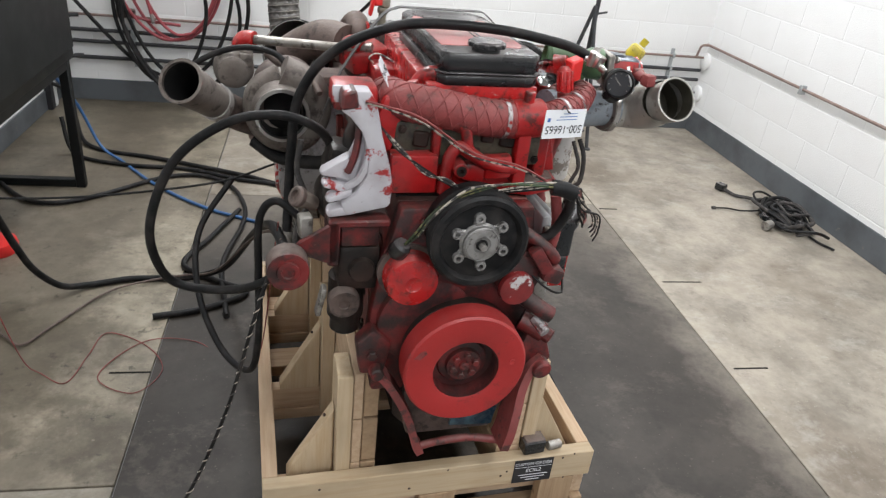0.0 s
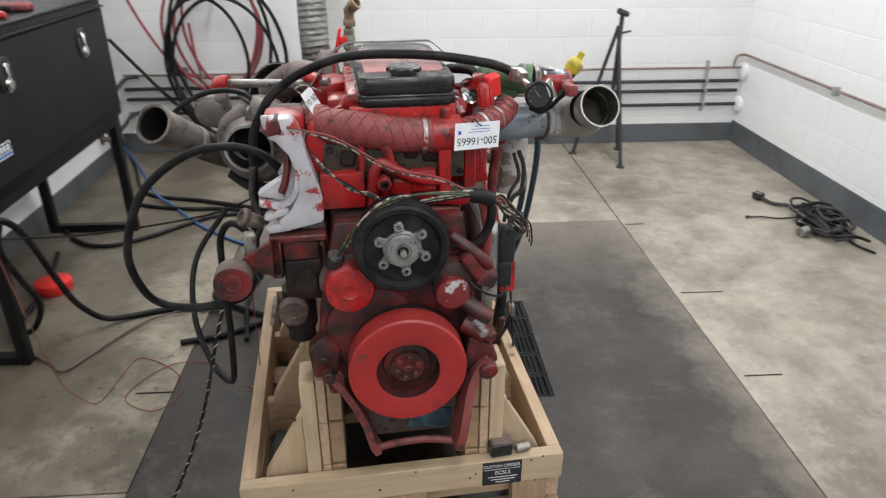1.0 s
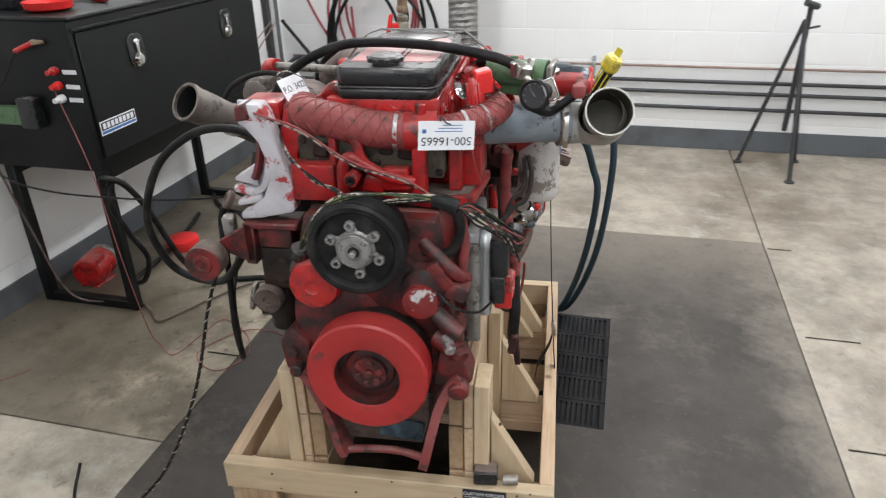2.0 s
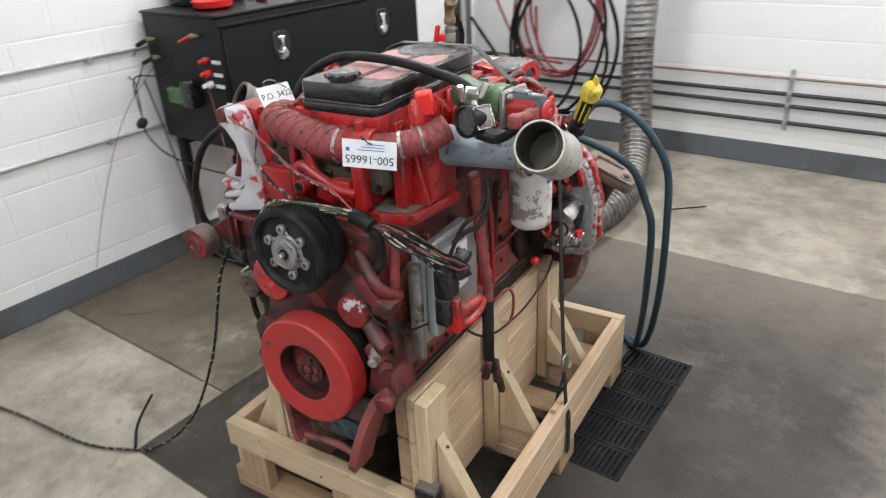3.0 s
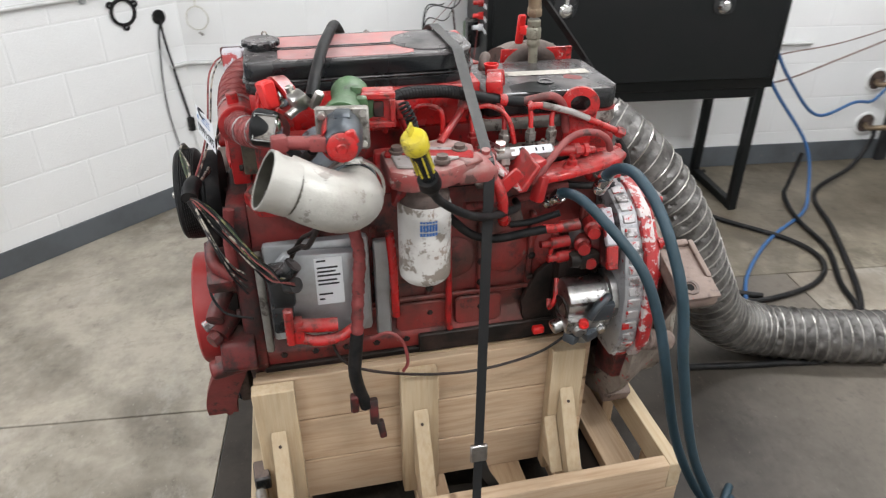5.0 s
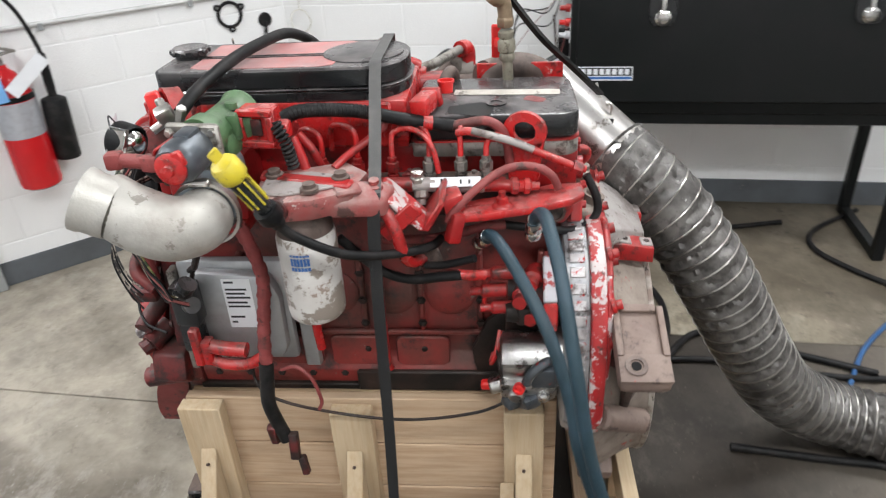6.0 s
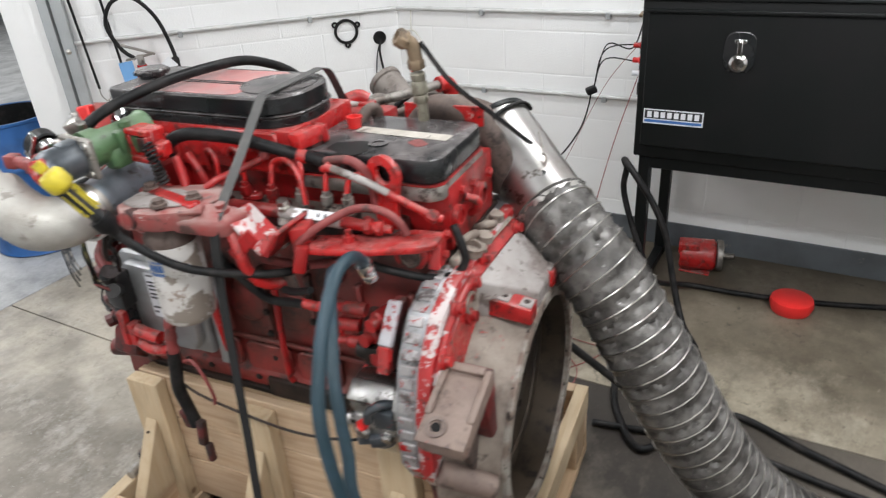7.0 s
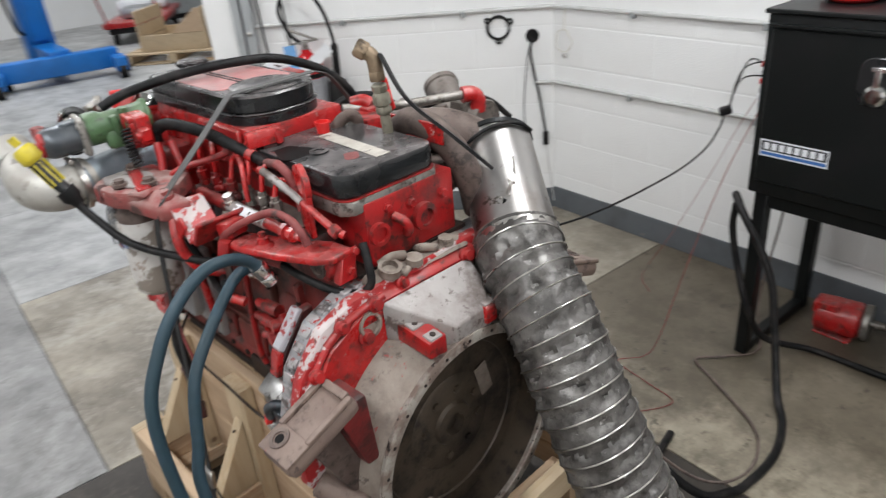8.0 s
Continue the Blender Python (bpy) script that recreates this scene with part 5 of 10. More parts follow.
obox((0.165, 0.045, 0.87), (0.03, 0.03, 0.07), 0, -35, 0, 0.006, bm)
ep("red_linkage", bm, RED_DIRTY)

# control module on the intake side
bm = box((0.205, 0.155, 0.665), (0.232, 0.385, 0.92), 0.012)
ep("module_bracket", bm, ALUM_GREY, "grey cooling plate of the control module")
pts = [(0.17, 0.69), (0.36, 0.69), (0.375, 0.72), (0.378, 0.85), (0.36, 0.90), (0.20, 0.91), (0.175, 0.88)]
ecm = ep("control_module", prism(pts, "x", 0.232, 0.262, 0.01), ALUM_GREY, "grey aluminium engine control module")
ep("module_label", prism([(0.262, 0.775), (0.322, 0.775), (0.322, 0.895), (0.262, 0.895)], "x", 0.262, 0.2628, 0), PAPER, "white printed data label", ecm)
bm = None
for k, (w, z) in enumerate(((0.02, 0.885), (0.045, 0.868), (0.04, 0.858), (0.05, 0.848), (0.042, 0.836), (0.046, 0.826), (0.03, 0.80), (0.012, 0.787))):
    bm = prism([(0.267, z), (0.267 + w, z), (0.267 + w, z + 0.0045), (0.267, z + 0.0045)], "x", 0.2628, 0.2633, 0, bm)
ep("label_print", bm, INK, "", ecm)
bm = obox((0.280, 0.190, 0.850), (0.044, 0.052, 0.095), 0, 0, 0, 0.008)
obox((0.277, 0.186, 0.768), (0.036, 0.045, 0.072), 0, 0, 0, 0.006, bm)
tube([(0.300, 0.196, 0.885), (0.312, 0.208, 0.902), (0.314, 0.220, 0.918)], 0.019, 14, 8, bm)
tube([(0.300, 0.205, 0.858), (0.315, 0.215, 0.868), (0.322, 0.222, 0.872)], 0.017, 14, 8, bm)
ep("module_connector", bm, BLACK_PLASTIC, "black multiway connector", ecm)
ep("rail", box((0.207, 0.135, 0.64), (0.24, 0.153, 0.90), 0.006), ALUM, "", ecm)
ep("rear_fin", box((0.205, 0.395, 0.64), (0.225, 0.43, 0.90), 0.004), ALUM_GREY, "", ecm)
bm = obox((0.290, 0.196, 0.752), (0.042, 0.020, 0.094), 0, 0, 0, 0.004)
obox((0.292, 0.214, 0.735), (0.030, 0.024, 0.060), 0, 0, 0, 0.005, bm)
tube([(0.292, 0.215, 0.748), (0.296, 0.255, 0.744), (0.298, 0.300, 0.742)], 0.016, 14, 8, bm)
tube([(0.292, 0.210, 0.716), (0.298, 0.25, 0.704), (0.300, 0.30, 0.708), (0.298, 0.335, 0.726)], 0.013, 12, 8, bm)
ep("red_connector", bm, RED_BRIGHT, "large connector painted bright red")

# aluminium charge-air elbow and throttle
EL = [(0.486, 0.222, 1.184), (0.497, 0.265, 1.160), (0.495, 0.315, 1.138), (0.462, 0.345, 1.128), (0.425, 0.345, 1.126)]
elbow = ep("charge_air_elbow", tube(EL, 0.054, 28, 10, None, False, lambda s: 0.88 + 0.09 * math.sin(math.pi * min(1, s * 1.2))), DUCT, "dull cast aluminium charge air elbow")
mx = (Vector((0.504, 0.195, 1.197)) - Vector(EL[1])).normalized()
mc = Vector((0.504, 0.195, 1.197))
ep("elbow_mouth", lathe(mc - mx * 0.05, mx, [(0.048, 0), (0.049, 0.012), (0.049, 0.034), (0.0515, 0.040), (0.0515, 0.05), (0.048, 0.05), (0.046, 0.0)], 32, None, True), DUCT, "", elbow)
# lining and end disc are coloured dark as shade in the pipe
ep("mouth_lining", lathe(mc - mx * 0.05, mx, [(0.0455, -0.040), (0.0472, 0.049), (0.0462, 0.049), (0.0440, -0.040)], 32, None, True), DUCT_INSIDE, "pipe lining darkened for the shade inside the mouth", elbow)
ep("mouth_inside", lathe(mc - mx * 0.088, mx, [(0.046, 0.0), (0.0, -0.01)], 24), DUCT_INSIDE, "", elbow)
ep("clamp", band((0.418, 0.345, 1.126), (1, 0, 0), 0.053, 0.012, 0.005), STEEL, "v-band clamp", elbow)
ep("throttle_pipe", lathe((0.422, 0.343, 1.127), (-1, -0.22, 0.03), [(0.05, 0), (0.05, 0.010), (0.044, 0.014), (0.043, 0.03), (0.044, 0.10), (0.047, 0.20), (0, 0.2)], 28), SILICONE, "blue-grey intake hose")
ep("pipe_flange", lathe((0.412, 0.341, 1.1273), (-1, -0.22, 0.03), [(0.051, 0), (0.053, 0.003), (0.053, 0.014), (0.045, 0.016)], 32), ALUM, "pale metal flange ring", elbow)
ep("clamp_bolt", cyl((0.425, 0.325, 1.183), (0.425, 0.365, 1.183), 0.006, None, 8), STEEL, "", elbow)
ep("clamp_bridge", obox((0.423, 0.345, 1.181), (0.016, 0.03, 0.008), 0, 0, 0, 0.002), CHROME, "", elbow)
bm = lathe((0.232, 0.368, 1.243), (1, -0.22, -0.06), [(0.024, 0.012), (0.031, 0.002), (0.036, 0.004), (0.038, 0.012), (0.033, 0.022), (0.031, 0.05), (0.030, 0.10), (0.037, 0.112), (0.037, 0.14), (0, 0.14)], 26)
obox((0.300, 0.362, 1.212), (0.085, 0.045, 0.05), 0, 6, -12, 0.014, bm)
obox((0.275, 0.392, 1.232), (0.05, 0.03, 0.045), 0, 10, 0, 0.010, bm)
obox((0.315, 0.380, 1.238), (0.016, 0.02, 0.05), 0, 10, 0, 0.005, bm)
lathe((0.292, 0.372, 1.263), (0, 0.1, 1), [(0.011, 0), (0.010, 0.010), (0, 0.011)], 12, bm)
egr = ep("green_valve_body", bm, GREEN, "green painted valve body")
bm = lathe((0.376, 0.338, 1.228), (1, -0.12, -0.04), [(0.039, 0), (0.039, 0.008), (0.035, 0.012), (0.035, 0.068), (0.032, 0.078), (0.028, 0.086), (0, 0.087)], 30)
obox((0.402, 0.336, 1.257), (0.04, 0.03, 0.016), 0, 4, -8, 0.005, bm)
ep("valve_motor", bm, ACTUATOR, "dark metal actuator motor", egr)
mq = pose(0.376, 0.338, 1.228, 0, 0, -6.8)
ring = [(-0.0372 * math.cos(a), 0.0372 * math.sin(a)) for a in [math.radians(-62 + 13 * k) for k in range(9)]] + [(-0.033 * math.cos(a), 0.033 * math.sin(a)) for a in [math.radians(42 - 13 * k) for k in range(9)]]
bm = prism(ring, "x", 0.012, 0.078, 0.001)
bmesh.ops.transform(bm, matrix=mq, verts=bm.verts)
ep("painted_shell", bm, RED, "motor side sprayed red", egr)
ep("motor_flange", obox((0.381, 0.337, 1.228), (0.014, 0.094, 0.080), 0, 0, -8, 0.004), ALUM, "", egr)
bm = lathe((0.462, 0.328, 1.2245), (1, -0.12, -0.04), [(0.026, 0), (0.026, 0.006), (0.021, 0.009), (0.010, 0.009), (0.008, 0.013), (0, 0.013)], 20)
obox((0.466, 0.345, 1.242), (0.010, 0.018, 0.026), 20, 0, 0, 0.003, bm)
ep("motor_side", bm, RED_BRIGHT, "red painted end cap", egr)
bm = None
for dy, dz in ((-0.036, 0.028), (0.036, 0.028), (-0.036, -0.028), (0.036, -0.028)):
    bm = bolt((0.389, 0.337 + dy, 1.228 + dz), (1, -0.12, 0), 0.0065, 0.006, bm)
each("flange_bolt", bm, STEEL, egr)
bm = obox((0.446, 0.290, 1.228), (0.024, 0.030, 0.026), 0, 0, -10, 0.005)
tube([(0.444, 0.285, 1.228), (0.441, 0.262, 1.229), (0.438, 0.240, 1.230)], 0.012, 12, 6, bm)
obox((0.438, 0.226, 1.230), (0.026, 0.028, 0.028), 0, 0, 8, 0.006, bm)
ep("valve_connector", bm, RED_DULL, "red and brown plug", egr)
sm = pose(0.284, 0.414, 1.228, 0, 0, -6)
bm = box((-0.022, -0.032, -0.034), (0.012, 0.032, 0.034), 0.004, None, sm)
for lo, hi in (((0.012, -0.032, 0.022), (0.024, 0.032, 0.034)), ((0.012, -0.032, -0.034), (0.024, 0.032, -0.022)), ((0.012, -0.032, -0.022), (0.024, -0.021, 0.022)), ((0.012, 0.021, -0.022), (0.024, 0.032, 0.022))):
    box(lo, hi, 0.002, bm, sm)
sensor = ep("red_sensor", bm, RED_BRIGHT, "square bright red sensor housing")
bm = box((0.012, -0.010, -0.014), (0.018, 0.010, 0.016), 0.002, None, sm)
ep("sensor_core", bm, RED_DIRTY, "", sensor)
ep("sensor_arm", obox((0.262, 0.42, 1.200), (0.07, 0.028, 0.026), 0, 0, 0, 0.006), RED_BRIGHT, "", sensor)
bm = obox((0.288, 0.456, 1.222), (0.026, 0.024, 0.03), 0, 0, 0, 0.004)
cyl((0.295, 0.456, 1.222), (0.309, 0.456, 1.222), 0.010, None, 10, 0.002, bm)
ep("sensor_plug", bm, RED_BRIGHT, "", sensor)
ep("spring_conduit", coil([(0.325, 0.455, 1.245), (0.33, 0.47, 1.21), (0.325, 0.475, 1.165)], 0.009, 0.003, 11, 0, 5, 14), RUBBER)
gdir = Vector((-0.30, -0.92, 0.12)).normalized()
gc = Vector((0.346, 0.188, 1.229))
gauge = ep("pressure_gauge", lathe(gc - gdir * 0.045, gdir, [(0.010, 0), (0.018, 0.004), (0.025, 0.014), (0.0275, 0.024), (0.0275, 0.036), (0, 0.036)], 30), CHROME, "chrome test gauge with a black dial")
ep("bezel", lathe(gc - gdir * 0.034, gdir, [(0.029, 0), (0.032, 0.003), (0.0335, 0.034), (0.030, 0.038), (0.0275, 0.034), (0.0275, 0.0)], 32, None, True), RUBBER, "black rubber bezel", gauge)
ep("dial", lathe(gc - gdir * 0.026, gdir, [(0.0274, 0.0225), (0.0, 0.0227)], 28), GLASS_DIAL, "black dial", gauge)
bk = Vector((0.80, -0.42, 0.42)).normalized()
bm_ = frame_to(gc - gdir * 0.030 + bk * 0.030, bk)
ep("gauge_plate", box((-0.019, -0.021, -0.002), (0.019, 0.021, 0.001), 0.001, None, bm_), ALUM, "bright gauge clamp plate", gauge)
for lo, hi in (((-0.022, -0.024, -0.003), (-0.019, 0.024, 0.004)), ((0.019, -0.024, -0.003), (0.022, 0.024, 0.004)), ((-0.019, -0.024, -0.003), (0.019, -0.021, 0.004)), ((-0.019, 0.021, -0.003), (0.019, 0.024, 0.004))):
    ep("plate_edge", box(lo, hi, 0.0008, None, bm_), CHROME, "", gauge)
gq = frame_to(gc - gdir * 0.003, gdir)
bm = box((-0.0007, -0.004, 0), (0.0007, 0.018, 0.0006), 0, None, gq @ Matrix.Rotation(0.7, 4, "Z"))
for k in range(9):
    box((-0.0006, 0.021, 0), (0.0006, 0.025, 0.0005), 0, bm, gq @ Matrix.Rotation(-2.2 + 0.55 * k, 4, "Z"))
ep("needle", bm, ALUM, "white needle and marks", gauge)
bm = tube([(0.335, 0.245, 1.24), (0.32, 0.27, 1.255), (0.30, 0.285, 1.262)], 0.008, 10)
obox((0.318, 0.265, 1.262), (0.03, 0.03, 0.03), 20, 10, 30, 0.005, bm)
cyl((0.30, 0.26, 1.25), (0.30, 0.25, 1.285), 0.008, None, 8, 0.002, bm)
cyl((0.325, 0.29, 1.25), (0.335, 0.305, 1.28), 0.009, None, 6, 0.002, bm)
each("gauge_fitting", bm, STEEL, engine, "bare metal fitting")

rdir = Vector((-0.55, -0.80, 0.05)).normalized()
ep("bright_cup", lathe((0.205, 0.262, 1.232), rdir, [(0.008, 0), (0.012, 0.004), (0.026, 0.012), (0.031, 0.022), (0.029, 0.022), (0.022, 0.014), (0, 0.008)], 28), CHROME, "bright dished steel cup")
ep("orange_plug", obox((0.238, 0.211, 1.252), (0.036, 0.026, 0.052), 8, -10, 25, 0.004), ORANGE_RED, "orange red plug block")

# fuel filter and head
fl = Vector((0.357, 0.487, 0.0))
filt = ep("fuel_filter", lathe(fl + Vector((0, 0, 0.884)), (0, 0, 1), [(0.02, 0), (0.046, 0.0), (0.052, 0.007), (0.0535, 0.02), (0.0535, 0.168), (0.051, 0.178), (0, 0.178)], 40), FILTER, "white fuel filter with scuffed paint")
ep("filter_mark", lathe(fl + Vector((0, 0, 1.015)), (0, 0, 1), [(0.0537, 0), (0.0537, 0.026)], 40), FILTER, "", filt)
a0 = -0.35
bm = bmesh.new()
for k in range(6):
    for z0, z1 in ((1.005, 1.012), (1.015, 1.03), (1.033, 1.037)):
        a, b = a0 + k * 0.11, a0 + k * 0.11 + 0.09
        q = [bm.verts.new((fl.x + 0.0543 * math.cos(x), fl.y + 0.0543 * math.sin(x), z)) for x, z in ((a, z0), (b, z0), (b, z1), (a, z1))]
        bm.faces.new(q)
ep("filter_print", bm, INK_BLUE, "faded blue printed mark", filt)
bm = lathe(fl + Vector((0, 0, 1.062)), (0, 0, 1), [(0.05, 0), (0.05, 0.014), (0.04, 0.03), (0.03, 0.05), (0, 0.05)], 28)
ep("filter_neck", bm, CAST_BROWN)
pts = [(0.30, 0.41), (0.40, 0.415), (0.425, 0.45), (0.415, 0.52), (0.38, 0.585), (0.30, 0.60), (0.25, 0.55)]
fh = ep("filter_head", prism(pts, "z", 1.105, 1.145, 0.008), DUSTY_RED, "dusty red cast filter head")
ep("head_plate", prism([(0.325, 0.425), (0.395, 0.43), (0.405, 0.47), (0.37, 0.56), (0.33, 0.57), (0.31, 0.50)], "z", 1.145, 1.151, 0.002), PALE_CAST, "plate under pale dust", fh)
ep("head_rib", obox((0.345, 0.50, 1.148), (0.028, 0.17, 0.012), 0, 0, -14, 0.004), RED, "", fh)
ep("head_port", lathe((0.40, 0.47, 1.128), (1, -0.3, 0), [(0.020, 0), (0.020, 0.02), (0.014, 0.022), (0.013, 0.012), (0, 0.012)], 14), RED_DIRTY, "", fh)
bm = None
for p in ((0.389, 0.516, 1.15), (0.345, 0.56, 1.15), (0.33, 0.44, 1.15)):
    bm = lathe(p, (0, 0, 1), [(0.016, 0), (0.016, 0.006), (0.011, 0.007), (0.011, 0.014), (0, 0.014)], 12, bm)
each("head_bolt", bm, CAST_BROWN, fh)
bm = box((0.27, 0.40, 1.05), (0.30, 0.44, 1.14), 0.006)
prism([(0.30, 1.02), (0.36, 1.06), (0.40, 1.10), (0.36, 1.125), (0.28, 1.10)], "y", 0.43, 0.448, 0.004, bm)
each("filter_bracket", bm, RED, engine, "red filter bracket")
bm = hull([(0.40, 0.545, 1.135), (0.40, 0.545, 1.10), (0.335, 0.575, 1.145), (0.33, 0.575, 1.10), (0.365, 0.635, 1.115), (0.365, 0.635, 1.085), (0.30, 0.645, 1.125), (0.30, 0.645, 1.085), (0.35, 0.60, 1.142)], 0.008)
obox((0.372, 0.575, 1.142), (0.03, 0.045, 0.012), 0, 8, 25, 0.004, bm)
lathe((0.335, 0.615, 1.128), (0.2, 0, 1), [(0.015, 0), (0.015, 0.008), (0.009, 0.010), (0.009, 0.018), (0, 0.019)], 12, bm)
each("head_arm", bm, DUSTY_RED, fh, "dusty cast arm of the filter head")
dst = ep("oil_filler_stick", tube([(0.527, 0.435, 1.25), (0.50, 0.457, 1.20), (0.478, 0.474, 1.157)], 0.0135, 14, 4), BLACK_PLASTIC, "yellow dipstick cap with black grip")
yd = (Vector((0.527, 0.435, 1.267)) - Vector((0.475, 0.474, 1.155))).normalized()
yc = Vector((0.517, 0.4425, 1.243))
ep("cap", lathe(yc - yd * 0.018, yd, [(0.015, 0), (0.020, 0.004), (0.0225, 0.008), (0.0225, 0.030), (0.018, 0.037), (0.0, 0.039)], 22), YELLOW, "", dst)
q = frame_to(yc + yd * 0.024, yd)
ep("cap_tab", box((-0.002, -0.009, 0), (0.002, 0.009, 0.020), 0.002, None, q), YELLOW, "", dst)
bm = None
for k in range(8):
    a = 2 * math.pi * k / 8
    bm = box((-0.0015, 0.0135, 0), (0.0015, 0.017, 0.055), 0, bm, frame_to(yc - yd * 0.075, yd) @ Matrix.Rotation(a, 4, "Z"))
each("grip_rib", bm, YELLOW, dst)
ep("tube_collar", lathe((0.482, 0.470, 1.163), -yd, [(0.02, 0), (0.021, 0.02), (0.014, 0.03), (0.012, 0.04)], 16), RUBBER, "", dst)
ep("filler_tube", tube([(0.478, 0.473, 1.15), (0.455, 0.50, 1.10), (0.42, 0.57, 1.045), (0.36, 0.64, 1.01), (0.30, 0.70, 0.99), (0.22, 0.72, 0.97)], 0.0085, 12), RUBBER, "black dipstick tube")

# fuel rail, injector lines and wiring on the intake side
bm = cyl((0.236, 0.545, 1.088), (0.230, 0.668, 1.086), 0.0145, None, 18)
cyl((0.224, 0.800, 1.079), (0.218, 0.860, 1.074), 0.012, None, 18, 0.002, bm)
rail = ep("fuel_rail", bm, RED, "red common rail")
ep("rail_middle", cyl((0.230, 0.664, 1.086), (0.224, 0.802, 1.079), 0.0142, None, 18), PALE_CAST, "rail stretch worn to bare metal", rail)
ep("rail_label", obox((0.237, 0.748, 1.0925), (0.020, 0.095, 0.0012), 0, 40, 2, 0), PAPER, "white strip label on the rail", rail)
bm = None
for k, v in enumerate((0.722, 0.731, 0.758, 0.774)):
    bm = obox((0.2375, v, 1.0935), (0.012 - 0.004 * (k > 1), 0.0035, 0.0012), 0, 40, 2, 0, bm)
ep("label_print", bm, INK, "", rail)
ep("rail_valve", lathe((0.231, 0.676, 1.094), (0.25, 0.05, 1), [(0.014, 0), (0.014, 0.008), (0.010, 0.010), (0.012, 0.014), (0.012, 0.022), (0, 0.023)], 6), STEEL, "bare hexagon union", rail)
ep("rail_valve", lathe((0.246, 0.684, 1.080), (0.4, 0, -1), [(0.013, 0), (0.013, 0.012), (0.009, 0.016), (0.009, 0.026), (0, 0.027)], 8), ALUM, "", rail)
ep("rail_end", lathe((0.219, 0.850, 1.075), (-0.1, 1, -0.07), [(0.014, 0), (0.017, 0.003), (0.017, 0.014), (0.012, 0.016), (0.012, 0.024), (0.016, 0.026), (0.016, 0.036), (0.009, 0.040), (0.008, 0.055), (0, 0.056)], 8), RED_BRIGHT, "", rail)
for k, v in enumerate((0.492, 0.560, 0.626, 0.697, 0.757, 0.805)):
    ep("line_nut", lathe((0.197, v, 1.082), (0.03, 0, 1), [(0.0115, 0), (0.0115, 0.012), (0.0092, 0.0125), (0.0092, 0.018), (0.0128, 0.0185), (0.0128, 0.036), (0.0092, 0.0375), (0.0088, 0.046), (0.006, 0.047), (0, 0.047)], 6), ALUM if k > 2 else RED, "bare union nut" if k > 2 else "", rail)
    ep("nut_seat", obox((0.200, v, 1.073), (0.046, 0.028, 0.022), 0, 0, 0, 0.005), RED_DIRTY, "", rail)
LINES = (
    [(0.197, 0.492, 1.125), (0.194, 0.492, 1.160), (0.190, 0.484, 1.176), (0.178, 0.462, 1.180), (0.168, 0.446, 1.168), (0.164, 0.442, 1.13)],
    [(0.197, 0.560, 1.125), (0.194, 0.560, 1.165), (0.188, 0.552, 1.182), (0.176, 0.528, 1.186), (0.166, 0.508, 1.176), (0.160, 0.503, 1.13)],
    [(0.196, 0.626, 1.125), (0.186, 0.626, 1.158), (0.182, 0.632, 1.172), (0.186, 0.660, 1.180), (0.196, 0.688, 1.170), (0.206, 0.706, 1.145), (0.212, 0.716, 1.10)],
    [(0.196, 0.697, 1.125), (0.186, 0.697, 1.158), (0.178, 0.686, 1.178), (0.170, 0.660, 1.190), (0.160, 0.635, 1.185), (0.152, 0.622, 1.15)],
    [(0.198, 0.757, 1.125), (0.192, 0.757, 1.155), (0.186, 0.757, 1.172), (0.172, 0.760, 1.178), (0.155, 0.762, 1.165)],
    [(0.198, 0.805, 1.125), (0.192, 0.806, 1.146), (0.188, 0.814, 1.160), (0.178, 0.832, 1.163), (0.166, 0.846, 1.150), (0.160, 0.852, 1.12)],
)
for pts in LINES:
    ep("injector_line", tube(pts, 0.0056, 10, 8), RED_BRIGHT, "red steel injector line", rail)
ep("intake_plenum", box((0.115, 0.40, 1.0), (0.20, 0.90, 1.06), 0.012), RED_DIRTY, "dusty red intake plenum")
ep("plenum_dust", box((0.125, 0.45, 1.06), (0.20, 0.85, 1.066), 0.003), CAST_BROWN)
bm = None
for k in range(5):
    bm = bolt((0.184, 0.455 + 0.095 * k, 1.066), (0, 0, 1), 0.008, 0.008, bm)
each("plenum_bolt", bm, RED, engine)
ep("loom_conduit", tube([(0.258, 0.435, 1.195), (0.254, 0.440, 1.222), (0.238, 0.475, 1.236), (0.205, 0.56, 1.224), (0.178, 0.65, 1.196), (0.165, 0.715, 1.180), (0.168, 0.745, 1.176)], 0.0125, 14), RUBBER, "black ribbed wiring conduit")
ep("loom_coil", coil([(0.254, 0.440, 1.222), (0.238, 0.475, 1.236), (0.205, 0.56, 1.224), (0.19, 0.61, 1.21)], 0.0126, 0.0012, 26, 0, 4, 12), RUBBER)
ep("loom_band", band((0.171, 0.695, 1.185), (-0.2, 1, -0.2), 0.0128, 0.018, 0.0012, 18), RED_BRIGHT, "band of red paint")
ep("loom_end", tube([(0.168, 0.740, 1.177), (0.172, 0.770, 1.183), (0.176, 0.805, 1.188), (0.174, 0.832, 1.172), (0.170, 0.845, 1.140), (0.168, 0.850, 1.10)], 0.0095, 12), RED_DULL)
bm = tube([(0.285, 0.535, 1.145), (0.262, 0.555, 1.158), (0.215, 0.585, 1.168), (0.182, 0.604, 1.178), (0.172, 0.612, 1.205)], 0.0075, 10)
tube([(0.27, 0.462, 1.20), (0.275, 0.475, 1.165), (0.285, 0.490, 1.12), (0.275, 0.515, 1.075)], 0.0095, 10, 8, bm)
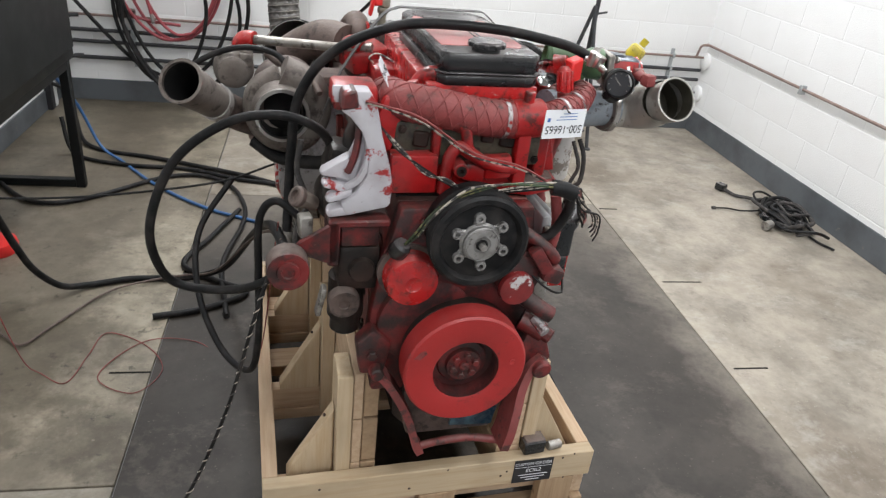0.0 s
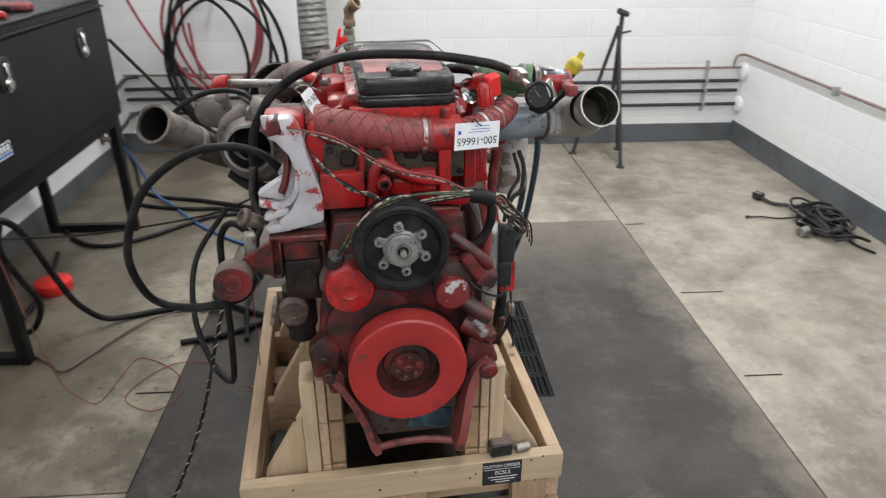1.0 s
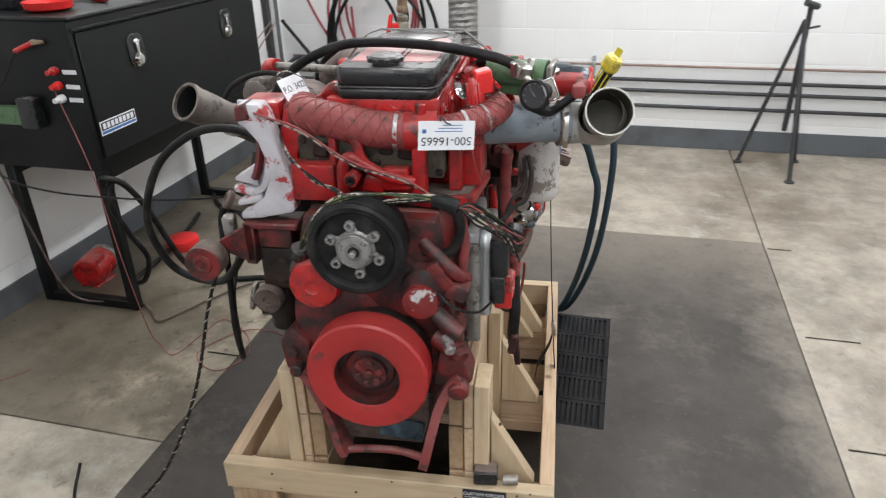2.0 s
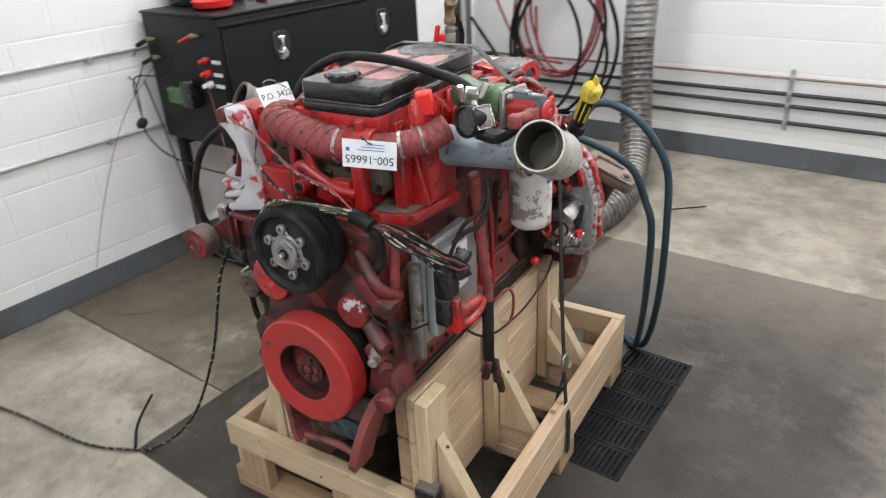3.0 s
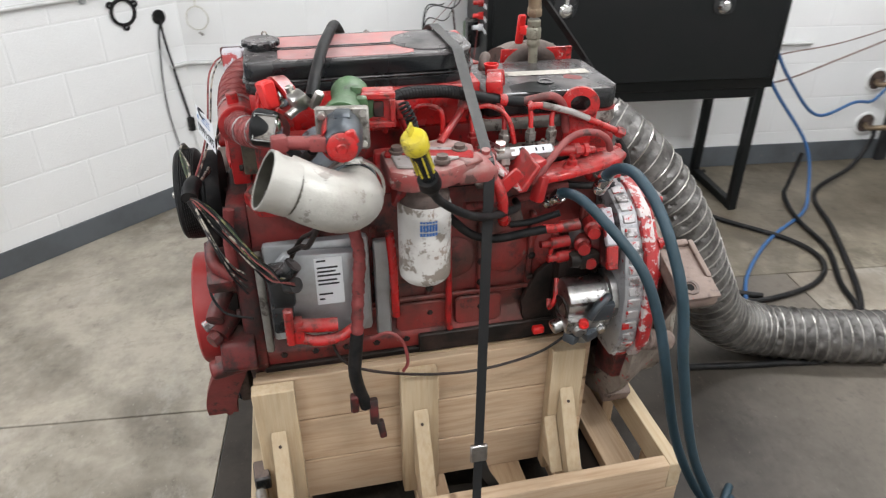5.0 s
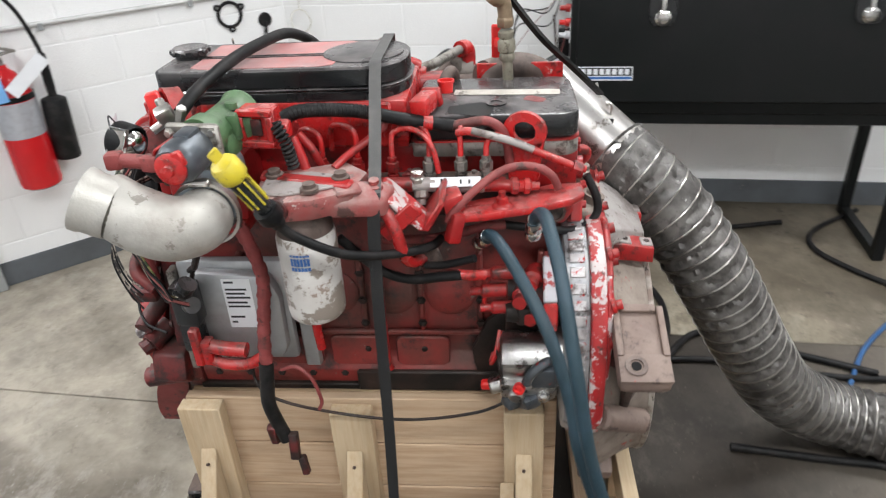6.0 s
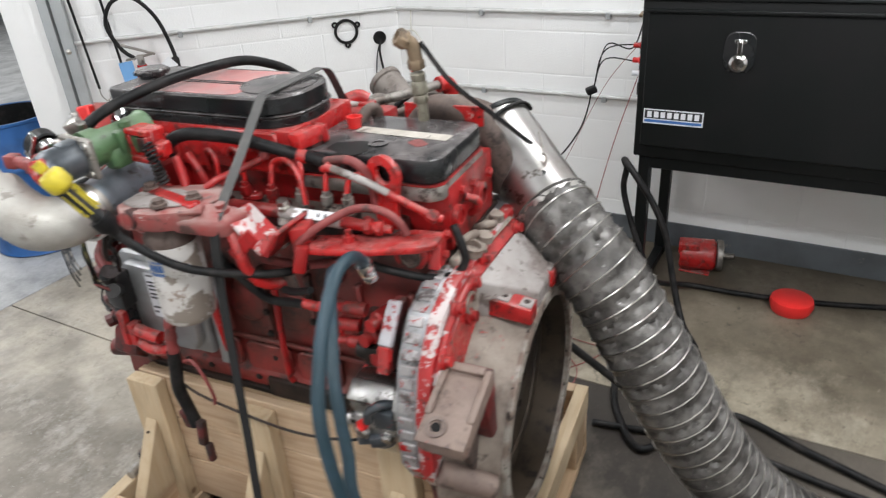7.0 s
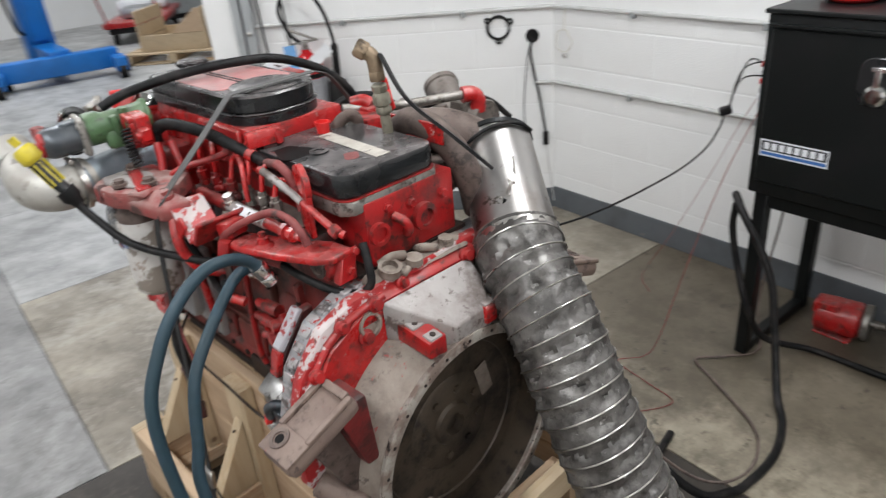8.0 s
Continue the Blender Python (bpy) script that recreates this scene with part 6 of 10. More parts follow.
tube([(0.240, 0.465, 1.195), (0.243, 0.49, 1.160), (0.240, 0.505, 1.11), (0.235, 0.515, 1.07)], 0.0080, 10, 8, bm)
each("side_line", bm, RED, engine)
ep("pale_clamp", lathe((0.181, 0.606, 1.176), (-0.3, 0.3, 1), [(0.009, 0), (0.012, 0.004), (0.012, 0.018), (0.008, 0.022)], 12), RED_DULL)
for p, a, mt in (((0.205, 0.59, 1.10), 20, RED), ((0.210, 0.66, 1.096), -15, RED_DIRTY), ((0.212, 0.782, 1.092), 25, CAST_BROWN), ((0.250, 0.600, 1.066), -30, RED_DIRTY)):
    bm = obox(p, (0.020, 0.026, 0.014), 10, 0, a, 0.003)
    cyl((p[0], p[1], p[2] + 0.006), (p[0], p[1], p[2] + 0.013), 0.005, None, 6, 0.001, bm)
    ep("line_clip", bm, mt)
# long worn tube, lifting eye and plate bracket
ep("return_tube", tube([(0.190, 0.752, 1.170), (0.197, 0.776, 1.176), (0.193, 0.847, 1.154), (0.187, 0.92, 1.121), (0.180, 0.975, 1.094), (0.172, 0.992, 1.086)], 0.0078, 12), RED_BRIGHT, "red steel tube")
ep("worn_tube", tube([(0.1985, 0.778, 1.1778), (0.195, 0.847, 1.1563), (0.191, 0.893, 1.1355)], 0.0076, 12), PALE_CAST, "paint worn off along the tube")
ep("tube_nut", lathe((0.183, 0.968, 1.098), (-0.1, 1, -0.45), [(0.011, 0), (0.013, 0.003), (0.013, 0.018), (0.009, 0.021)], 6), RED)
bm = bmesh.new()
n = 24
rings = []
for d in (-0.006, 0.006):
    for r in (0.042, 0.022):
        rings.append([bm.verts.new((d, r * math.cos(2 * math.pi * k / n), r * 0.9 * math.sin(2 * math.pi * k / n))) for k in range(n)])
for k in range(n):
    j = (k + 1) % n
    for a, b in ((0, 1), (1, 3), (3, 2), (2, 0)):
        bm.faces.new((rings[a][k], rings[a][j], rings[b][j], rings[b][k]))
prism([(-0.030, -0.11), (0.026, -0.11), (0.038, -0.017), (0.018, -0.020), (0.0, -0.0235), (-0.018, -0.020), (-0.039, -0.014)], "x", -0.006, 0.006, 0.002, bm)
bmesh.ops.transform(bm, matrix=pose(0.174, 0.878, 1.166, 0, 0, -18), verts=bm.verts)
ep("lifting_eye", bm, RED_BRIGHT, "bright red lifting eye")
pts = [(0.300, 0.735), (0.292, 0.80), (0.266, 0.885), (0.232, 0.965), (0.205, 0.992), (0.155, 0.990), (0.160, 0.93), (0.200, 0.86), (0.232, 0.77), (0.250, 0.728)]
br = ep("flat_bracket", prism(pts, "z", 1.036, 1.052, 0.005), RED_BRIGHT, "red plate bracket")
ep("bracket_bolt", lathe((0.258, 0.835, 1.052), (0, 0, 1), [(0.020, 0), (0.018, 0.004), (0.012, 0.007), (0.011, 0.018), (0.007, 0.020), (0.007, 0.030), (0, 0.031)], 12), RED, "", br)
bm = prism([(0.155, 0.985), (0.20, 0.985), (0.185, 1.045), (0.15, 1.045)], "y", 0.965, 0.99, 0.004)
bolt((0.17, 0.99, 1.01), (0, 1, 0), 0.008, 0.008, bm)
bolt((0.155, 0.99, 1.045), (0, 1, 0.3), 0.008, 0.008, bm)
ep("bracket_ear", bm, RED)
ep("bracket_lug", prism([(0.905, 0.985), (0.955, 0.985), (0.972, 1.01), (0.965, 1.040), (0.900, 1.040), (0.895, 1.005)], "x", 0.17, 0.205, 0.006), RED)
ep("ear_hole", lathe((0.205, 0.934, 1.013), (1, 0, 0), [(0.023, 0), (0.023, 0.005), (0.018, 0.006), (0.016, 0.002), (0, 0.002)], 18), CAST_BROWN)
# open-topped red tray bracket
ep("tray_plate", prism([(0.618, 1.117), (0.628, 1.121), (0.697, 1.052), (0.690, 1.044)], "x", 0.268, 0.345, 0.003), RED_WHITE, "tray side worn to white primer")
bm = prism([(0.686, 1.044), (0.694, 1.052), (0.726, 1.100), (0.735, 1.096), (0.705, 1.042)], "x", 0.225, 0.340, 0.003)
obox((0.345, 0.655, 1.066), (0.008, 0.085, 0.03), 42, 0, 0, 0.003, bm)
obox((0.272, 0.742, 1.072), (0.05, 0.040, 0.034), 10, 0, 15, 0.006, bm)
obox((0.300, 0.748, 1.030), (0.026, 0.026, 0.060), -15, 0, 30, 0.006, bm)
each("tray_bracket", bm, RED, engine)
ep("tray_floor", obox((0.262, 0.660, 1.045), (0.075, 0.10, 0.008), 0, 0, 0, 0.002), CAST_BROWN, "dust-caked tray floor")
bm = tube([(0.318, 0.575, 1.088), (0.330, 0.605, 1.090), (0.342, 0.632, 1.082), (0.351, 0.648, 1.048), (0.345, 0.654, 1.010), (0.325, 0.662, 0.975), (0.298, 0.675, 0.958), (0.27, 0.69, 0.955)], 0.0115, 12)
each("fuel_hose", bm, RED_BRIGHT, engine, "bright red bent fuel hose")
bm = tube([(0.238, 0.60, 0.972), (0.232, 0.64, 0.968), (0.235, 0.70, 0.972), (0.240, 0.76, 0.988), (0.236, 0.80, 0.997), (0.230, 0.84, 0.998)], 0.0095, 12)
tube([(0.292, 0.735, 1.040), (0.296, 0.748, 1.062), (0.277, 0.78, 1.088), (0.246, 0.822, 1.110), (0.236, 0.859, 1.121), (0.228, 0.90, 1.115), (0.226, 0.927, 1.097), (0.222, 0.94, 1.07)], 0.0080, 10, 8, bm)
each("fuel_pipe", bm, RED_DULL, engine, "dusty red steel fuel pipe")
bm = tube([(0.300, 0.530, 1.010), (0.290, 0.570, 0.960), (0.288, 0.610, 0.925), (0.300, 0.66, 0.918), (0.318, 0.72, 0.935), (0.330, 0.76, 0.946)], 0.0095, 12)
tube([(0.295, 0.690, 0.946), (0.312, 0.73, 0.958), (0.335, 0.785, 0.985)], 0.0075, 12, 8, bm)
tube([(0.230, 0.835, 0.998), (0.222, 0.90, 0.985), (0.195, 0.965, 0.965), (0.165, 1.005, 0.962), (0.152, 1.025, 0.985), (0.148, 1.020, 1.02), (0.140, 1.0, 1.06)], 0.0085, 12, 8, bm)
each("rubber_line", bm, RUBBER, engine, "black rubber fuel line")
ep("hose_sleeve", tube([(0.326, 0.752, 0.945), (0.322, 0.775, 0.941), (0.308, 0.800, 0.933)], 0.0105, 12), RED_BRIGHT, "red hose end")
ep("tan_clip", obox((0.285, 0.700, 0.962), (0.006, 0.036, 0.05), 18, 0, 0, 0.003), CAST_BROWN)
ep("drain_line", tube([(0.19, 0.575, 0.90), (0.20, 0.575, 0.75), (0.20, 0.575, 0.64), (0.195, 0.58, 0.61)], 0.008, 10), RED)
ep("drain_line", tube([(0.24, 0.43, 0.93), (0.245, 0.435, 0.85), (0.235, 0.44, 0.70)], 0.010, 10), RED_BRIGHT)
# wiring trunk down the side
bm = tube([(0.285, 0.325, 1.06), (0.280, 0.345, 0.99), (0.279, 0.357, 0.93), (0.283, 0.358, 0.888), (0.296, 0.350, 0.82), (0.306, 0.344, 0.765), (0.308, 0.340, 0.71)], 0.0135, 14, 8, None, True, lambda q: 1 + 0.08 * math.sin(61 * q) + 0.07 * math.sin(143 * q))
ep("wiring_trunk", bm, RED_DULL, "taped wiring trunk under red overspray")
bm = tube([(0.308, 0.340, 0.72), (0.310, 0.334, 0.67), (0.313, 0.328, 0.61), (0.309, 0.336, 0.55), (0.310, 0.350, 0.50)], 0.0155, 12)
ep("trunk_tail", bm, RUBBER)
bm = obox((0.310, 0.322, 0.515), (0.020, 0.020, 0.06), 0, 10, 0, 0.004)
obox((0.315, 0.366, 0.485), (0.02, 0.022, 0.07), 0, -8, 0, 0.005, bm)
obox((0.320, 0.382, 0.43), (0.018, 0.018, 0.05), 8, -8, 0, 0.005, bm)
each("hanging_plug", bm, RED_DIRTY, engine, "hanging plug with red paint")
# rear auxiliary drive: fuel pump group and bright gear pump
bm = lathe((0.235, 0.985, 0.86), (0, -1, 0), [(0.06, 0), (0.06, 0.02), (0.045, 0.03), (0.045, 0.08), (0.035, 0.10), (0.035, 0.14), (0, 0.14)], 22)
ep("fuel_pump", bm, RED_DIRTY, "red fuel pump")
bm = None
for v, z in ((0.90, 0.905), (0.88, 0.865), (0.90, 0.825)):
    bm = lathe((0.25, v, z), (1, -0.25, 0), [(0.02, 0), (0.02, 0.035), (0.014, 0.04), (0.014, 0.058), (0, 0.058)], 14, bm)
    bm = lathe((0.27, v - 0.04, z + 0.01), (0.1, -1, 0), [(0.014, 0), (0.014, 0.045), (0.009, 0.05), (0.009, 0.07)], 12, bm)
each("pump_port", bm, RED, engine, "red pump port")
bm = lathe((0.28, 0.89, 0.83), (0.1, -1, 0), [(0.02, 0), (0.022, 0.03), (0.018, 0.05), (0, 0.05)], 14)
obox((0.285, 0.885, 0.83), (0.035, 0.05, 0.04), 0, 0, 8, 0.006, bm)
ep("dark_solenoid", bm, GRIME)
bm = prism([(0.235, 0.943), (0.262, 0.941), (0.318, 0.868), (0.331, 0.824), (0.235, 0.80)], "y", 0.914, 0.936, 0.003)
pl_ = ep("pump_flange", bm, RED_DIRTY, "red and white chipped flange plate")
ep("flange_edge", prism([(0.258, 0.944), (0.270, 0.951), (0.3285, 0.884), (0.317, 0.873)], "y", 0.911, 0.938, 0.003), WORN_WHITE, "edge worn to pale primer", pl_)
ep("flange_patch", prism([(0.317, 0.872), (0.3285, 0.883), (0.345, 0.828), (0.331, 0.822)], "y", 0.911, 0.938, 0.003), RED_BRIGHT, "", pl_)
bm = lathe((0.285, 0.952, 0.722), (0, -1, 0), [(0.062, 0), (0.062, 0.016), (0.052, 0.020), (0.052, 0.105), (0.048, 0.118), (0.036, 0.124), (0, 0.124)], 30)
obox((0.30, 0.885, 0.680), (0.085, 0.115, 0.045), 0, 10, 0, 0.010, bm)
obox((0.318, 0.880, 0.750), (0.05, 0.10, 0.03), 0, 38, 0, 0.008, bm)
pump = ep("gear_pump", bm, PUMP_METAL, "bright bare metal gear pump")
bm = None
for p0_, p1_, r_ in (((0.315, 0.865, 0.672), (0.352, 0.860, 0.664), 0.017), ((0.318, 0.915, 0.672), (0.350, 0.915, 0.660), 0.014), ((0.300, 0.885, 0.665), (0.302, 0.885, 0.612), 0.030), ((0.30, 0.842, 0.665), (0.305, 0.806, 0.655), 0.018), ((0.29, 0.925, 0.66), (0.292, 0.93, 0.625), 0.022)):
    bm = cyl(p0_, p1_, r_, None, 12, 0.004, bm)
each("pump_fitting", bm, PUMP_METAL, pump, "bright hexagon fitting")
bm = obox((0.336, 0.890, 0.650), (0.03, 0.035, 0.03), 12, 8, 20, 0.006)
obox((0.325, 0.850, 0.635), (0.034, 0.03, 0.026), -10, 0, 35, 0.006, bm)
obox((0.338, 0.915, 0.715), (0.026, 0.05, 0.055), 0, 12, 0, 0.006, bm)
tube([(0.330, 0.930, 0.745), (0.350, 0.915, 0.755), (0.356, 0.89, 0.735), (0.350, 0.88, 0.705)], 0.010, 10, 6, bm)
each("pump_valve", bm, ACTUATOR, pump, "dark block valve")
ep("pump_recess", lathe((0.302, 0.829, 0.712), (0.15, -1, -0.1), [(0.030, 0), (0.030, 0.004), (0.024, 0.005), (0.022, -0.002), (0, -0.002)], 22), GRIME, "oil-dark end recess", pump)
ep("pump_plug", lathe((0.345, 0.868, 0.690), (1, -0.35, 0.1), [(0.012, 0), (0.012, 0.012), (0.008, 0.013), (0.006, 0.008), (0, 0.008)], 12), ORANGE_RED, "small red plug", pump)
# dark block takes the place of shade behind the pump
ep("pump_shadow_gap", box((0.19, 0.84, 0.62), (0.235, 0.95, 0.80), 0.006), GRIME)
ep("red_terminal", obox((0.235, 0.80, 0.60), (0.02, 0.03, 0.02), 0, 0, 0, 0.004), ORANGE_RED)
bm = tube([(0.25, 0.83, 0.76), (0.275, 0.82, 0.72), (0.27, 0.81, 0.69), (0.25, 0.815, 0.70)], 0.006, 8)
tube([(0.25, 0.81, 0.90), (0.275, 0.80, 0.87), (0.27, 0.80, 0.84), (0.25, 0.83, 0.83)], 0.005, 8, 8, bm)
each("red_lead", bm, RED_BRIGHT, engine)

# rear gear plate and flywheel housing
pts = [(0.11, 0.972), (0.20, 0.965), (0.275, 0.935), (0.335, 0.86), (0.365, 0.76), (0.365, 0.63), (0.33, 0.565), (-0.33, 0.565), (-0.36, 0.63), (-0.365, 0.74), (-0.335, 0.85), (-0.275, 0.94), (-0.20, 0.975)]
gp = ep("rear_gear_plate", prism(pts, "y", 0.953, 1.001, 0.007), PLATE_GREY, "silver gear housing edge with red blotches")
pk, rd = None, None
for k in range(len(pts)):
    a, b = Vector(pts[k]), Vector(pts[(k + 1) % len(pts)])
    m_ = int((b - a).length / 0.034) + 1
    for j in range(m_):
        c = a.lerp(b, (j + 0.5) / m_)
        if c.y > 0.575 and c.x > -0.1:
            d = (b - a).normalized()
            o = Vector((d.y, -d.x))
            if o.dot(c - Vector((0, 0.72))) < 0:
                o = -o
            ry = -math.degrees(math.atan2(d.y, d.x))
            pk = obox((c.x + o.x * 0.001, 0.977, c.y + o.y * 0.001), (0.021, 0.030, 0.006), 0, ry, 0, 0.002, pk)
            if c.y < 0.70 and j % 2 == 0:
                rd = obox((c.x + o.x * 0.0015, 0.966 + 0.02 * (k % 2), c.y + o.y * 0.0015), (0.019, 0.018, 0.006), 0, ry, 0, 0.002, rd)
each("plate_pocket", pk, PLATE, gp)
each("red_daub", rd, RED_BRIGHT, gp)
pts2 = [(x * 1.03, 0.72 + (z - 0.72) * 1.02) for x, z in pts]
ep("housing_rim", prism(pts2, "y", 1.001, 1.031, 0.006), RED_WHITE, "flange with white primer breaking through red paint")
BC = Vector((0.022, 1.02, 0.577))
bell = ep("flywheel_housing", lathe(BC, (0, 1, 0), [(0.318, -0.004), (0.318, 0.014), (0.292, 0.055), (0.272, 0.090), (0.266, 0.105), (0.266, 0.1265), (0.2435, 0.1265), (0.2435, -0.01), (0.26, -0.02)], 72, None, True), SANDY, "dusty cast flywheel housing with worn red paint")
ep("machined_rim", lathe(BC, (0, 1, 0), [(0.267, 0.119), (0.268, 0.123), (0.268, 0.129), (0.266, 0.1305), (0.2445, 0.1305), (0.2425, 0.128), (0.2425, 0.119)], 72, None, True), RIM_EDGE, "chipped bare rim of the housing mouth", bell)
# lining's brown is oil plus the bell's inner shade in one colour
ep("bell_lining", lathe(BC, (0, 1, 0), [(0.2428, 0.0), (0.2428, 0.118), (0.2415, 0.118), (0.2415, 0.0)], 72, None, True), FLYWHEEL, "oily brown inside wall, darkened for the shade in the bell", bell)
bm = None
for k in range(24):
    a = 2 * math.pi * k / 24
    bm = lathe(BC + Vector((0.2555 * math.cos(a), 0.1302, 0.2555 * math.sin(a))), (0, 1, 0), [(0.004, 0), (0.004, 0.001), (0.0, 0.0012)], 8, bm)
each("bolt_hole", bm, GRIME, bell)


def arch(r, a0, a1, top):
    """Outline between an arc of the bell and a run of points over it."""
    return [(BC.x + r * math.cos(a0 + (a1 - a0) * k / 14), BC.z + r * math.sin(a0 + (a1 - a0) * k / 14)) for k in range(15)] + top


ep("housing_top", prism(arch(0.25, 0.30, 2.84, [(-0.29, 0.80), (-0.27, 0.90), (-0.16, 0.95), (-0.03, 0.955), (0.10, 0.958), (0.20, 0.948), (0.285, 0.912), (0.338, 0.84), (0.345, 0.74)]), "y", 1.022, 1.036, 0.004), SANDY, "", bell)
ep("red_face", prism(arch(0.30, 0.42, 1.16, [(0.13, 0.925), (0.20, 0.942), (0.28, 0.902), (0.332, 0.83)]), "y", 1.036, 1.046, 0.003), RED_BRIGHT, "bright red painted side of the housing", bell)
ep("white_edge", tube([(0.350, 1.032, 0.72), (0.345, 1.034, 0.80), (0.325, 1.036, 0.858), (0.280, 1.037, 0.912)], 0.0075, 10, 8), RED_WHITE, "ridge worn to white primer", bell)
ep("red_edge", tube([(0.283, 1.037, 0.910), (0.24, 1.038, 0.935), (0.19, 1.040, 0.950), (0.14, 1.041, 0.957)], 0.0085, 10, 8), RED, "", bell)
ep("housing_shoulder", hull([(0.16, 1.025, 0.965), (-0.12, 1.025, 0.965), (-0.12, 1.058, 0.955), (0.155, 1.05, 0.950), (0.15, 1.025, 0.90), (-0.1, 1.03, 0.88)], 0.006), RED, "red ridge worn to dusty metal", bell)
ep("window_cover", hull([(0.152, 1.046, 0.947), (-0.085, 1.056, 0.952), (-0.075, 1.10, 0.925), (-0.05, 1.146, 0.886), (0.05, 1.146, 0.880), (0.115, 1.09, 0.896), (0.15, 1.046, 0.86), (-0.085, 1.046, 0.84), (-0.05, 1.146, 0.83), (0.05, 1.146, 0.83), (0.112, 1.09, 0.86)], 0.005), PALE_CAST, "dusty pale smooth slope over the bell", bell)
ep("red_corner", hull([(0.135, 1.05, 0.898), (0.09, 1.05, 0.90), (0.135, 1.05, 0.862), (0.09, 1.05, 0.862), (0.133, 1.092, 0.895), (0.09, 1.092, 0.897), (0.130, 1.152, 0.884), (0.086, 1.152, 0.886), (0.130, 1.152, 0.850), (0.086, 1.152, 0.845)], 0.005), RED, "red painted lug of the housing", bell)
ep("red_lug", hull([(-0.028, 1.118, 0.896), (-0.062, 1.118, 0.894), (-0.028, 1.154, 0.886), (-0.062, 1.154, 0.884), (-0.028, 1.154, 0.845), (-0.062, 1.154, 0.845), (-0.028, 1.118, 0.85), (-0.062, 1.118, 0.85)], 0.005), RED_BRIGHT, "", bell)
bm = None
for p, r in (((0.245, 1.038, 0.937), 0.9), ((0.200, 1.046, 0.895), 1.0), ((0.165, 1.040, 0.950), 1.0), ((-0.079, 1.05, 0.955), 1.0), ((0.318, 1.040, 0.868), 0.9), ((0.335, 1.036, 0.800), 1.0), ((0.09, 1.036, 0.962), 0.8)):
    bm = lathe(p, (0, 1, 0.25), [(0.017 * r, 0), (0.017 * r, 0.007), (0.011 * r, 0.009), (0.011 * r, 0.02), (0, 0.021)], 12, bm)
each("housing_bolt", bm, RED, bell)
bm = None
for p in ((0.112, 1.092, 0.8965), (0.108, 1.138, 0.888), (-0.045, 1.136, 0.891)):
    bm = obox(p, (0.032, 0.026, 0.006), -8, 0, 0, 0.002, bm)
each("lug_top", bm, PALE_CAST, bell, "bare lug face")
bm = None
for p in ((0.112, 1.0925, 0.8995), (0.108, 1.1385, 0.891)):
    bm = lathe(p, (0, 0.15, 1), [(0.0065, 0), (0.0065, 0.0012), (0, 0.0012)], 10, bm)
each("lug_hole", bm, GRIME, bell)
ep("hollow_boss", lathe((0.185, 1.044, 0.915), (0, 1, 0.15), [(0.026, 0), (0.026, 0.009), (0.020, 0.009), (0.019, 0.002), (0, 0.002)], 24), SANDY, "", bell)
ep("sandy_casting", hull([(0.15, 0.985, 0.985), (-0.13, 0.985, 0.98), (-0.11, 1.04, 0.966), (0.15, 1.03, 0.966), (0.13, 1.015, 0.987), (-0.09, 1.02, 0.982), (0.15, 0.985, 0.95), (-0.13, 0.985, 0.94)], 0.008), SANDY, "", bell)
bm = tube([(0.10, 0.99, 0.99), (0.08, 1.005, 1.004), (0.05, 1.01, 0.998)], 0.010, 10)
tube([(0.0, 0.99, 0.985), (0.005, 1.015, 0.998), (-0.03, 1.02, 0.985)], 0.009, 10, 8, bm)
lathe((0.10, 1.018, 0.982), (0, 0.3, 1), [(0.024, 0), (0.024, 0.018), (0.017, 0.018), (0.016, 0.006), (0, 0.006)], 18, bm)
lathe((0.038, 1.022, 0.98), (0, 0.2, 1), [(0.020, 0), (0.018, 0.014), (0.011, 0.016), (0, 0.016)], 12, bm)
lathe((-0.06, 1.015, 0.98), (0, 0.1, 1), [(0.018, 0), (0.016, 0.016), (0, 0.018)], 12, bm)
obox((0.07, 1.03, 0.976), (0.03, 0.02, 0.014), 10, 0, 25, 0.004, bm)
each("casting_boss", bm, SANDY, bell)
ep("flywheel_face", lathe(BC + Vector((0, 0.043, 0)), (0, 1, 0), [(0.2405, 0), (0.2405, 0.010), (0.20, 0.0105), (0.197, 0.006), (0.12, 0.006), (0.115, 0.010), (0.055, 0.011), (0.05, 0.020), (0.028, 0.021), (0.025, 0.0), (0, -0.002)], 60), FLYWHEEL, "oily brown flywheel face", bell)
bm = None
for k in range(8):
    a = 2 * math.pi * (k + 0.3) / 8
    bm = lathe(BC + Vector((0.085 * math.cos(a), 0.0535, 0.085 * math.sin(a))), (0, 1, 0), [(0.010, 0), (0.010, 0.006), (0, 0.007)], 6, bm)
each("flywheel_bolt", bm, FLYWHEEL, bell)
ep("paper_note", obox((-0.085, 1.0755, 0.638), (0.038, 0.001, 0.085), 0, 14, 0, 0), SANDY, "tan paper label inside the housing", bell)
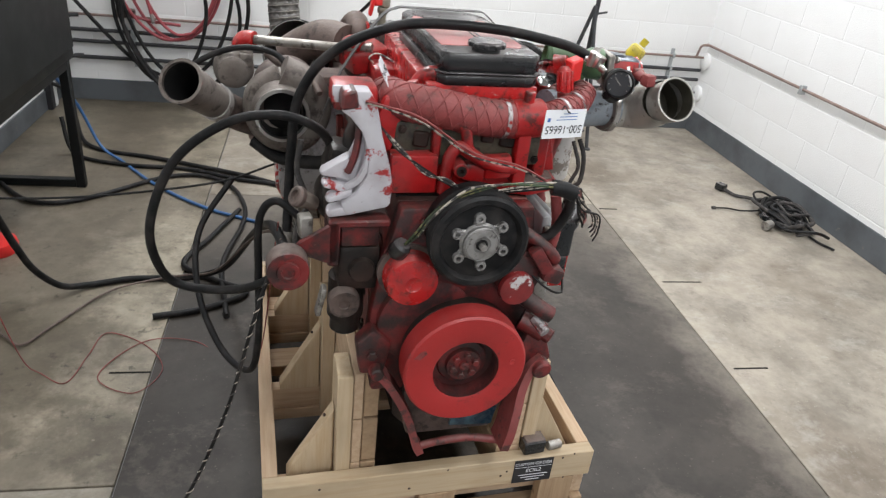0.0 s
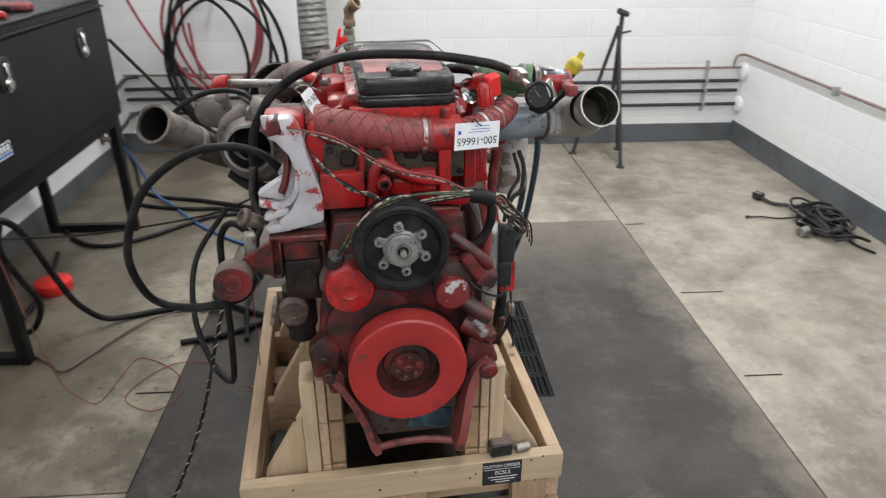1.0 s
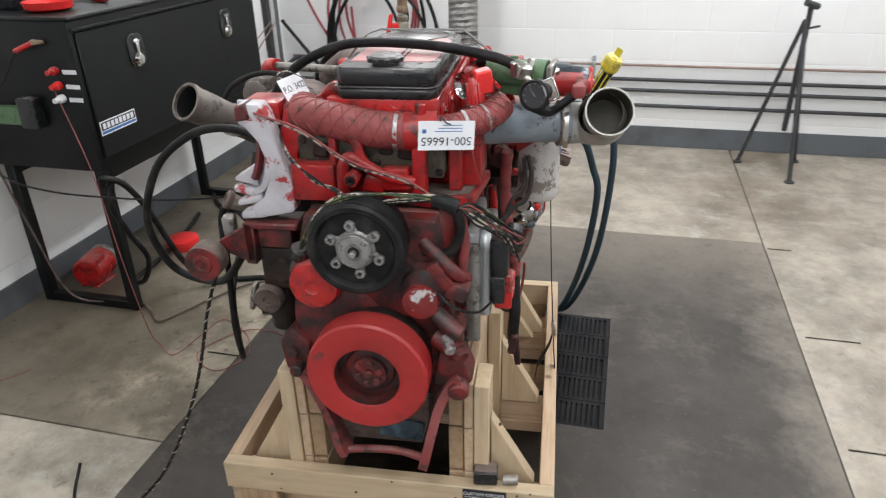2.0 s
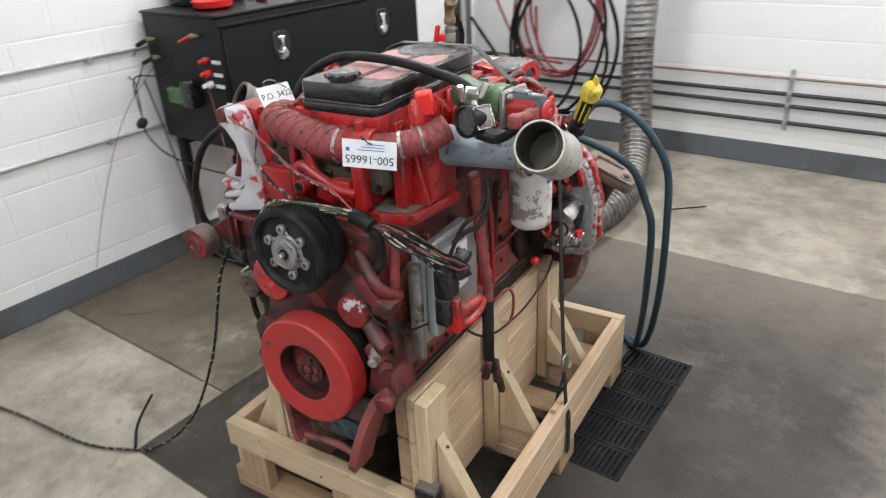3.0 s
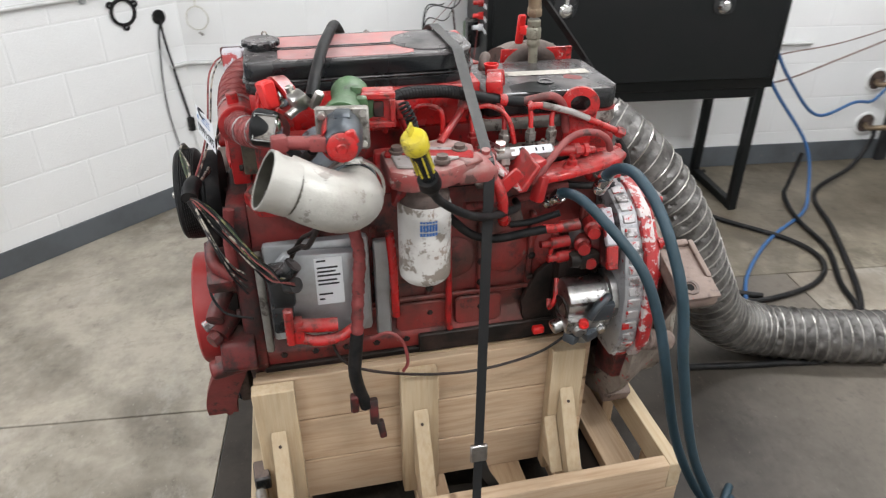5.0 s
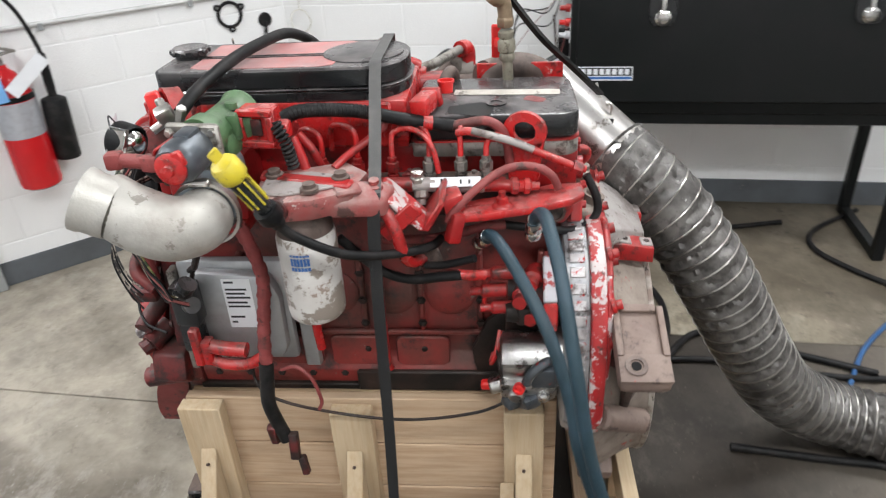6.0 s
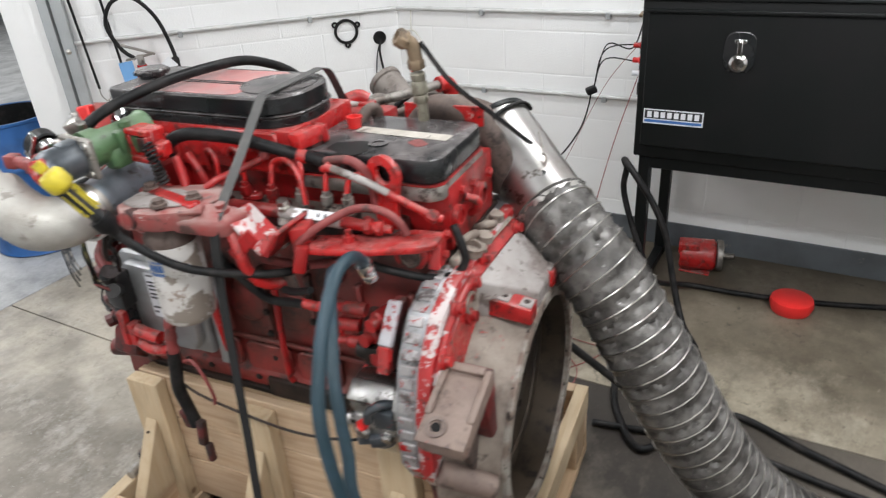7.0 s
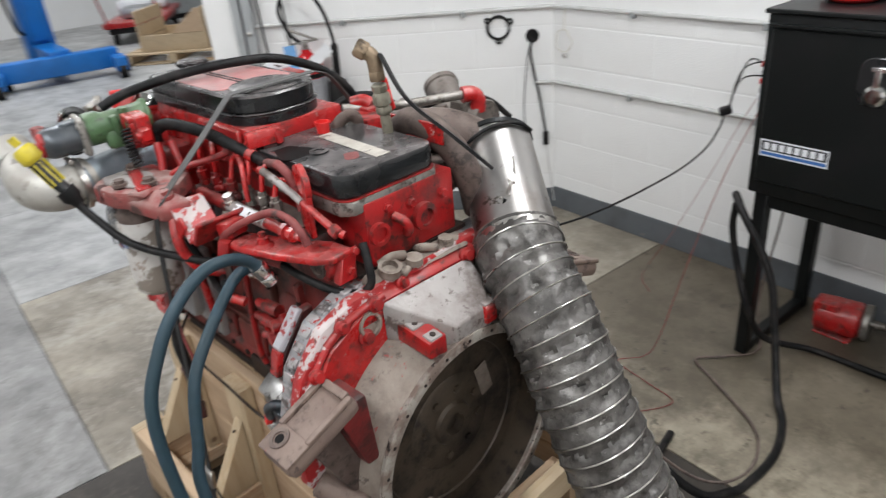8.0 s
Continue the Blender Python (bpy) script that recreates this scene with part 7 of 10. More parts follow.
for s in (1, -1):
    mm = pose(s * 0.378, 1.088, 0.824, 0, s * 21, 0)
    own = box((-0.085, -0.048, -0.034), (0.085, 0.048, 0.004), 0.014, None, mm)
    ear = ep("mount_ear", own, HOUSING, "dusty brown cast mounting ear", bell)
    for lo, hi in (((-0.080, -0.048, 0.001), (0.03, -0.034, 0.013)), ((-0.080, 0.034, 0.001), (0.03, 0.048, 0.013)), ((-0.084 if s > 0 else 0.066, -0.034, 0.001), (-0.066 if s > 0 else 0.084, 0.034, 0.013)), ((0.024, -0.047, 0.001), (0.082, 0.047, 0.009)) if s > 0 else ((-0.082, -0.047, 0.001), (-0.024, 0.047, 0.009))):
        ep("ear_rim", box(lo, hi, 0.005, None, mm), HOUSING, "", ear)
    ep("ear_hole", lathe(mm @ Vector((s * 0.050, -0.016, 0.008)), mm.to_3x3() @ Vector((0, 0, 1)), [(0.021, 0), (0.020, 0.004), (0.013, 0.004), (0.011, -0.006), (0, -0.006)], 20), CAST_BROWN, "", ear)
    ep("hole_core", lathe(mm @ Vector((s * 0.050, -0.016, 0.0085)), mm.to_3x3() @ Vector((0, 0, 1)), [(0.0095, 0), (0.0095, 0.001), (0, 0.001)], 14), PIT, "", ear)
    ep("ear_web", prism([(s * 0.29, 0.845), (s * 0.335, 0.835), (s * 0.40, 0.79), (s * 0.31, 0.60), (s * 0.27, 0.62)], "y", 1.075, 1.093, 0.005), CAST_BROWN, "", bell)
    ep("ear_root", prism([(s * 0.27, 0.84), (s * 0.325, 0.84), (s * 0.33, 0.80), (s * 0.29, 0.68), (s * 0.26, 0.68)], "y", 1.03, 1.125, 0.006), RED_DIRTY, "", bell)
ep("mount_pad", cyl((0.352, 1.028, 0.620), (0.300, 1.128, 0.560), 0.027, 0.027, 20, 0.005), HOUSING, "rounded dusty pad below the ear", bell)
bm = obox((0.17, 1.05, 0.36), (0.16, 0.08, 0.05), 0, 25, 0, 0.01)
ep("lower_lip", bm, HOUSING, "", bell)
bm = prism([(0.20, 0.565), (0.33, 0.60), (0.30, 0.46), (0.20, 0.42)], "y", 0.985, 1.02, 0.008)
ep("lower_cover", bm, RED_DIRTY)
# rear face of the head
bm = lathe((0.09, 0.985, 1.055), (0, 1, 0), [(0.024, 0), (0.024, 0.012), (0.016, 0.013), (0.016, 0.006), (0, 0.006)], 18)
lathe((-0.03, 0.985, 1.05), (0, 1, 0), [(0.03, 0), (0.03, 0.014), (0.018, 0.016), (0.018, 0.008), (0, 0.008)], 18, bm)
tube([(0.02, 0.99, 1.03), (0.03, 1.01, 1.05), (0.04, 1.01, 1.07), (0.05, 0.99, 1.08)], 0.010, 10, 8, bm)
bolt((0.0, 0.985, 1.09), (0, 1, 0), 0.01, 0.01, bm)
bolt((-0.09, 0.985, 1.08), (0, 1, 0), 0.01, 0.01, bm)
bolt((0.06, 0.985, 1.10), (0, 1, 0), 0.008, 0.008, bm)
each("rear_plug", bm, RED, head)

# exhaust side: manifold, turbocharger, coolant lines
bm = tube([(-0.17, 0.24, 1.06), (-0.19, 0.40, 1.065), (-0.19, 0.60, 1.07), (-0.18, 0.80, 1.08), (-0.17, 0.93, 1.08)], 0.034, 16)
for k in range(6):
    tube([(-0.12, 0.22 + k * 0.14, 1.06), (-0.155, 0.22 + k * 0.14, 1.062), (-0.185, 0.24 + k * 0.135, 1.065)], 0.026, 12, 6, bm)
ep("exhaust_manifold", bm, CAST_BROWN, "rusty exhaust manifold")
tc = Vector((-0.37, 0.53, 1.035))
bm = tube([tc + Vector((0.0, 0.06, 0.085)), tc + Vector((0.07, 0.06, 0.05)), tc + Vector((0.085, 0.06, -0.02)), tc + Vector((0.05, 0.06, -0.08)), tc + Vector((-0.015, 0.06, -0.080)), tc + Vector((-0.058, 0.06, -0.030)), tc + Vector((-0.055, 0.06, 0.04)), tc + Vector((0.0, 0.06, 0.082))], 0.043, 16, 8, None, True, lambda s: 1.1 - 0.45 * s)
lathe(tc + Vector((0, 0.10, 0)), (0, -1, 0), [(0.09, 0), (0.085, 0.05), (0.07, 0.08), (0.066, 0.10), (0.066, 0.112), (0.058, 0.112), (0.054, 0.06), (0, 0.06)], 32, bm)
turbo = ep("turbocharger", bm, TURBO_GREY, "dusty cast turbocharger")
ep("inlet_ring", lathe(tc + Vector((0, -0.012, 0)), (0, -1, 0), [(0.067, 0), (0.067, 0.012), (0.059, 0.012), (0.057, 0)], 32, None, True), STEEL, "bright machined inlet ring", turbo)
# inlet throat painted near-black in place of its shade
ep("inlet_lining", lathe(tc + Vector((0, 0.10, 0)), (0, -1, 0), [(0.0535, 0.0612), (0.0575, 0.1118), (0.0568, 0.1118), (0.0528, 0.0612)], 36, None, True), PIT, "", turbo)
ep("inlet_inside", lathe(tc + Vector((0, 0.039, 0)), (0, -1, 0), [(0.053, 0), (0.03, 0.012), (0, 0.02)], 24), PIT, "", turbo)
bm = lathe(tc + Vector((0.02, 0.10, 0.0)), (0, 1, 0), [(0.06, 0), (0.06, 0.05), (0.085, 0.06), (0.09, 0.13), (0.06, 0.17), (0, 0.17)], 28)
obox((-0.26, 0.66, 1.07), (0.14, 0.10, 0.08), 0, 0, 0, 0.012, bm)
ep("turbine_housing", bm, CAST_BROWN, "", turbo)
bm = lathe((-0.485, 0.76, 1.095), (0, -1, 0), [(0.048, 0), (0.052, 0.006), (0.052, 0.05), (0.044, 0.058), (0.040, 0.09), (0.030, 0.096), (0, 0.096)], 24)
box((-0.47, 0.67, 1.105), (-0.435, 0.73, 1.145), 0.006, bm)
bolt((-0.515, 0.702, 1.125), (0, -1, 0), 0.006, 0.006, bm)
ep("actuator", bm, TURBO_GREY, "dusty grey turbo actuator", turbo)
ca, cb = Vector((-0.52, 0.626, 1.022)), Vector((-0.60, 0.466, 1.128))
da = (cb - ca).normalized()
duct = ep("charge_outlet_duct", tube([ca + da * 0.01, ca - da * 0.02, (-0.475, 0.665, 0.985), (-0.42, 0.67, 0.965), (-0.37, 0.64, 0.96)], 0.043, 24, 10), CAST_BROWN, "rusty charge air outlet pipe")
ep("duct_mouth", lathe(ca, da, [(0.042, 0), (0.043, 0.06), (0.047, 0.12), (0.049, 0.15), (0.049, 0.186), (0.053, 0.190), (0.053, 0.204), (0.0455, 0.204), (0.044, 0.15), (0.038, 0.02)], 36, None, True), TURBO_GREY, "open dusty pipe end", duct)
# black disc and lining stand in for shade down the duct
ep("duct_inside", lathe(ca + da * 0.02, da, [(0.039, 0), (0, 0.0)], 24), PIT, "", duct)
ep("duct_lining", lathe(ca + da * 0.02, da, [(0.0385, 0), (0.0435, 0.13), (0.0448, 0.176), (0.0440, 0.176), (0.0430, 0.13), (0.038, 0)], 36, None, True), PIT, "pipe lining coloured near-black for the shade inside", duct)
ep("duct_clamp", band(ca + da * 0.030, da, 0.0432, 0.022, 0.0035), PALE_CAST, "pale clamp band", duct)
bm = tube([(-0.466, 0.744, 1.12), (-0.468, 0.744, 1.15), (-0.455, 0.738, 1.168), (-0.43, 0.725, 1.17)], 0.021, 14)
ep("red_elbow", bm, RED_BRIGHT, "red rubber elbow")
ep("coolant_tube", tube([(-0.43, 0.725, 1.17), (-0.36, 0.70, 1.172), (-0.28, 0.67, 1.175), (-0.20, 0.63, 1.18), (-0.14, 0.60, 1.19)], 0.012, 12), ALUM, "bare metal coolant tube")
bm = tube([(-0.40, 0.70, 1.14), (-0.36, 0.66, 1.12), (-0.31, 0.62, 1.11), (-0.27, 0.56, 1.08)], 0.010, 10)
tube([(-0.33, 0.62, 1.14), (-0.30, 0.58, 1.12), (-0.28, 0.52, 1.09)], 0.008, 10, 8, bm)
each("oil_line", bm, CAST_BROWN, engine)
bm = tube([(-0.20, 0.64, 1.19), (-0.19, 0.62, 1.20), (-0.17, 0.60, 1.195)], 0.017, 12)
box((-0.21, 0.62, 1.15), (-0.17, 0.66, 1.19), 0.006, bm)
ep("red_union", bm, RED_BRIGHT)
bm = tube([(-0.13, 0.79, 1.13), (-0.14, 0.83, 1.19), (-0.145, 0.895, 1.195), (-0.16, 0.955, 1.15), (-0.18, 0.985, 1.07), (-0.20, 0.98, 1.0)], 0.032, 18)
ep("exhaust_elbow", bm, CAST_BROWN, "dusty cast exhaust elbow")
bm = tube([(-0.18, 0.80, 1.15), (-0.23, 0.86, 1.15), (-0.28, 0.91, 1.12), (-0.33, 0.94, 1.08)], 0.055, 20)
ep("outlet_pipe", bm, CAST_BROWN)
bm = obox((-0.15, 0.66, 1.155), (0.11, 0.13, 0.06), 0, -8, 10, 0.012)
obox((-0.12, 0.55, 1.14), (0.06, 0.10, 0.05), 0, 0, 0, 0.012, bm)
ep("egr_cooler", bm, RED, "dusty red cooler housing")
ep("brown_tube", tube([(-0.085, 0.72, 1.16), (-0.085, 0.73, 1.195), (-0.07, 0.725, 1.212), (-0.045, 0.715, 1.20), (-0.03, 0.71, 1.17)], 0.014, 12), CAST_BROWN)
ep("red_fin", box((-0.125, 0.78, 1.17), (-0.119, 0.97, 1.215), 0.002), RED_BRIGHT)
bm = tube([(-0.215, 0.30, 1.10), (-0.235, 0.27, 1.06), (-0.23, 0.24, 1.0)], 0.018, 12)
obox((-0.24, 0.28, 1.0), (0.10, 0.10, 0.10), 0, 10, 0, 0.015, bm)
obox((-0.23, 0.38, 0.90), (0.10, 0.16, 0.14), 0, 0, 0, 0.015, bm)
lathe((-0.24, 0.50, 0.85), (0, -1, 0), [(0.05, 0), (0.055, 0.02), (0.055, 0.10), (0.04, 0.12), (0, 0.12)], 20, bm)
each("side_casting", bm, GRIME, engine)

# cast webs at the foot of the pale bracket
ep("bracket_web", prism([(-0.236, 1.145), (-0.250, 1.105), (-0.268, 1.062), (-0.282, 1.030), (-0.284, 0.985), (-0.262, 0.958), (-0.20, 0.975), (-0.205, 1.10)], "y", 0.128, 0.143, 0.005), WORN_WHITE, "", pale_bracket)
for tip, root, w0, w1 in (((-0.312, 0.126, 1.046), (-0.258, 0.124, 1.062), 0.005, 0.030), ((-0.310, 0.108, 1.030), (-0.258, 0.120, 1.014), 0.008, 0.012), ((-0.302, 0.100, 0.998), (-0.250, 0.120, 1.008), 0.008, 0.012), ((-0.300, 0.105, 0.966), (-0.245, 0.110, 0.974), 0.010, 0.014)):
    q = []
    for c, w in ((tip, w0), (root, w1)):
        for dy in (-0.008, 0.028):
            for dz in (-w, w * 0.7):
                q.append(Vector(c) + Vector((0, dy, dz)))
    q.append(Vector(tip) + Vector((-0.006, 0.008, -0.002)))
    ep("bracket_lobe", hull(q, 0.004), WORN_WHITE, "", pale_bracket)
ep("bracket_rib", ribbon([(-0.240, 0.122, 1.150), (-0.243, 0.118, 1.115), (-0.250, 0.114, 1.080), (-0.262, 0.112, 1.050)], (1, -0.5, 0.2), 0.011, 0.014), RED_DIRTY, "rib with red primer showing", pale_bracket)
ep("bracket_rib", ribbon([(-0.224, 0.112, 1.150), (-0.222, 0.108, 1.105), (-0.228, 0.106, 1.065), (-0.242, 0.108, 1.035), (-0.268, 0.112, 1.018)], (0.3, -1, 0.1), 0.010, 0.012), WORN_WHITE, "", pale_bracket)

# ---- exhaust extraction hose ----
hose = thing("exhaust_hose", "sooty grey flexible exhaust hose with spiral wire lying on the floor", "exhaust hose", (-0.1, 2.1, 0.0), EM)
M0, M1 = Vector((-0.322, 0.928, 1.099)), Vector((-0.188, 1.107, 0.961))
ax = (M1 - M0).normalized()
part("metal_tube", pipe_mouth(M0 - ax * 0.01, M1 + ax * 0.03, 0.089, 0.002, 36), GALV, hose, "bare steel tube end")
part("rim", band(M0 - ax * 0.004, ax, 0.0892, 0.012, 0.003, 36), BLACK_METAL, hose)
HOSE = [M1 - ax * 0.01, M1 + ax * 0.06, (-0.125, 1.25, 0.83), (-0.10, 1.37, 0.655), (-0.115, 1.50, 0.43), (-0.17, 1.64, 0.23), (-0.20, 1.83, 0.115),
        (-0.12, 2.1, 0.098), (-0.04, 2.5, 0.098), (-0.06, 2.85, 0.105), (-0.12, 3.13, 0.22), (-0.19, 3.32, 0.5), (-0.225, 3.41, 0.86), (-0.22, 3.45, 1.5), (-0.2, 3.46, 2.3), (-0.2, 3.46, 2.98)]
line = spline(HOSE, 24)
TURNS = 138


def sleeve(s0, s1):
    """Cloth skin that sags between the turns of the wire and puckers along them."""
    bm = bmesh.new()
    lens = [0.0]
    for a, b in zip(line, line[1:]):
        lens.append(lens[-1] + (b - a).length)
    fr = frames_along(line)
    n, seg, k, rings = int((s1 - s0) * TURNS * 6), 64, 0, []
    for i in range(n + 1):
        s = s0 + (s1 - s0) * i / n
        d = lens[-1] * s
        k = max(j for j in range(len(lens) - 1) if lens[j] <= d + 1e-9)
        f = (d - lens[k]) / max(1e-9, lens[k + 1] - lens[k])
        p, u, w = fr[k][0].lerp(fr[k + 1][0], f), fr[k][2].lerp(fr[k + 1][2], f).normalized(), fr[k][3].lerp(fr[k + 1][3], f).normalized()
        ring = []
        for j in range(seg):
            a = 2 * math.pi * j / seg
            wind = math.cos(2 * math.pi * TURNS * s - a)
            fold = 1 - 2.2 * abs(noise.noise(Vector((5 * math.cos(a + 11 * d), 5 * math.sin(a + 11 * d), d * 17))))
            crease = 1 - 2.2 * abs(noise.noise(Vector((8 * math.cos(a - 14 * d), 8 * math.sin(a - 14 * d), 7 + d * 26))))
            r = 0.0935 + 0.0030 * wind + (0.0092 * fold + 0.0062 * crease - 0.0075) * (1 - wind) * 0.5
            ring.append(bm.verts.new(p + (u * math.cos(a) + w * math.sin(a)) * r))
        rings.append(ring)
    for a, b in zip(rings, rings[1:]):
        for j in range(seg):
            bm.faces.new((a[j], a[(j + 1) % seg], b[(j + 1) % seg], b[j]))
    return bm


# lower run has soot and painted shade, upper run a lit tone
part("sleeve", sleeve(0.0, 0.60), FABRIC, hose, "fabric sleeve darkened for soot and for the dimmer lower run")
part("sleeve", sleeve(0.60, 1.0), FABRIC_PALE, hose, "pale silver fabric sleeve, coloured lighter for its brighter light")
part("spiral_wire", coil(HOSE, 0.0978, 0.0019, TURNS, 0, 5, 22, 24), WIRE_STEEL, hose)
part("clamp_band", band(M1 + ax * 0.004, ax, 0.090, 0.018, 0.004, 36), STEEL, hose)
part("hook", tube([(-0.235, 1.06, 1.13), (-0.228, 1.07, 1.10), (-0.216, 1.083, 1.072), (-0.205, 1.085, 1.088)], 0.003, 6), STEEL, hose)
part("strap", ribbon([(-0.21, 1.08, 1.075), (-0.165, 1.055, 1.04), (-0.125, 1.055, 0.99), (-0.115, 1.075, 0.93)], ax, 0.026, 0.003), WEB_BLACK, hose)

ru = ax.cross(Vector((0, 0, 1))).normalized()
rv = ru.cross(ax).normalized()
loop = [M0 + ax * (0.004 + 0.10 * (k / 12.0) ** 1.5) + (ru * math.cos(2.6 - 0.36 * k) + rv * math.sin(2.6 - 0.36 * k)) * 0.0955 for k in range(13)]
part("cord", tube(loop, 0.0045, 8, 6), RUBBER, hose, "black rubber cord round the tube end")

# ---- steel tool chest on legs beside the west wall ----
TX0, TX1, TY0, TY1, TZ0, TZ1 = -2.0, -1.455, 0.975, 2.36, 0.66, 1.24
chest = thing("tool_chest", "black steel tool chest on a square tube stand", "tool chest", ((TX0 + TX1) / 2, (TY0 + TY1) / 2, 0.0))
part("body", box((TX0, TY0, TZ0), (TX1 - 0.012, TY1, TZ1), 0.008), BLACK_METAL, chest)
lid = part("door", box((TX1 - 0.011, TY0 + 0.025, TZ0 + 0.05), (TX1, TY1 - 0.025, TZ1 - 0.045), 0.004), BLACK_METAL, chest)
part("lip", box((TX0 - 0.004, TY0 - 0.006, TZ1 - 0.002), (TX1 + 0.004, TY1 + 0.006, TZ1 + 0.012), 0.004), BLACK_METAL, chest)
part("drip_edge", box((TX1 - 0.012, TY0 + 0.01, TZ1 - 0.04), (TX1 + 0.006, TY1 - 0.01, TZ1 - 0.03), 0.002), BLACK_METAL, chest)
for y in (1.314, 2.031):
    cx, z = TX1, 1.075
    pts = [(y + 0.052 * math.copysign(abs(math.cos(a)) ** 0.6, math.cos(a)), z + 0.068 * math.copysign(abs(math.sin(a)) ** 0.6, math.sin(a))) for a in [2 * math.pi * k / 24 for k in range(24)]]
    h = part("latch", prism(pts, "x", cx, cx + 0.006, 0.002), BLACK_PLASTIC, lid, "black oval latch dish")
    bm = box((cx + 0.007, y - 0.009, z - 0.03), (cx + 0.016, y + 0.009, z + 0.04), 0.003)
    lathe((cx + 0.006, y, z - 0.035), (1, 0, 0), [(0.028, 0), (0.03, 0.005), (0.02, 0.014), (0.0, 0.015)], 20, bm)
    box((cx + 0.007, y - 0.02, z + 0.03), (cx + 0.014, y + 0.02, z + 0.045), 0.003, bm)
    part("handle", bm, CHROME, h, "chrome T handle")
# maker's plate: plain bars in its colours
sy0, sy1 = 1.008, 1.222
part("maker_plate", prism([(sy0, 0.80), (sy1, 0.80), (sy1, 0.855), (sy0, 0.855)], "x", TX1, TX1 + 0.0015, 0), PAPER, lid, "white and blue maker plate")
bm = prism([(sy0 + 0.004, 0.819), (sy1 - 0.004, 0.819), (sy1 - 0.004, 0.851), (sy0 + 0.004, 0.851)], "x", TX1 + 0.0015, TX1 + 0.002, 0)
part("maker_plate_ground", bm, INK, lid)
bm = None
for k in range(8):
    y = sy0 + 0.014 + k * 0.0242
    bm = box((TX1 + 0.002, y, 0.824), (TX1 + 0.0026, y + 0.0165, 0.846), 0, bm)
part("maker_plate_bars", bm, PAPER, lid)
part("maker_plate_stripe", box((TX1 + 0.0015, sy0 + 0.004, 0.805), (TX1 + 0.0022, sy1 - 0.004, 0.815), 0), INK_BLUE, lid)
for y in (TY0 + 0.02, TY1 - 0.065):
    for x in (TX1 - 0.075, TX0 + 0.03):
        part("leg", box((x, y, 0.0), (x + 0.045, y + 0.045, TZ0), 0.004), BLACK_METAL, chest)
    part("foot_rail", box((TX0 + 0.075, y + 0.002, 0.002), (TX1 - 0.075, y + 0.043, 0.043), 0.003), BLACK_METAL, chest)
part("top_rail", box((TX1 - 0.07, TY0 + 0.065, TZ0 - 0.05), (TX1 - 0.03, TY1 - 0.065, TZ0 - 0.001), 0.003), BLACK_METAL, chest)
part("top_rail", box((TX0 + 0.03, TY0 + 0.065, TZ0 - 0.05), (TX0 + 0.07, TY1 - 0.065, TZ0 - 0.001), 0.003), BLACK_METAL, chest)

# ---- hung on and laid over the engine ----
def on_engine(name, bm, material, label, category, base, group=""):
    return solo(name, bm, material, label, category, base, EM, group)


# stock tag, hung upside down
TG = thing("stock_tag", "white paper stock tag hung upside down on the coolant pipe", "tag", (0.178, 0.084, 1.14), EM)
tm = pose(0.1775, 0.080, 1.1715, 88, 0, 20) @ Matrix.Rotation(radians(-4), 4, "Z")
part("card", box((-0.058, -0.030, -0.0006), (0.058, 0.030, 0), 0, None, tm), PAPER, TG)
letters("500-16665", 0.0245, tm @ Matrix.Translation((0, -0.011, 0.0004)) @ Matrix.Rotation(math.pi, 4, "Z"), INK, "number", TG)
bm = None
for k, (w, dx) in enumerate(((0.058, 0.012), (0.05, 0.016), (0.04, 0.02))):
    bm = box((dx - w / 2 - 0.008, 0.008 + 0.0062 * k, 0.0002), (dx + w / 2 - 0.008, 0.0095 + 0.0062 * k, 0.0005), 0, bm, tm)
box((-0.05, 0.005, 0.0002), (-0.042, 0.013, 0.0005), 0, bm, tm)
part("print_lines", bm, INK_BLUE, TG, "small blurred print")
part("tie", tube([(0.165, 0.08, 1.198), (0.168, 0.072, 1.212), (0.178, 0.075, 1.20), (0.186, 0.08, 1.195)], 0.0016, 6), INK, TG)
PO = thing("order_tag", "white paper order tag wired to the front hose", "tag", (-0.175, 0.20, 1.205), EM)
pm = pose(-0.182, 0.203, 1.236, 62, 0, 78)
part("card", box((-0.045, -0.024, -0.0005), (0.045, 0.024, 0), 0, None, pm), PAPER, PO)
letters("P.O. 3422", 0.021, pm @ Matrix.Translation((0.002, -0.002, 0.0003)), INK, "words", PO)
part("tie", tube([(-0.205, 0.205, 1.25), (-0.215, 0.20, 1.262), (-0.195, 0.21, 1.268), (-0.16, 0.22, 1.25)], 0.0018, 6), WIRE_TAN, PO)

# ratchet strap over the engine and round the crate side
ST = thing("ratchet_strap", "grey webbing strap drawn over the engine down to the crate", "strap", (0.445, 0.59, 0.08), EM)
part("webbing", ribbon([(-0.28, 0.56, 1.0), (-0.22, 0.57, 1.14), (-0.13, 0.59, 1.265), (-0.085, 0.597, 1.293), (-0.05, 0.598, 1.2955), (0.04, 0.60, 1.2955), (0.12, 0.601, 1.2955), (0.142, 0.602, 1.2945), (0.154, 0.603, 1.288), (0.175, 0.604, 1.271), (0.25, 0.61, 1.209), (0.347, 0.617, 1.132), (0.362, 0.616, 1.115)], (0, 1, 0), 0.022, 0.0022, 6), WEBBING, ST)
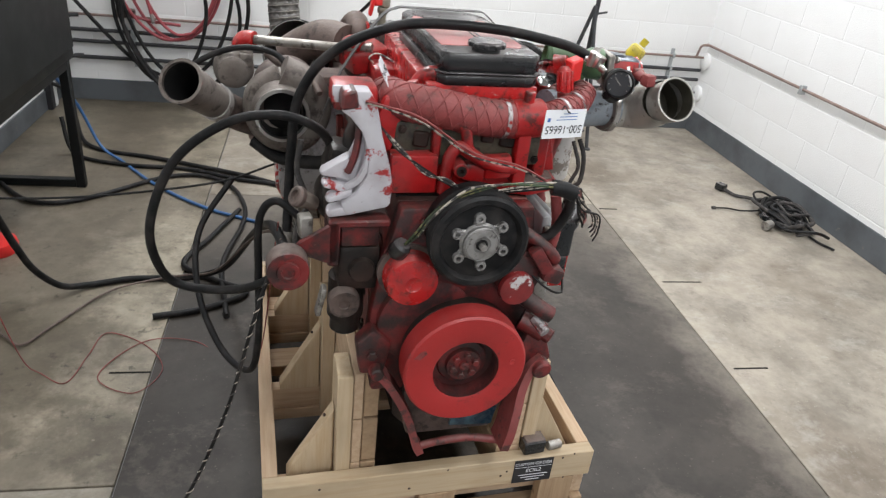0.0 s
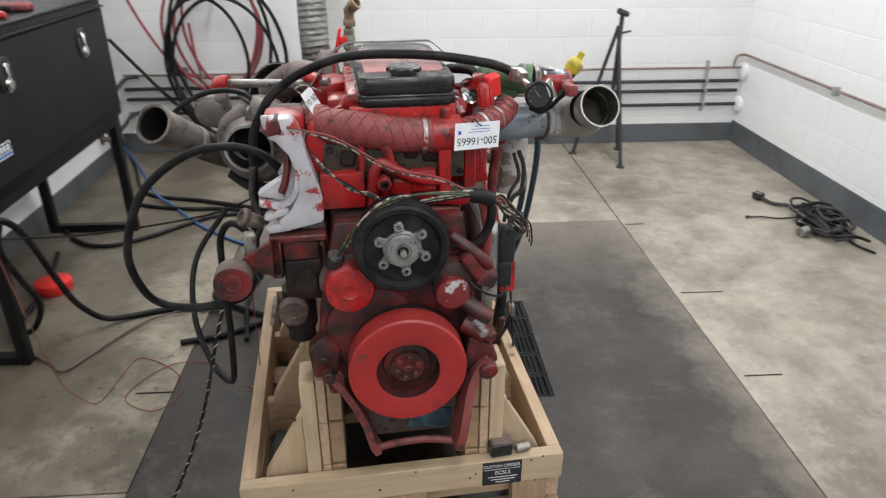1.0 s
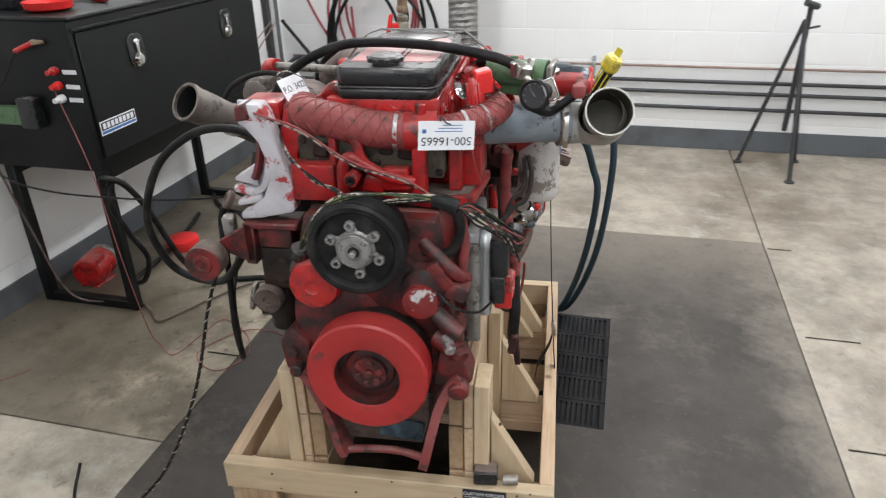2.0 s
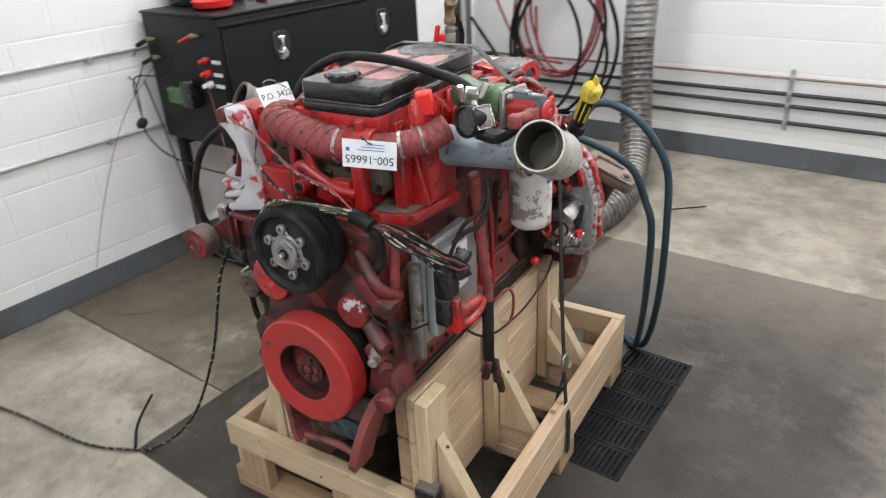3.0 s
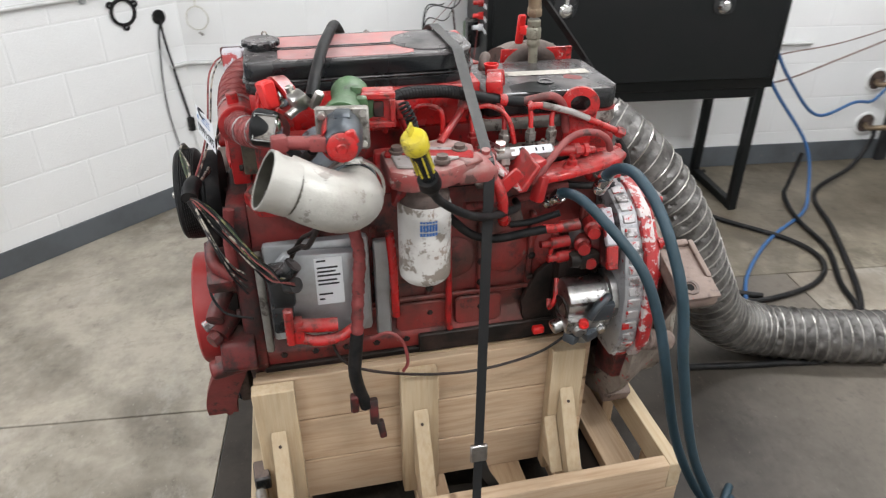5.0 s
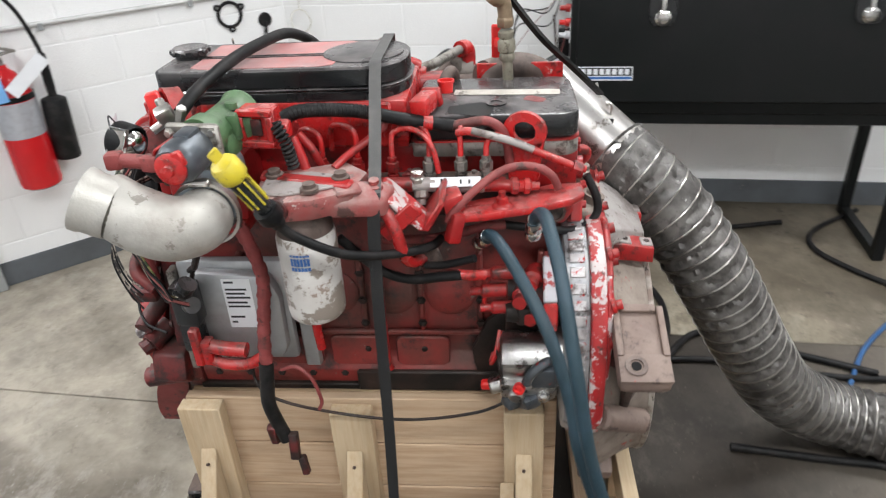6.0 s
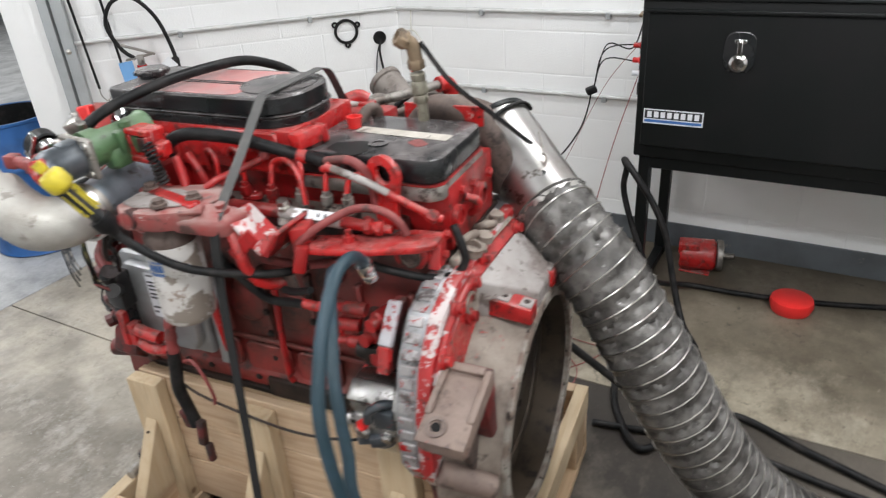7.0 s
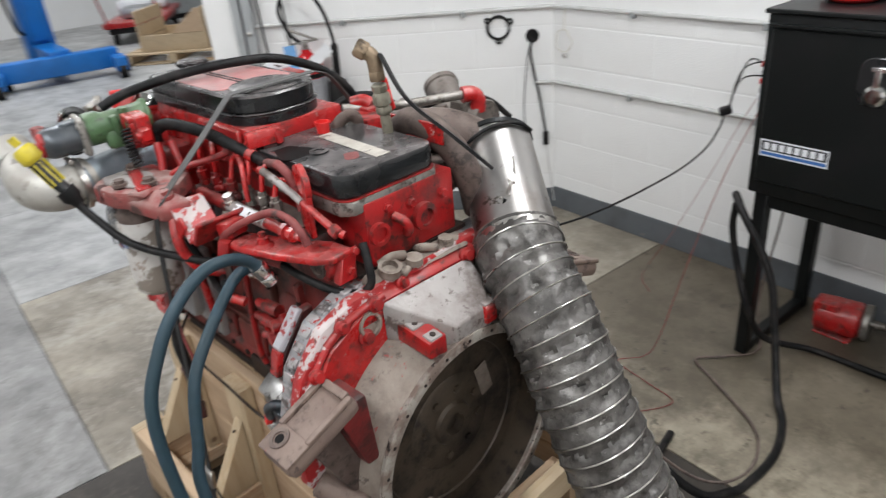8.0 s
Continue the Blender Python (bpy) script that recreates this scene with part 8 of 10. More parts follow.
part("lower_webbing", ribbon([(0.347, 0.617, 1.132), (0.368, 0.615, 1.10), (0.385, 0.61, 0.95), (0.405, 0.605, 0.6), (0.43, 0.597, 0.27), (0.444, 0.594, 0.2), (0.446, 0.592, 0.07)], (0, 1, 0), 0.022, 0.0026, 6), WEB_BLACK, ST, "black lower webbing")
part("buckle", obox((0.421, 0.60, 0.40), (0.012, 0.042, 0.05), 0, -4, 0, 0.003), STEEL, ST)
on_engine("strap_tail", ribbon([(0.423, 0.60, 0.40), (0.41, 0.62, 0.32), (0.38, 0.66, 0.22), (0.37, 0.68, 0.14)], (0, 1, 0), 0.026, 0.0024), WEB_BLACK, "loose black strap tail inside the crate", "strap", (0.39, 0.64, 0.14))

# water valve on the rear of the head
VV = thing("drain_valve", "brass and galvanised pipe fitting with a red lever", "pipe valve", (-0.076, 0.850, 1.17), EM)
vt, vb = Vector((-0.066, 0.842, 1.350)), Vector((-0.076, 0.850, 1.175))
part("nipple", cyl(vb, vb.lerp(vt, 0.36), 0.0115, None, 16), VALVE_GREY, VV)
part("valve_body", lathe(vb.lerp(vt, 0.33), vt - vb, [(0.014, 0), (0.017, 0.004), (0.017, 0.014), (0.0145, 0.018), (0.019, 0.022), (0.019, 0.042), (0.0145, 0.048), (0.017, 0.052), (0.017, 0.062), (0.013, 0.066)], 8), VALVE_GREY, VV)
part("brass_elbow", tube([vb.lerp(vt, 0.80), vb.lerp(vt, 0.93), vt + Vector((0.002, -0.004, 0.006)), vt + Vector((0.014, -0.016, 0.018))], 0.0155, 14), BRASS, VV, "brass elbow")
part("brass_nut", lathe(vt + Vector((0.008, -0.010, 0.013)), (0.6, -0.65, 0.55), [(0.018, 0), (0.020, 0.003), (0.020, 0.022), (0.017, 0.026), (0.012, 0.026), (0.011, 0.014), (0, 0.014)], 8), BRASS, VV)
part("brass_nut", lathe(vb.lerp(vt, 0.74), vt - vb, [(0.016, 0), (0.0185, 0.003), (0.0185, 0.018), (0.016, 0.021)], 6), BRASS, VV)
bm = obox(vb.lerp(vt, 0.52) + Vector((-0.035, -0.022, 0.0)), (0.01, 0.02, 0.075), 0, 12, 0, 0.003)
obox(vb.lerp(vt, 0.52) + Vector((-0.02, -0.012, 0.0)), (0.03, 0.02, 0.02), 0, 0, 30, 0.003, bm)
part("lever", bm, ORANGE_RED, VV, "red lever")
on_engine("rubber_strap", ribbon([vt + Vector((-0.008, 0.012, 0.008)), (-0.075, 0.922, 1.275), (-0.125, 0.998, 1.194), (-0.168, 1.062, 1.124)], (0.75, 0.55, 0.3), 0.017, 0.007), RUBBER, "black rubber tarp strap hooked to the exhaust tube", "strap", (-0.2, 1.07, 1.08))

# hose arching over the covers
on_engine("test_hose", tube([(0.31, 0.288, 1.262), (0.281, 0.296, 1.276), (0.233, 0.305, 1.288), (0.12, 0.326, 1.303), (0.0, 0.35, 1.306), (-0.105, 0.368, 1.298), (-0.19, 0.384, 1.268), (-0.25, 0.395, 1.233), (-0.30, 0.404, 1.185), (-0.342, 0.412, 1.102), (-0.355, 0.415, 0.99), (-0.362, 0.40, 0.88), (-0.37, 0.36, 0.79)], 0.0115, 14, 8), RUBBER, "thick black test hose arched over the engine", "hose", (-0.36, 0.31, 0.88))
on_engine("black_cable", tube([(-0.245, 0.36, 0.86), (-0.25, 0.33, 0.95), (-0.268, 0.30, 1.025), (-0.31, 0.285, 1.085), (-0.395, 0.28, 1.113), (-0.50, 0.285, 1.09), (-0.61, 0.29, 1.0), (-0.67, 0.29, 0.85), (-0.66, 0.32, 0.72), (-0.61, 0.33, 0.665), (-0.50, 0.28, 0.68), (-0.42, 0.22, 0.74), (-0.36, 0.20, 0.82)], 0.0105, 12, 8), RUBBER, "heavy black cable looped beside the turbocharger", "cable", (-0.6, 0.3, 0.66))
on_engine("black_cable", tube([(-0.35, 0.22, 0.90), (-0.40, 0.24, 0.93), (-0.435, 0.25, 0.88), (-0.44, 0.25, 0.74), (-0.445, 0.24, 0.56), (-0.47, 0.30, 0.42), (-0.54, 0.42, 0.40), (-0.60, 0.55, 0.50), (-0.60, 0.70, 0.62), (-0.5, 0.8, 0.75)], 0.009, 12, 8), RUBBER, "black cable hanging in a loop beside the crate", "cable", (-0.5, 0.35, 0.40))
on_engine("black_cable", tube([(-0.34, 0.30, 1.05), (-0.35, 0.29, 0.98), (-0.33, 0.25, 0.92), (-0.36, 0.20, 0.86), (-0.34, 0.18, 0.80)], 0.007, 10, 8), BRAID, "braided black lead behind the pale bracket", "cable", (-0.34, 0.2, 0.80))
on_engine("black_cable", tube([(-0.62, 0.72, 1.06), (-0.56, 0.70, 1.12), (-0.47, 0.69, 1.155), (-0.38, 0.66, 1.15), (-0.33, 0.60, 1.10)], 0.008, 10, 8), RUBBER, "black lead curving over the turbocharger", "cable", (-0.5, 0.7, 1.06))
on_engine("turbo_drain", tube([(-0.44, 0.62, 0.93), (-0.38, 0.58, 0.90), (-0.30, 0.54, 0.90), (-0.24, 0.50, 0.92)], 0.018, 12), RUBBER, "dark drain hose under the turbocharger", "hose", (-0.34, 0.56, 0.89))
gz = thing("pipe_union", "dusty brown union and steel terminal beside the pump", "pipe fitting", (-0.335, 0.17, 0.93), EM)
part("union", cyl((-0.355, 0.16, 0.975), (-0.32, 0.18, 0.95), 0.02, 0.016, 8), SANDY, gz)
part("union_collar", lathe((-0.352, 0.162, 0.973), (-0.87, -0.5, 0.62), [(0.021, 0), (0.023, 0.004), (0.023, 0.012), (0.018, 0.016), (0.012, 0.016), (0.011, 0.008), (0, 0.008)], 16), CAST_BROWN, gz)
part("terminal", obox((-0.345, 0.12, 0.93), (0.028, 0.03, 0.05), 0, 0, 10, 0.004), ALUM, gz)
# wire bundle across the front
def lifted(pts):
    """Raise the free end of the harness to where it is tied up."""
    return [(u, v, z + 0.046 * min(1.0, max(0.0, (u - 0.0) / 0.16))) for u, v, z in pts]


WB = thing("sensor_harness", "taped wire harness with bare twisted leads across the engine front", "wire harness", (0.1, 0.04, 0.9), EM)
for k in range(4):
    o = 0.003 * k
    part("tan_lead", tube(lifted([(-0.222, 0.165, 1.165 + o), (-0.192, 0.125, 1.138), (-0.165, 0.088, 1.108 + o), (-0.11, 0.074, 1.072 - o), (-0.065, 0.068, 1.045 + o), (-0.01, 0.064 - o, 1.024), (0.08, 0.055, 1.008 + o), (0.17, 0.035 + o, 1.002)]), 0.0026, 6, 8), WIRE_TAN if k % 2 else RUBBER, WB)
for k in range(4):
    o = 0.0035 * k
    part("striped_lead", tube(lifted([(-0.150, 0.045, 0.915), (-0.135 + o, 0.03, 0.945), (-0.095, 0.015 - o, 1.01), (-0.04, 0.0, 1.05 + o), (0.03, 0.0, 1.062), (0.10, 0.012 + o, 1.035), (0.17, 0.03, 1.004 + o)]), 0.0028, 6, 8), (WIRE_YG, RUBBER, WIRE_YG, WIRE_TAN)[k], WB)
part("plug", lathe((-0.148, 0.046, 0.92), (-0.35, 0.35, -0.8), [(0.014, 0), (0.020, 0.006), (0.022, 0.03), (0.017, 0.038), (0, 0.038)], 14), BLACK_PLASTIC, WB, "round black sensor plug")
part("taped_wrap", tube(lifted([(0.155, 0.036, 1.004), (0.18, 0.03, 1.0), (0.205, 0.028, 0.99)]), 0.017, 12), RUBBER, WB)
rng = random.Random(4)
for k in range(13):
    a, b = rng.uniform(-0.004, 0.004), rng.uniform(-0.004, 0.004)
    w = -0.020 + 0.0033 * k
    end = [(0.322 + a, 0.178, 0.897 + 0.3 * w), (0.327, 0.196 + b, 0.892 + b), (0.318, 0.212, 0.905 + a)] if k % 3 else [(0.322, 0.172, 0.902 + w), (0.335 + a, 0.195, 0.893), (0.326, 0.218, 0.876 + b)]
    part("loose_lead", tube([(0.205, 0.03, 1.036), (0.222 + a, 0.046, 1.030 + 0.5 * w), (0.243, 0.072 + b, 1.005 + w), (0.268 + b, 0.103 + a, 0.973 + w), (0.300 + a, 0.142 + b, 0.930 + 0.8 * w)] + end, 0.0026, 5, 7), (RUBBER, WIRE_TAN, RUBBER, WIRE_RED, RUBBER, WIRE_YG)[k % 6], WB)
for k in range(4):
    a = 0.006 * k
    part("loose_lead", tube([(0.21, 0.032, 1.034), (0.245, 0.05, 1.005 - a), (0.285 + a, 0.075, 0.960), (0.305 + a, 0.10, 0.925 - a), (0.312 + a, 0.125, 0.905 - 2 * a)], 0.0021, 5, 7), (WIRE_TAN, RUBBER)[k % 2], WB)
part("conduit", tube(lifted([(0.20, 0.03, 0.985), (0.208, 0.045, 0.95), (0.20, 0.06, 0.90), (0.175, 0.07, 0.865), (0.12, 0.075, 0.875)]), 0.011, 12), RUBBER, WB)
part("strap_lead", tube(lifted([(-0.235, 0.095, 1.205), (-0.20, 0.08, 1.20), (-0.13, 0.068, 1.182), (-0.02, 0.062, 1.115), (0.085, 0.055, 1.063), (0.16, 0.036, 1.006)]), 0.0022, 6, 8), RED_DULL, WB)
part("strap_lead", tube(lifted([(-0.235, 0.097, 1.200), (-0.19, 0.083, 1.192), (-0.12, 0.073, 1.168), (-0.02, 0.066, 1.106), (0.085, 0.058, 1.056), (0.16, 0.04, 1.004)]), 0.0022, 6, 8), WIRE_TAN, WB)
part("lower_lead", tube([(0.15, 0.05, 0.83), (0.19, 0.03, 0.80), (0.24, 0.06, 0.77), (0.27, 0.12, 0.765)], 0.003, 6), RUBBER, WB)
on_engine("side_lead", tube([(0.24, 0.28, 0.68), (0.285, 0.30, 0.635), (0.30, 0.36, 0.60), (0.28, 0.50, 0.545), (0.28, 0.64, 0.535), (0.28, 0.78, 0.56), (0.275, 0.86, 0.60)], 0.0035, 8, 8), GRIME, "thin brown lead slung along the block side", "cable", (0.28, 0.6, 0.53))
on_engine("side_lead", tube([(0.31, 0.37, 0.70), (0.325, 0.41, 0.72), (0.33, 0.44, 0.69), (0.325, 0.45, 0.63), (0.32, 0.44, 0.60)], 0.004, 8, 8), RED_DULL, "short red lead with a hanging plug", "cable", (0.32, 0.44, 0.6))
on_engine("gauge_lead", tube([(0.345, 0.235, 1.19), (0.38, 0.26, 1.175), (0.42, 0.275, 1.20), (0.44, 0.28, 1.215)], 0.010, 10), RUBBER, "black corrugated lead under the gauge", "cable", (0.38, 0.26, 1.17))
bm = tube([(0.335, 0.30, 1.06), (0.345, 0.28, 1.02), (0.335, 0.255, 0.97), (0.31, 0.24, 0.955), (0.285, 0.215, 0.93)], 0.006, 8)
tube([(0.325, 0.31, 1.05), (0.33, 0.27, 1.0), (0.30, 0.24, 0.965), (0.28, 0.21, 0.90)], 0.005, 8, 8, bm)
on_engine("module_lead", bm, GRIME, "dark leads into the control module plug", "cable", (0.33, 0.23, 0.93))

# two hydraulic hoses from the pump to the floor
HA = [(0.300, 0.892, 1.028), (0.316, 0.894, 1.056), (0.345, 0.899, 1.080), (0.382, 0.906, 1.093), (0.424, 0.911, 1.090), (0.48, 0.922, 1.06), (0.535, 0.934, 1.0), (0.582, 0.951, 0.9), (0.588, 0.985, 0.72), (0.57, 1.07, 0.45), (0.525, 1.2, 0.2), (0.47, 1.31, 0.04), (0.40, 1.38, 0.014)]
HB = [(0.265, 0.80, 0.985), (0.29, 0.812, 1.008), (0.34, 0.836, 1.008), (0.43, 0.886, 0.957), (0.49, 0.92, 0.9), (0.525, 0.95, 0.8), (0.547, 0.97, 0.7), (0.53, 1.05, 0.45), (0.49, 1.18, 0.2), (0.44, 1.31, 0.03), (0.36, 1.40, 0.014)]
for h, end in ((HA, 0.014), (HB, 0.013)):
    hh = thing("hydraulic_hose", "teal blue hydraulic hose arching from the pump to the floor", "hose", h[-1], EM, "hydraulic hoses")
    part("hose", tube(h, 0.0115, 14, 8), BLUE_HOSE, hh)
    a, b = Vector(h[0]), Vector(h[1])
    part("fitting", lathe(a - (b - a) * 0.9, b - a, [(0.012, 0), (0.016, 0.004), (0.016, 0.02), (0.013, 0.024), (0.017, 0.028), (0.017, 0.05), (0.015, 0.056)], 10), CHROME, hh, "chrome hose fitting")

# ---- services on the north wall ----
NP = YN - 0.035
for z, r, mt, nm in ((0.575, 0.0085, PIPE_COPPER, "thin copper pipe"), (0.478, 0.0125, PIPE_BLACK, "black iron pipe"), (0.405, 0.0125, PIPE_BLACK, "black iron pipe"), (0.30, 0.0125, PIPE_BLACK, "black iron pipe")):
    solo("wall_pipe", cyl((-1.95, NP, z), (XE - 0.03, NP, z), r, None, 14), mt, nm + " clamped along the block wall", "pipe", (0, NP, z), group="wall pipes")
for x in (-1.52, 0.305, 2.34):
    br = thing("pipe_bracket", "steel strut bracket holding the wall pipes", "pipe bracket", (x, YN - 0.01, 0.25), group="pipe brackets")
    part("channel", box((x - 0.013, YN - 0.018, 0.245), (x + 0.013, YN - 0.001, 0.625), 0.002), JAMB, br)
    for z in (0.575, 0.478, 0.405, 0.30):
        part("clamp", box((x - 0.011, NP - 0.016, z - 0.018), (x + 0.011, NP + 0.014, z + 0.018), 0.005), JAMB, br)
for z in (0.55, 0.30):
    solo("wall_sleeve", lathe((XE - 0.001, NP - 0.01, z), (-1, 0, 0), [(0.062, 0), (0.062, 0.02), (0.05, 0.028), (0.0, 0.028)], 24), WALL_PAINT, "white painted round sleeve where a pipe enters the wall", "wall sleeve", (XE, NP, z), group="wall sleeves")
cp = thing("copper_line", "copper line running along the white wall", "pipe", (XE - 0.03, 1.6, 0.67))
part("pipe", tube([(2.45, NP - 0.005, 0.578), (2.52, NP - 0.006, 0.58), (2.53, NP - 0.01, 0.62), (2.54, NP - 0.02, 0.665), (2.58, NP - 0.04, 0.675), (XE - 0.025, NP - 0.10, 0.674), (XE - 0.025, 2.6, 0.673), (XE - 0.025, 0.5, 0.673), (XE - 0.025, -2.5, 0.673)], 0.009, 12, 6), PIPE_COPPER, cp)
for y in (2.56, 1.0, -0.6):
    part("clip", box((XE - 0.04, y - 0.012, 0.64), (XE - 0.001, y + 0.012, 0.695), 0.003), JAMB, cp)
# hoses hung on the wall
for k, (cx, cz, rx, rz, mt, r) in enumerate(((-1.22, 0.86, 0.30, 0.40, RED_HOSE, 0.010), (-1.26, 0.88, 0.33, 0.42, RED_HOSE, 0.010), (-1.19, 0.92, 0.25, 0.42, RED_HOSE, 0.010), (-1.20, 0.78, 0.34, 0.56, RUBBER, 0.012), (-1.16, 0.68, 0.40, 0.56, RUBBER, 0.013), (-1.30, 0.66, 0.28, 0.46, RUBBER, 0.012), (-1.17, 0.62, 0.36, 0.50, RUBBER, 0.012))):
    y = NP - 0.07 - 0.022 * k
    pts = [(cx + rx * math.sin(a) * (1 - 0.18 * (math.cos(a) > 0) * math.cos(a)), y + 0.012 * math.sin(2 * a + k), cz - rz * math.cos(a)) for a in [2 * math.pi * j / 14 + 0.3 for j in range(14)]]
    solo("coiled_hose", tube(pts + [pts[0]], r, 10, 6), mt, "red rubber air hose coiled on the wall" if mt is RED_HOSE else "black rubber hose coiled on the wall", "hose", (cx, y, cz - rz), group="coiled hoses")
solo("hose_hook", tube([(-1.2, YN - 0.005, 1.30), (-1.2, NP - 0.10, 1.28), (-1.2, NP - 0.22, 1.28), (-1.2, NP - 0.24, 1.34)], 0.012, 10), JAMB, "steel hook carrying the coiled hoses", "hook", (-1.2, YN, 1.28))
solo("hose_nozzle", tube([(-1.40, NP - 0.12, 0.95), (-1.39, NP - 0.12, 0.75), (-1.365, NP - 0.12, 0.62)], 0.010, 10), RED_HOSE, "red hose tail with a brass end", "hose", (-1.37, NP - 0.12, 0.6))
solo("hose_end", cyl((-1.367, NP - 0.12, 0.63), (-1.358, NP - 0.12, 0.57), 0.012, None, 10), ALUM, "dull metal coupling hanging from an air hose", "coupling", (-1.36, NP - 0.12, 0.57))
solo("junction_box", obox((-1.55, NP - 0.03, 0.605), (0.13, 0.07, 0.05), 0, 0, 8, 0.008), CAST_BROWN, "rusty brown valve box on the pipes", "valve", (-1.55, NP, 0.58))
solo("red_hose_run", tube([(-1.85, NP - 0.10, 1.25), (-1.70, NP - 0.09, 0.90), (-1.55, NP - 0.09, 0.66), (-1.42, NP - 0.09, 0.585), (-1.2, NP - 0.08, 0.56)], 0.010, 10), RED_HOSE, "red air hose sagging from the corner", "hose", (-1.6, NP, 0.56))
solo("black_hose_run", tube([(-1.95, NP - 0.12, 0.85), (-1.80, NP - 0.11, 0.66), (-1.62, NP - 0.10, 0.44), (-1.45, NP - 0.10, 0.28), (-1.25, NP - 0.10, 0.21), (-1.05, NP - 0.1, 0.22)], 0.013, 10), RUBBER, "black hose sagging along the wall", "hose", (-1.5, NP, 0.21))
cc = thing("corner_strut", "dark steel strut column with conduits in the corner", "strut column", (XW + 0.03, 3.6, 0))
part("channel", box((XW + 0.002, 3.50, 0.002), (XW + 0.042, 3.56, 2.9), 0.003), PIPE_BLACK, cc)
part("back_plate", box((XW + 0.001, 3.56, 0.002), (XW + 0.012, 3.74, 2.9), 0.002), BASE_PAINT, cc)
for y in (3.59, 3.62):
    part("conduit", cyl((XW + 0.03, y, 0.002), (XW + 0.03, y, 2.9), 0.009, None, 12), CONDUIT, cc)
for y, z in ((3.37, 0.49), (3.385, 0.23)):
    sl = thing("pipe_opening", "round plastered wall opening with a hose coupling", "wall opening", (XW, y, z), group="pipe openings")
    part("sleeve", lathe((XW + 0.001, y, z), (1, 0, 0), [(0.068, 0), (0.068, 0.008), (0.056, 0.010), (0.056, 0.002), (0, 0.002)], 26), WALL_PAINT, sl)
    part("dark_core", lathe((XW + 0.003, y, z), (1, 0, 0), [(0.055, 0), (0, 0.001)], 22), CAST_BROWN, sl)
    part("coupling", tube([(XW + 0.005, y, z - 0.01), (XW + 0.05, y - 0.01, z - 0.012), (XW + 0.07, y + 0.03, z - 0.008), (XW + 0.09, y + 0.08, z)], 0.016, 12), BRASS, sl)
    part("pipe", tube([(XW + 0.09, y + 0.08, z), (XW + 0.10, y + 0.2, z + 0.03), (XW + 0.12, NP - 0.03, z + 0.07), (XW + 0.2, NP, z + 0.08)], 0.014, 12), PIPE_BLACK, sl)
solo("pink_lead", tube([(-1.62, 2.37, 0.62), (-1.78, 2.65, 0.60), (-1.90, 3.0, 0.66), (-1.96, 3.35, 0.76), (-1.97, 3.55, 0.84)], 0.005, 8), PIPE_COPPER, "pinkish copper lead strung from the chest to the corner", "cable", (-1.8, 2.8, 0.6))
solo("pink_lead", tube([(-1.60, 2.37, 0.76), (-1.75, 2.6, 0.745), (-1.90, 3.0, 0.75), (-1.97, 3.5, 0.86)], 0.004, 8), PIPE_COPPER, "pinkish copper lead strung from the chest to the corner", "cable", (-1.8, 2.8, 0.74))
solo("blue_air_line", tube([(-1.62, 2.39, 0.85), (-1.66, 2.48, 0.62), (-1.60, 2.72, 0.30), (-1.52, 2.75, 0.06), (-1.39, 2.65, 0.010), (-1.22, 2.42, 0.010), (-1.07, 2.25, 0.010), (-0.85, 2.06, 0.010), (-0.65, 1.95, 0.010), (-0.56, 1.90, 0.010)], 0.0085, 10), BLUE_AIR, "blue air line running down and over the floor", "hose", (-1.2, 2.4, 0.0))
solo("blue_air_line", tube([(-1.92, 3.35, 0.48), (-1.88, 3.25, 0.42), (-1.82, 3.10, 0.44), (-1.76, 2.85, 0.40), (-1.7, 2.6, 0.62), (-1.66, 2.42, 0.85)], 0.0085, 10), BLUE_AIR, "blue air line looping to the wall coupling", "hose", (-1.8, 2.9, 0.4))
solo("floor_hose", tube([(-1.93, 3.37, 0.215), (-1.85, 3.30, 0.20), (-1.76, 3.15, 0.08), (-1.60, 2.85, 0.014), (-1.18, 2.69, 0.014), (-0.60, 2.43, 0.014), (-0.30, 2.15, 0.014), (-0.28, 1.85, 0.014), (-0.3, 1.5, 0.016)], 0.0125, 10), RUBBER, "black hose lying across the stained floor", "hose", (-1.0, 2.6, 0.0))
solo("floor_hose", tube([(-1.72, 2.80, 0.20), (-1.68, 2.74, 0.05), (-1.59, 2.67, 0.014), (-1.34, 2.59, 0.013), (-1.03, 2.56, 0.013), (-0.75, 2.44, 0.013), (-0.53, 2.37, 0.013), (-0.38, 2.15, 0.013), (-0.40, 1.80, 0.02)], 0.0115, 10), RUBBER, "black hose looped on the floor by the chest", "hose", (-1.0, 2.4, 0.0))
solo("floor_hose", tube([(-1.95, 2.38, 0.014), (-1.73, 2.13, 0.014), (-1.56, 2.08, 0.014), (-1.38, 2.19, 0.014), (-1.13, 2.43, 0.014), (-0.93, 2.47, 0.014), (-0.77, 2.34, 0.014), (-0.68, 2.10, 0.014), (-0.67, 1.88, 0.014), (-0.72, 1.5, 0.013), (-0.66, 1.1, 0.013)], 0.0115, 10), RUBBER, "black hose curving over the floor towards the crate", "hose", (-1.2, 2.1, 0.0))
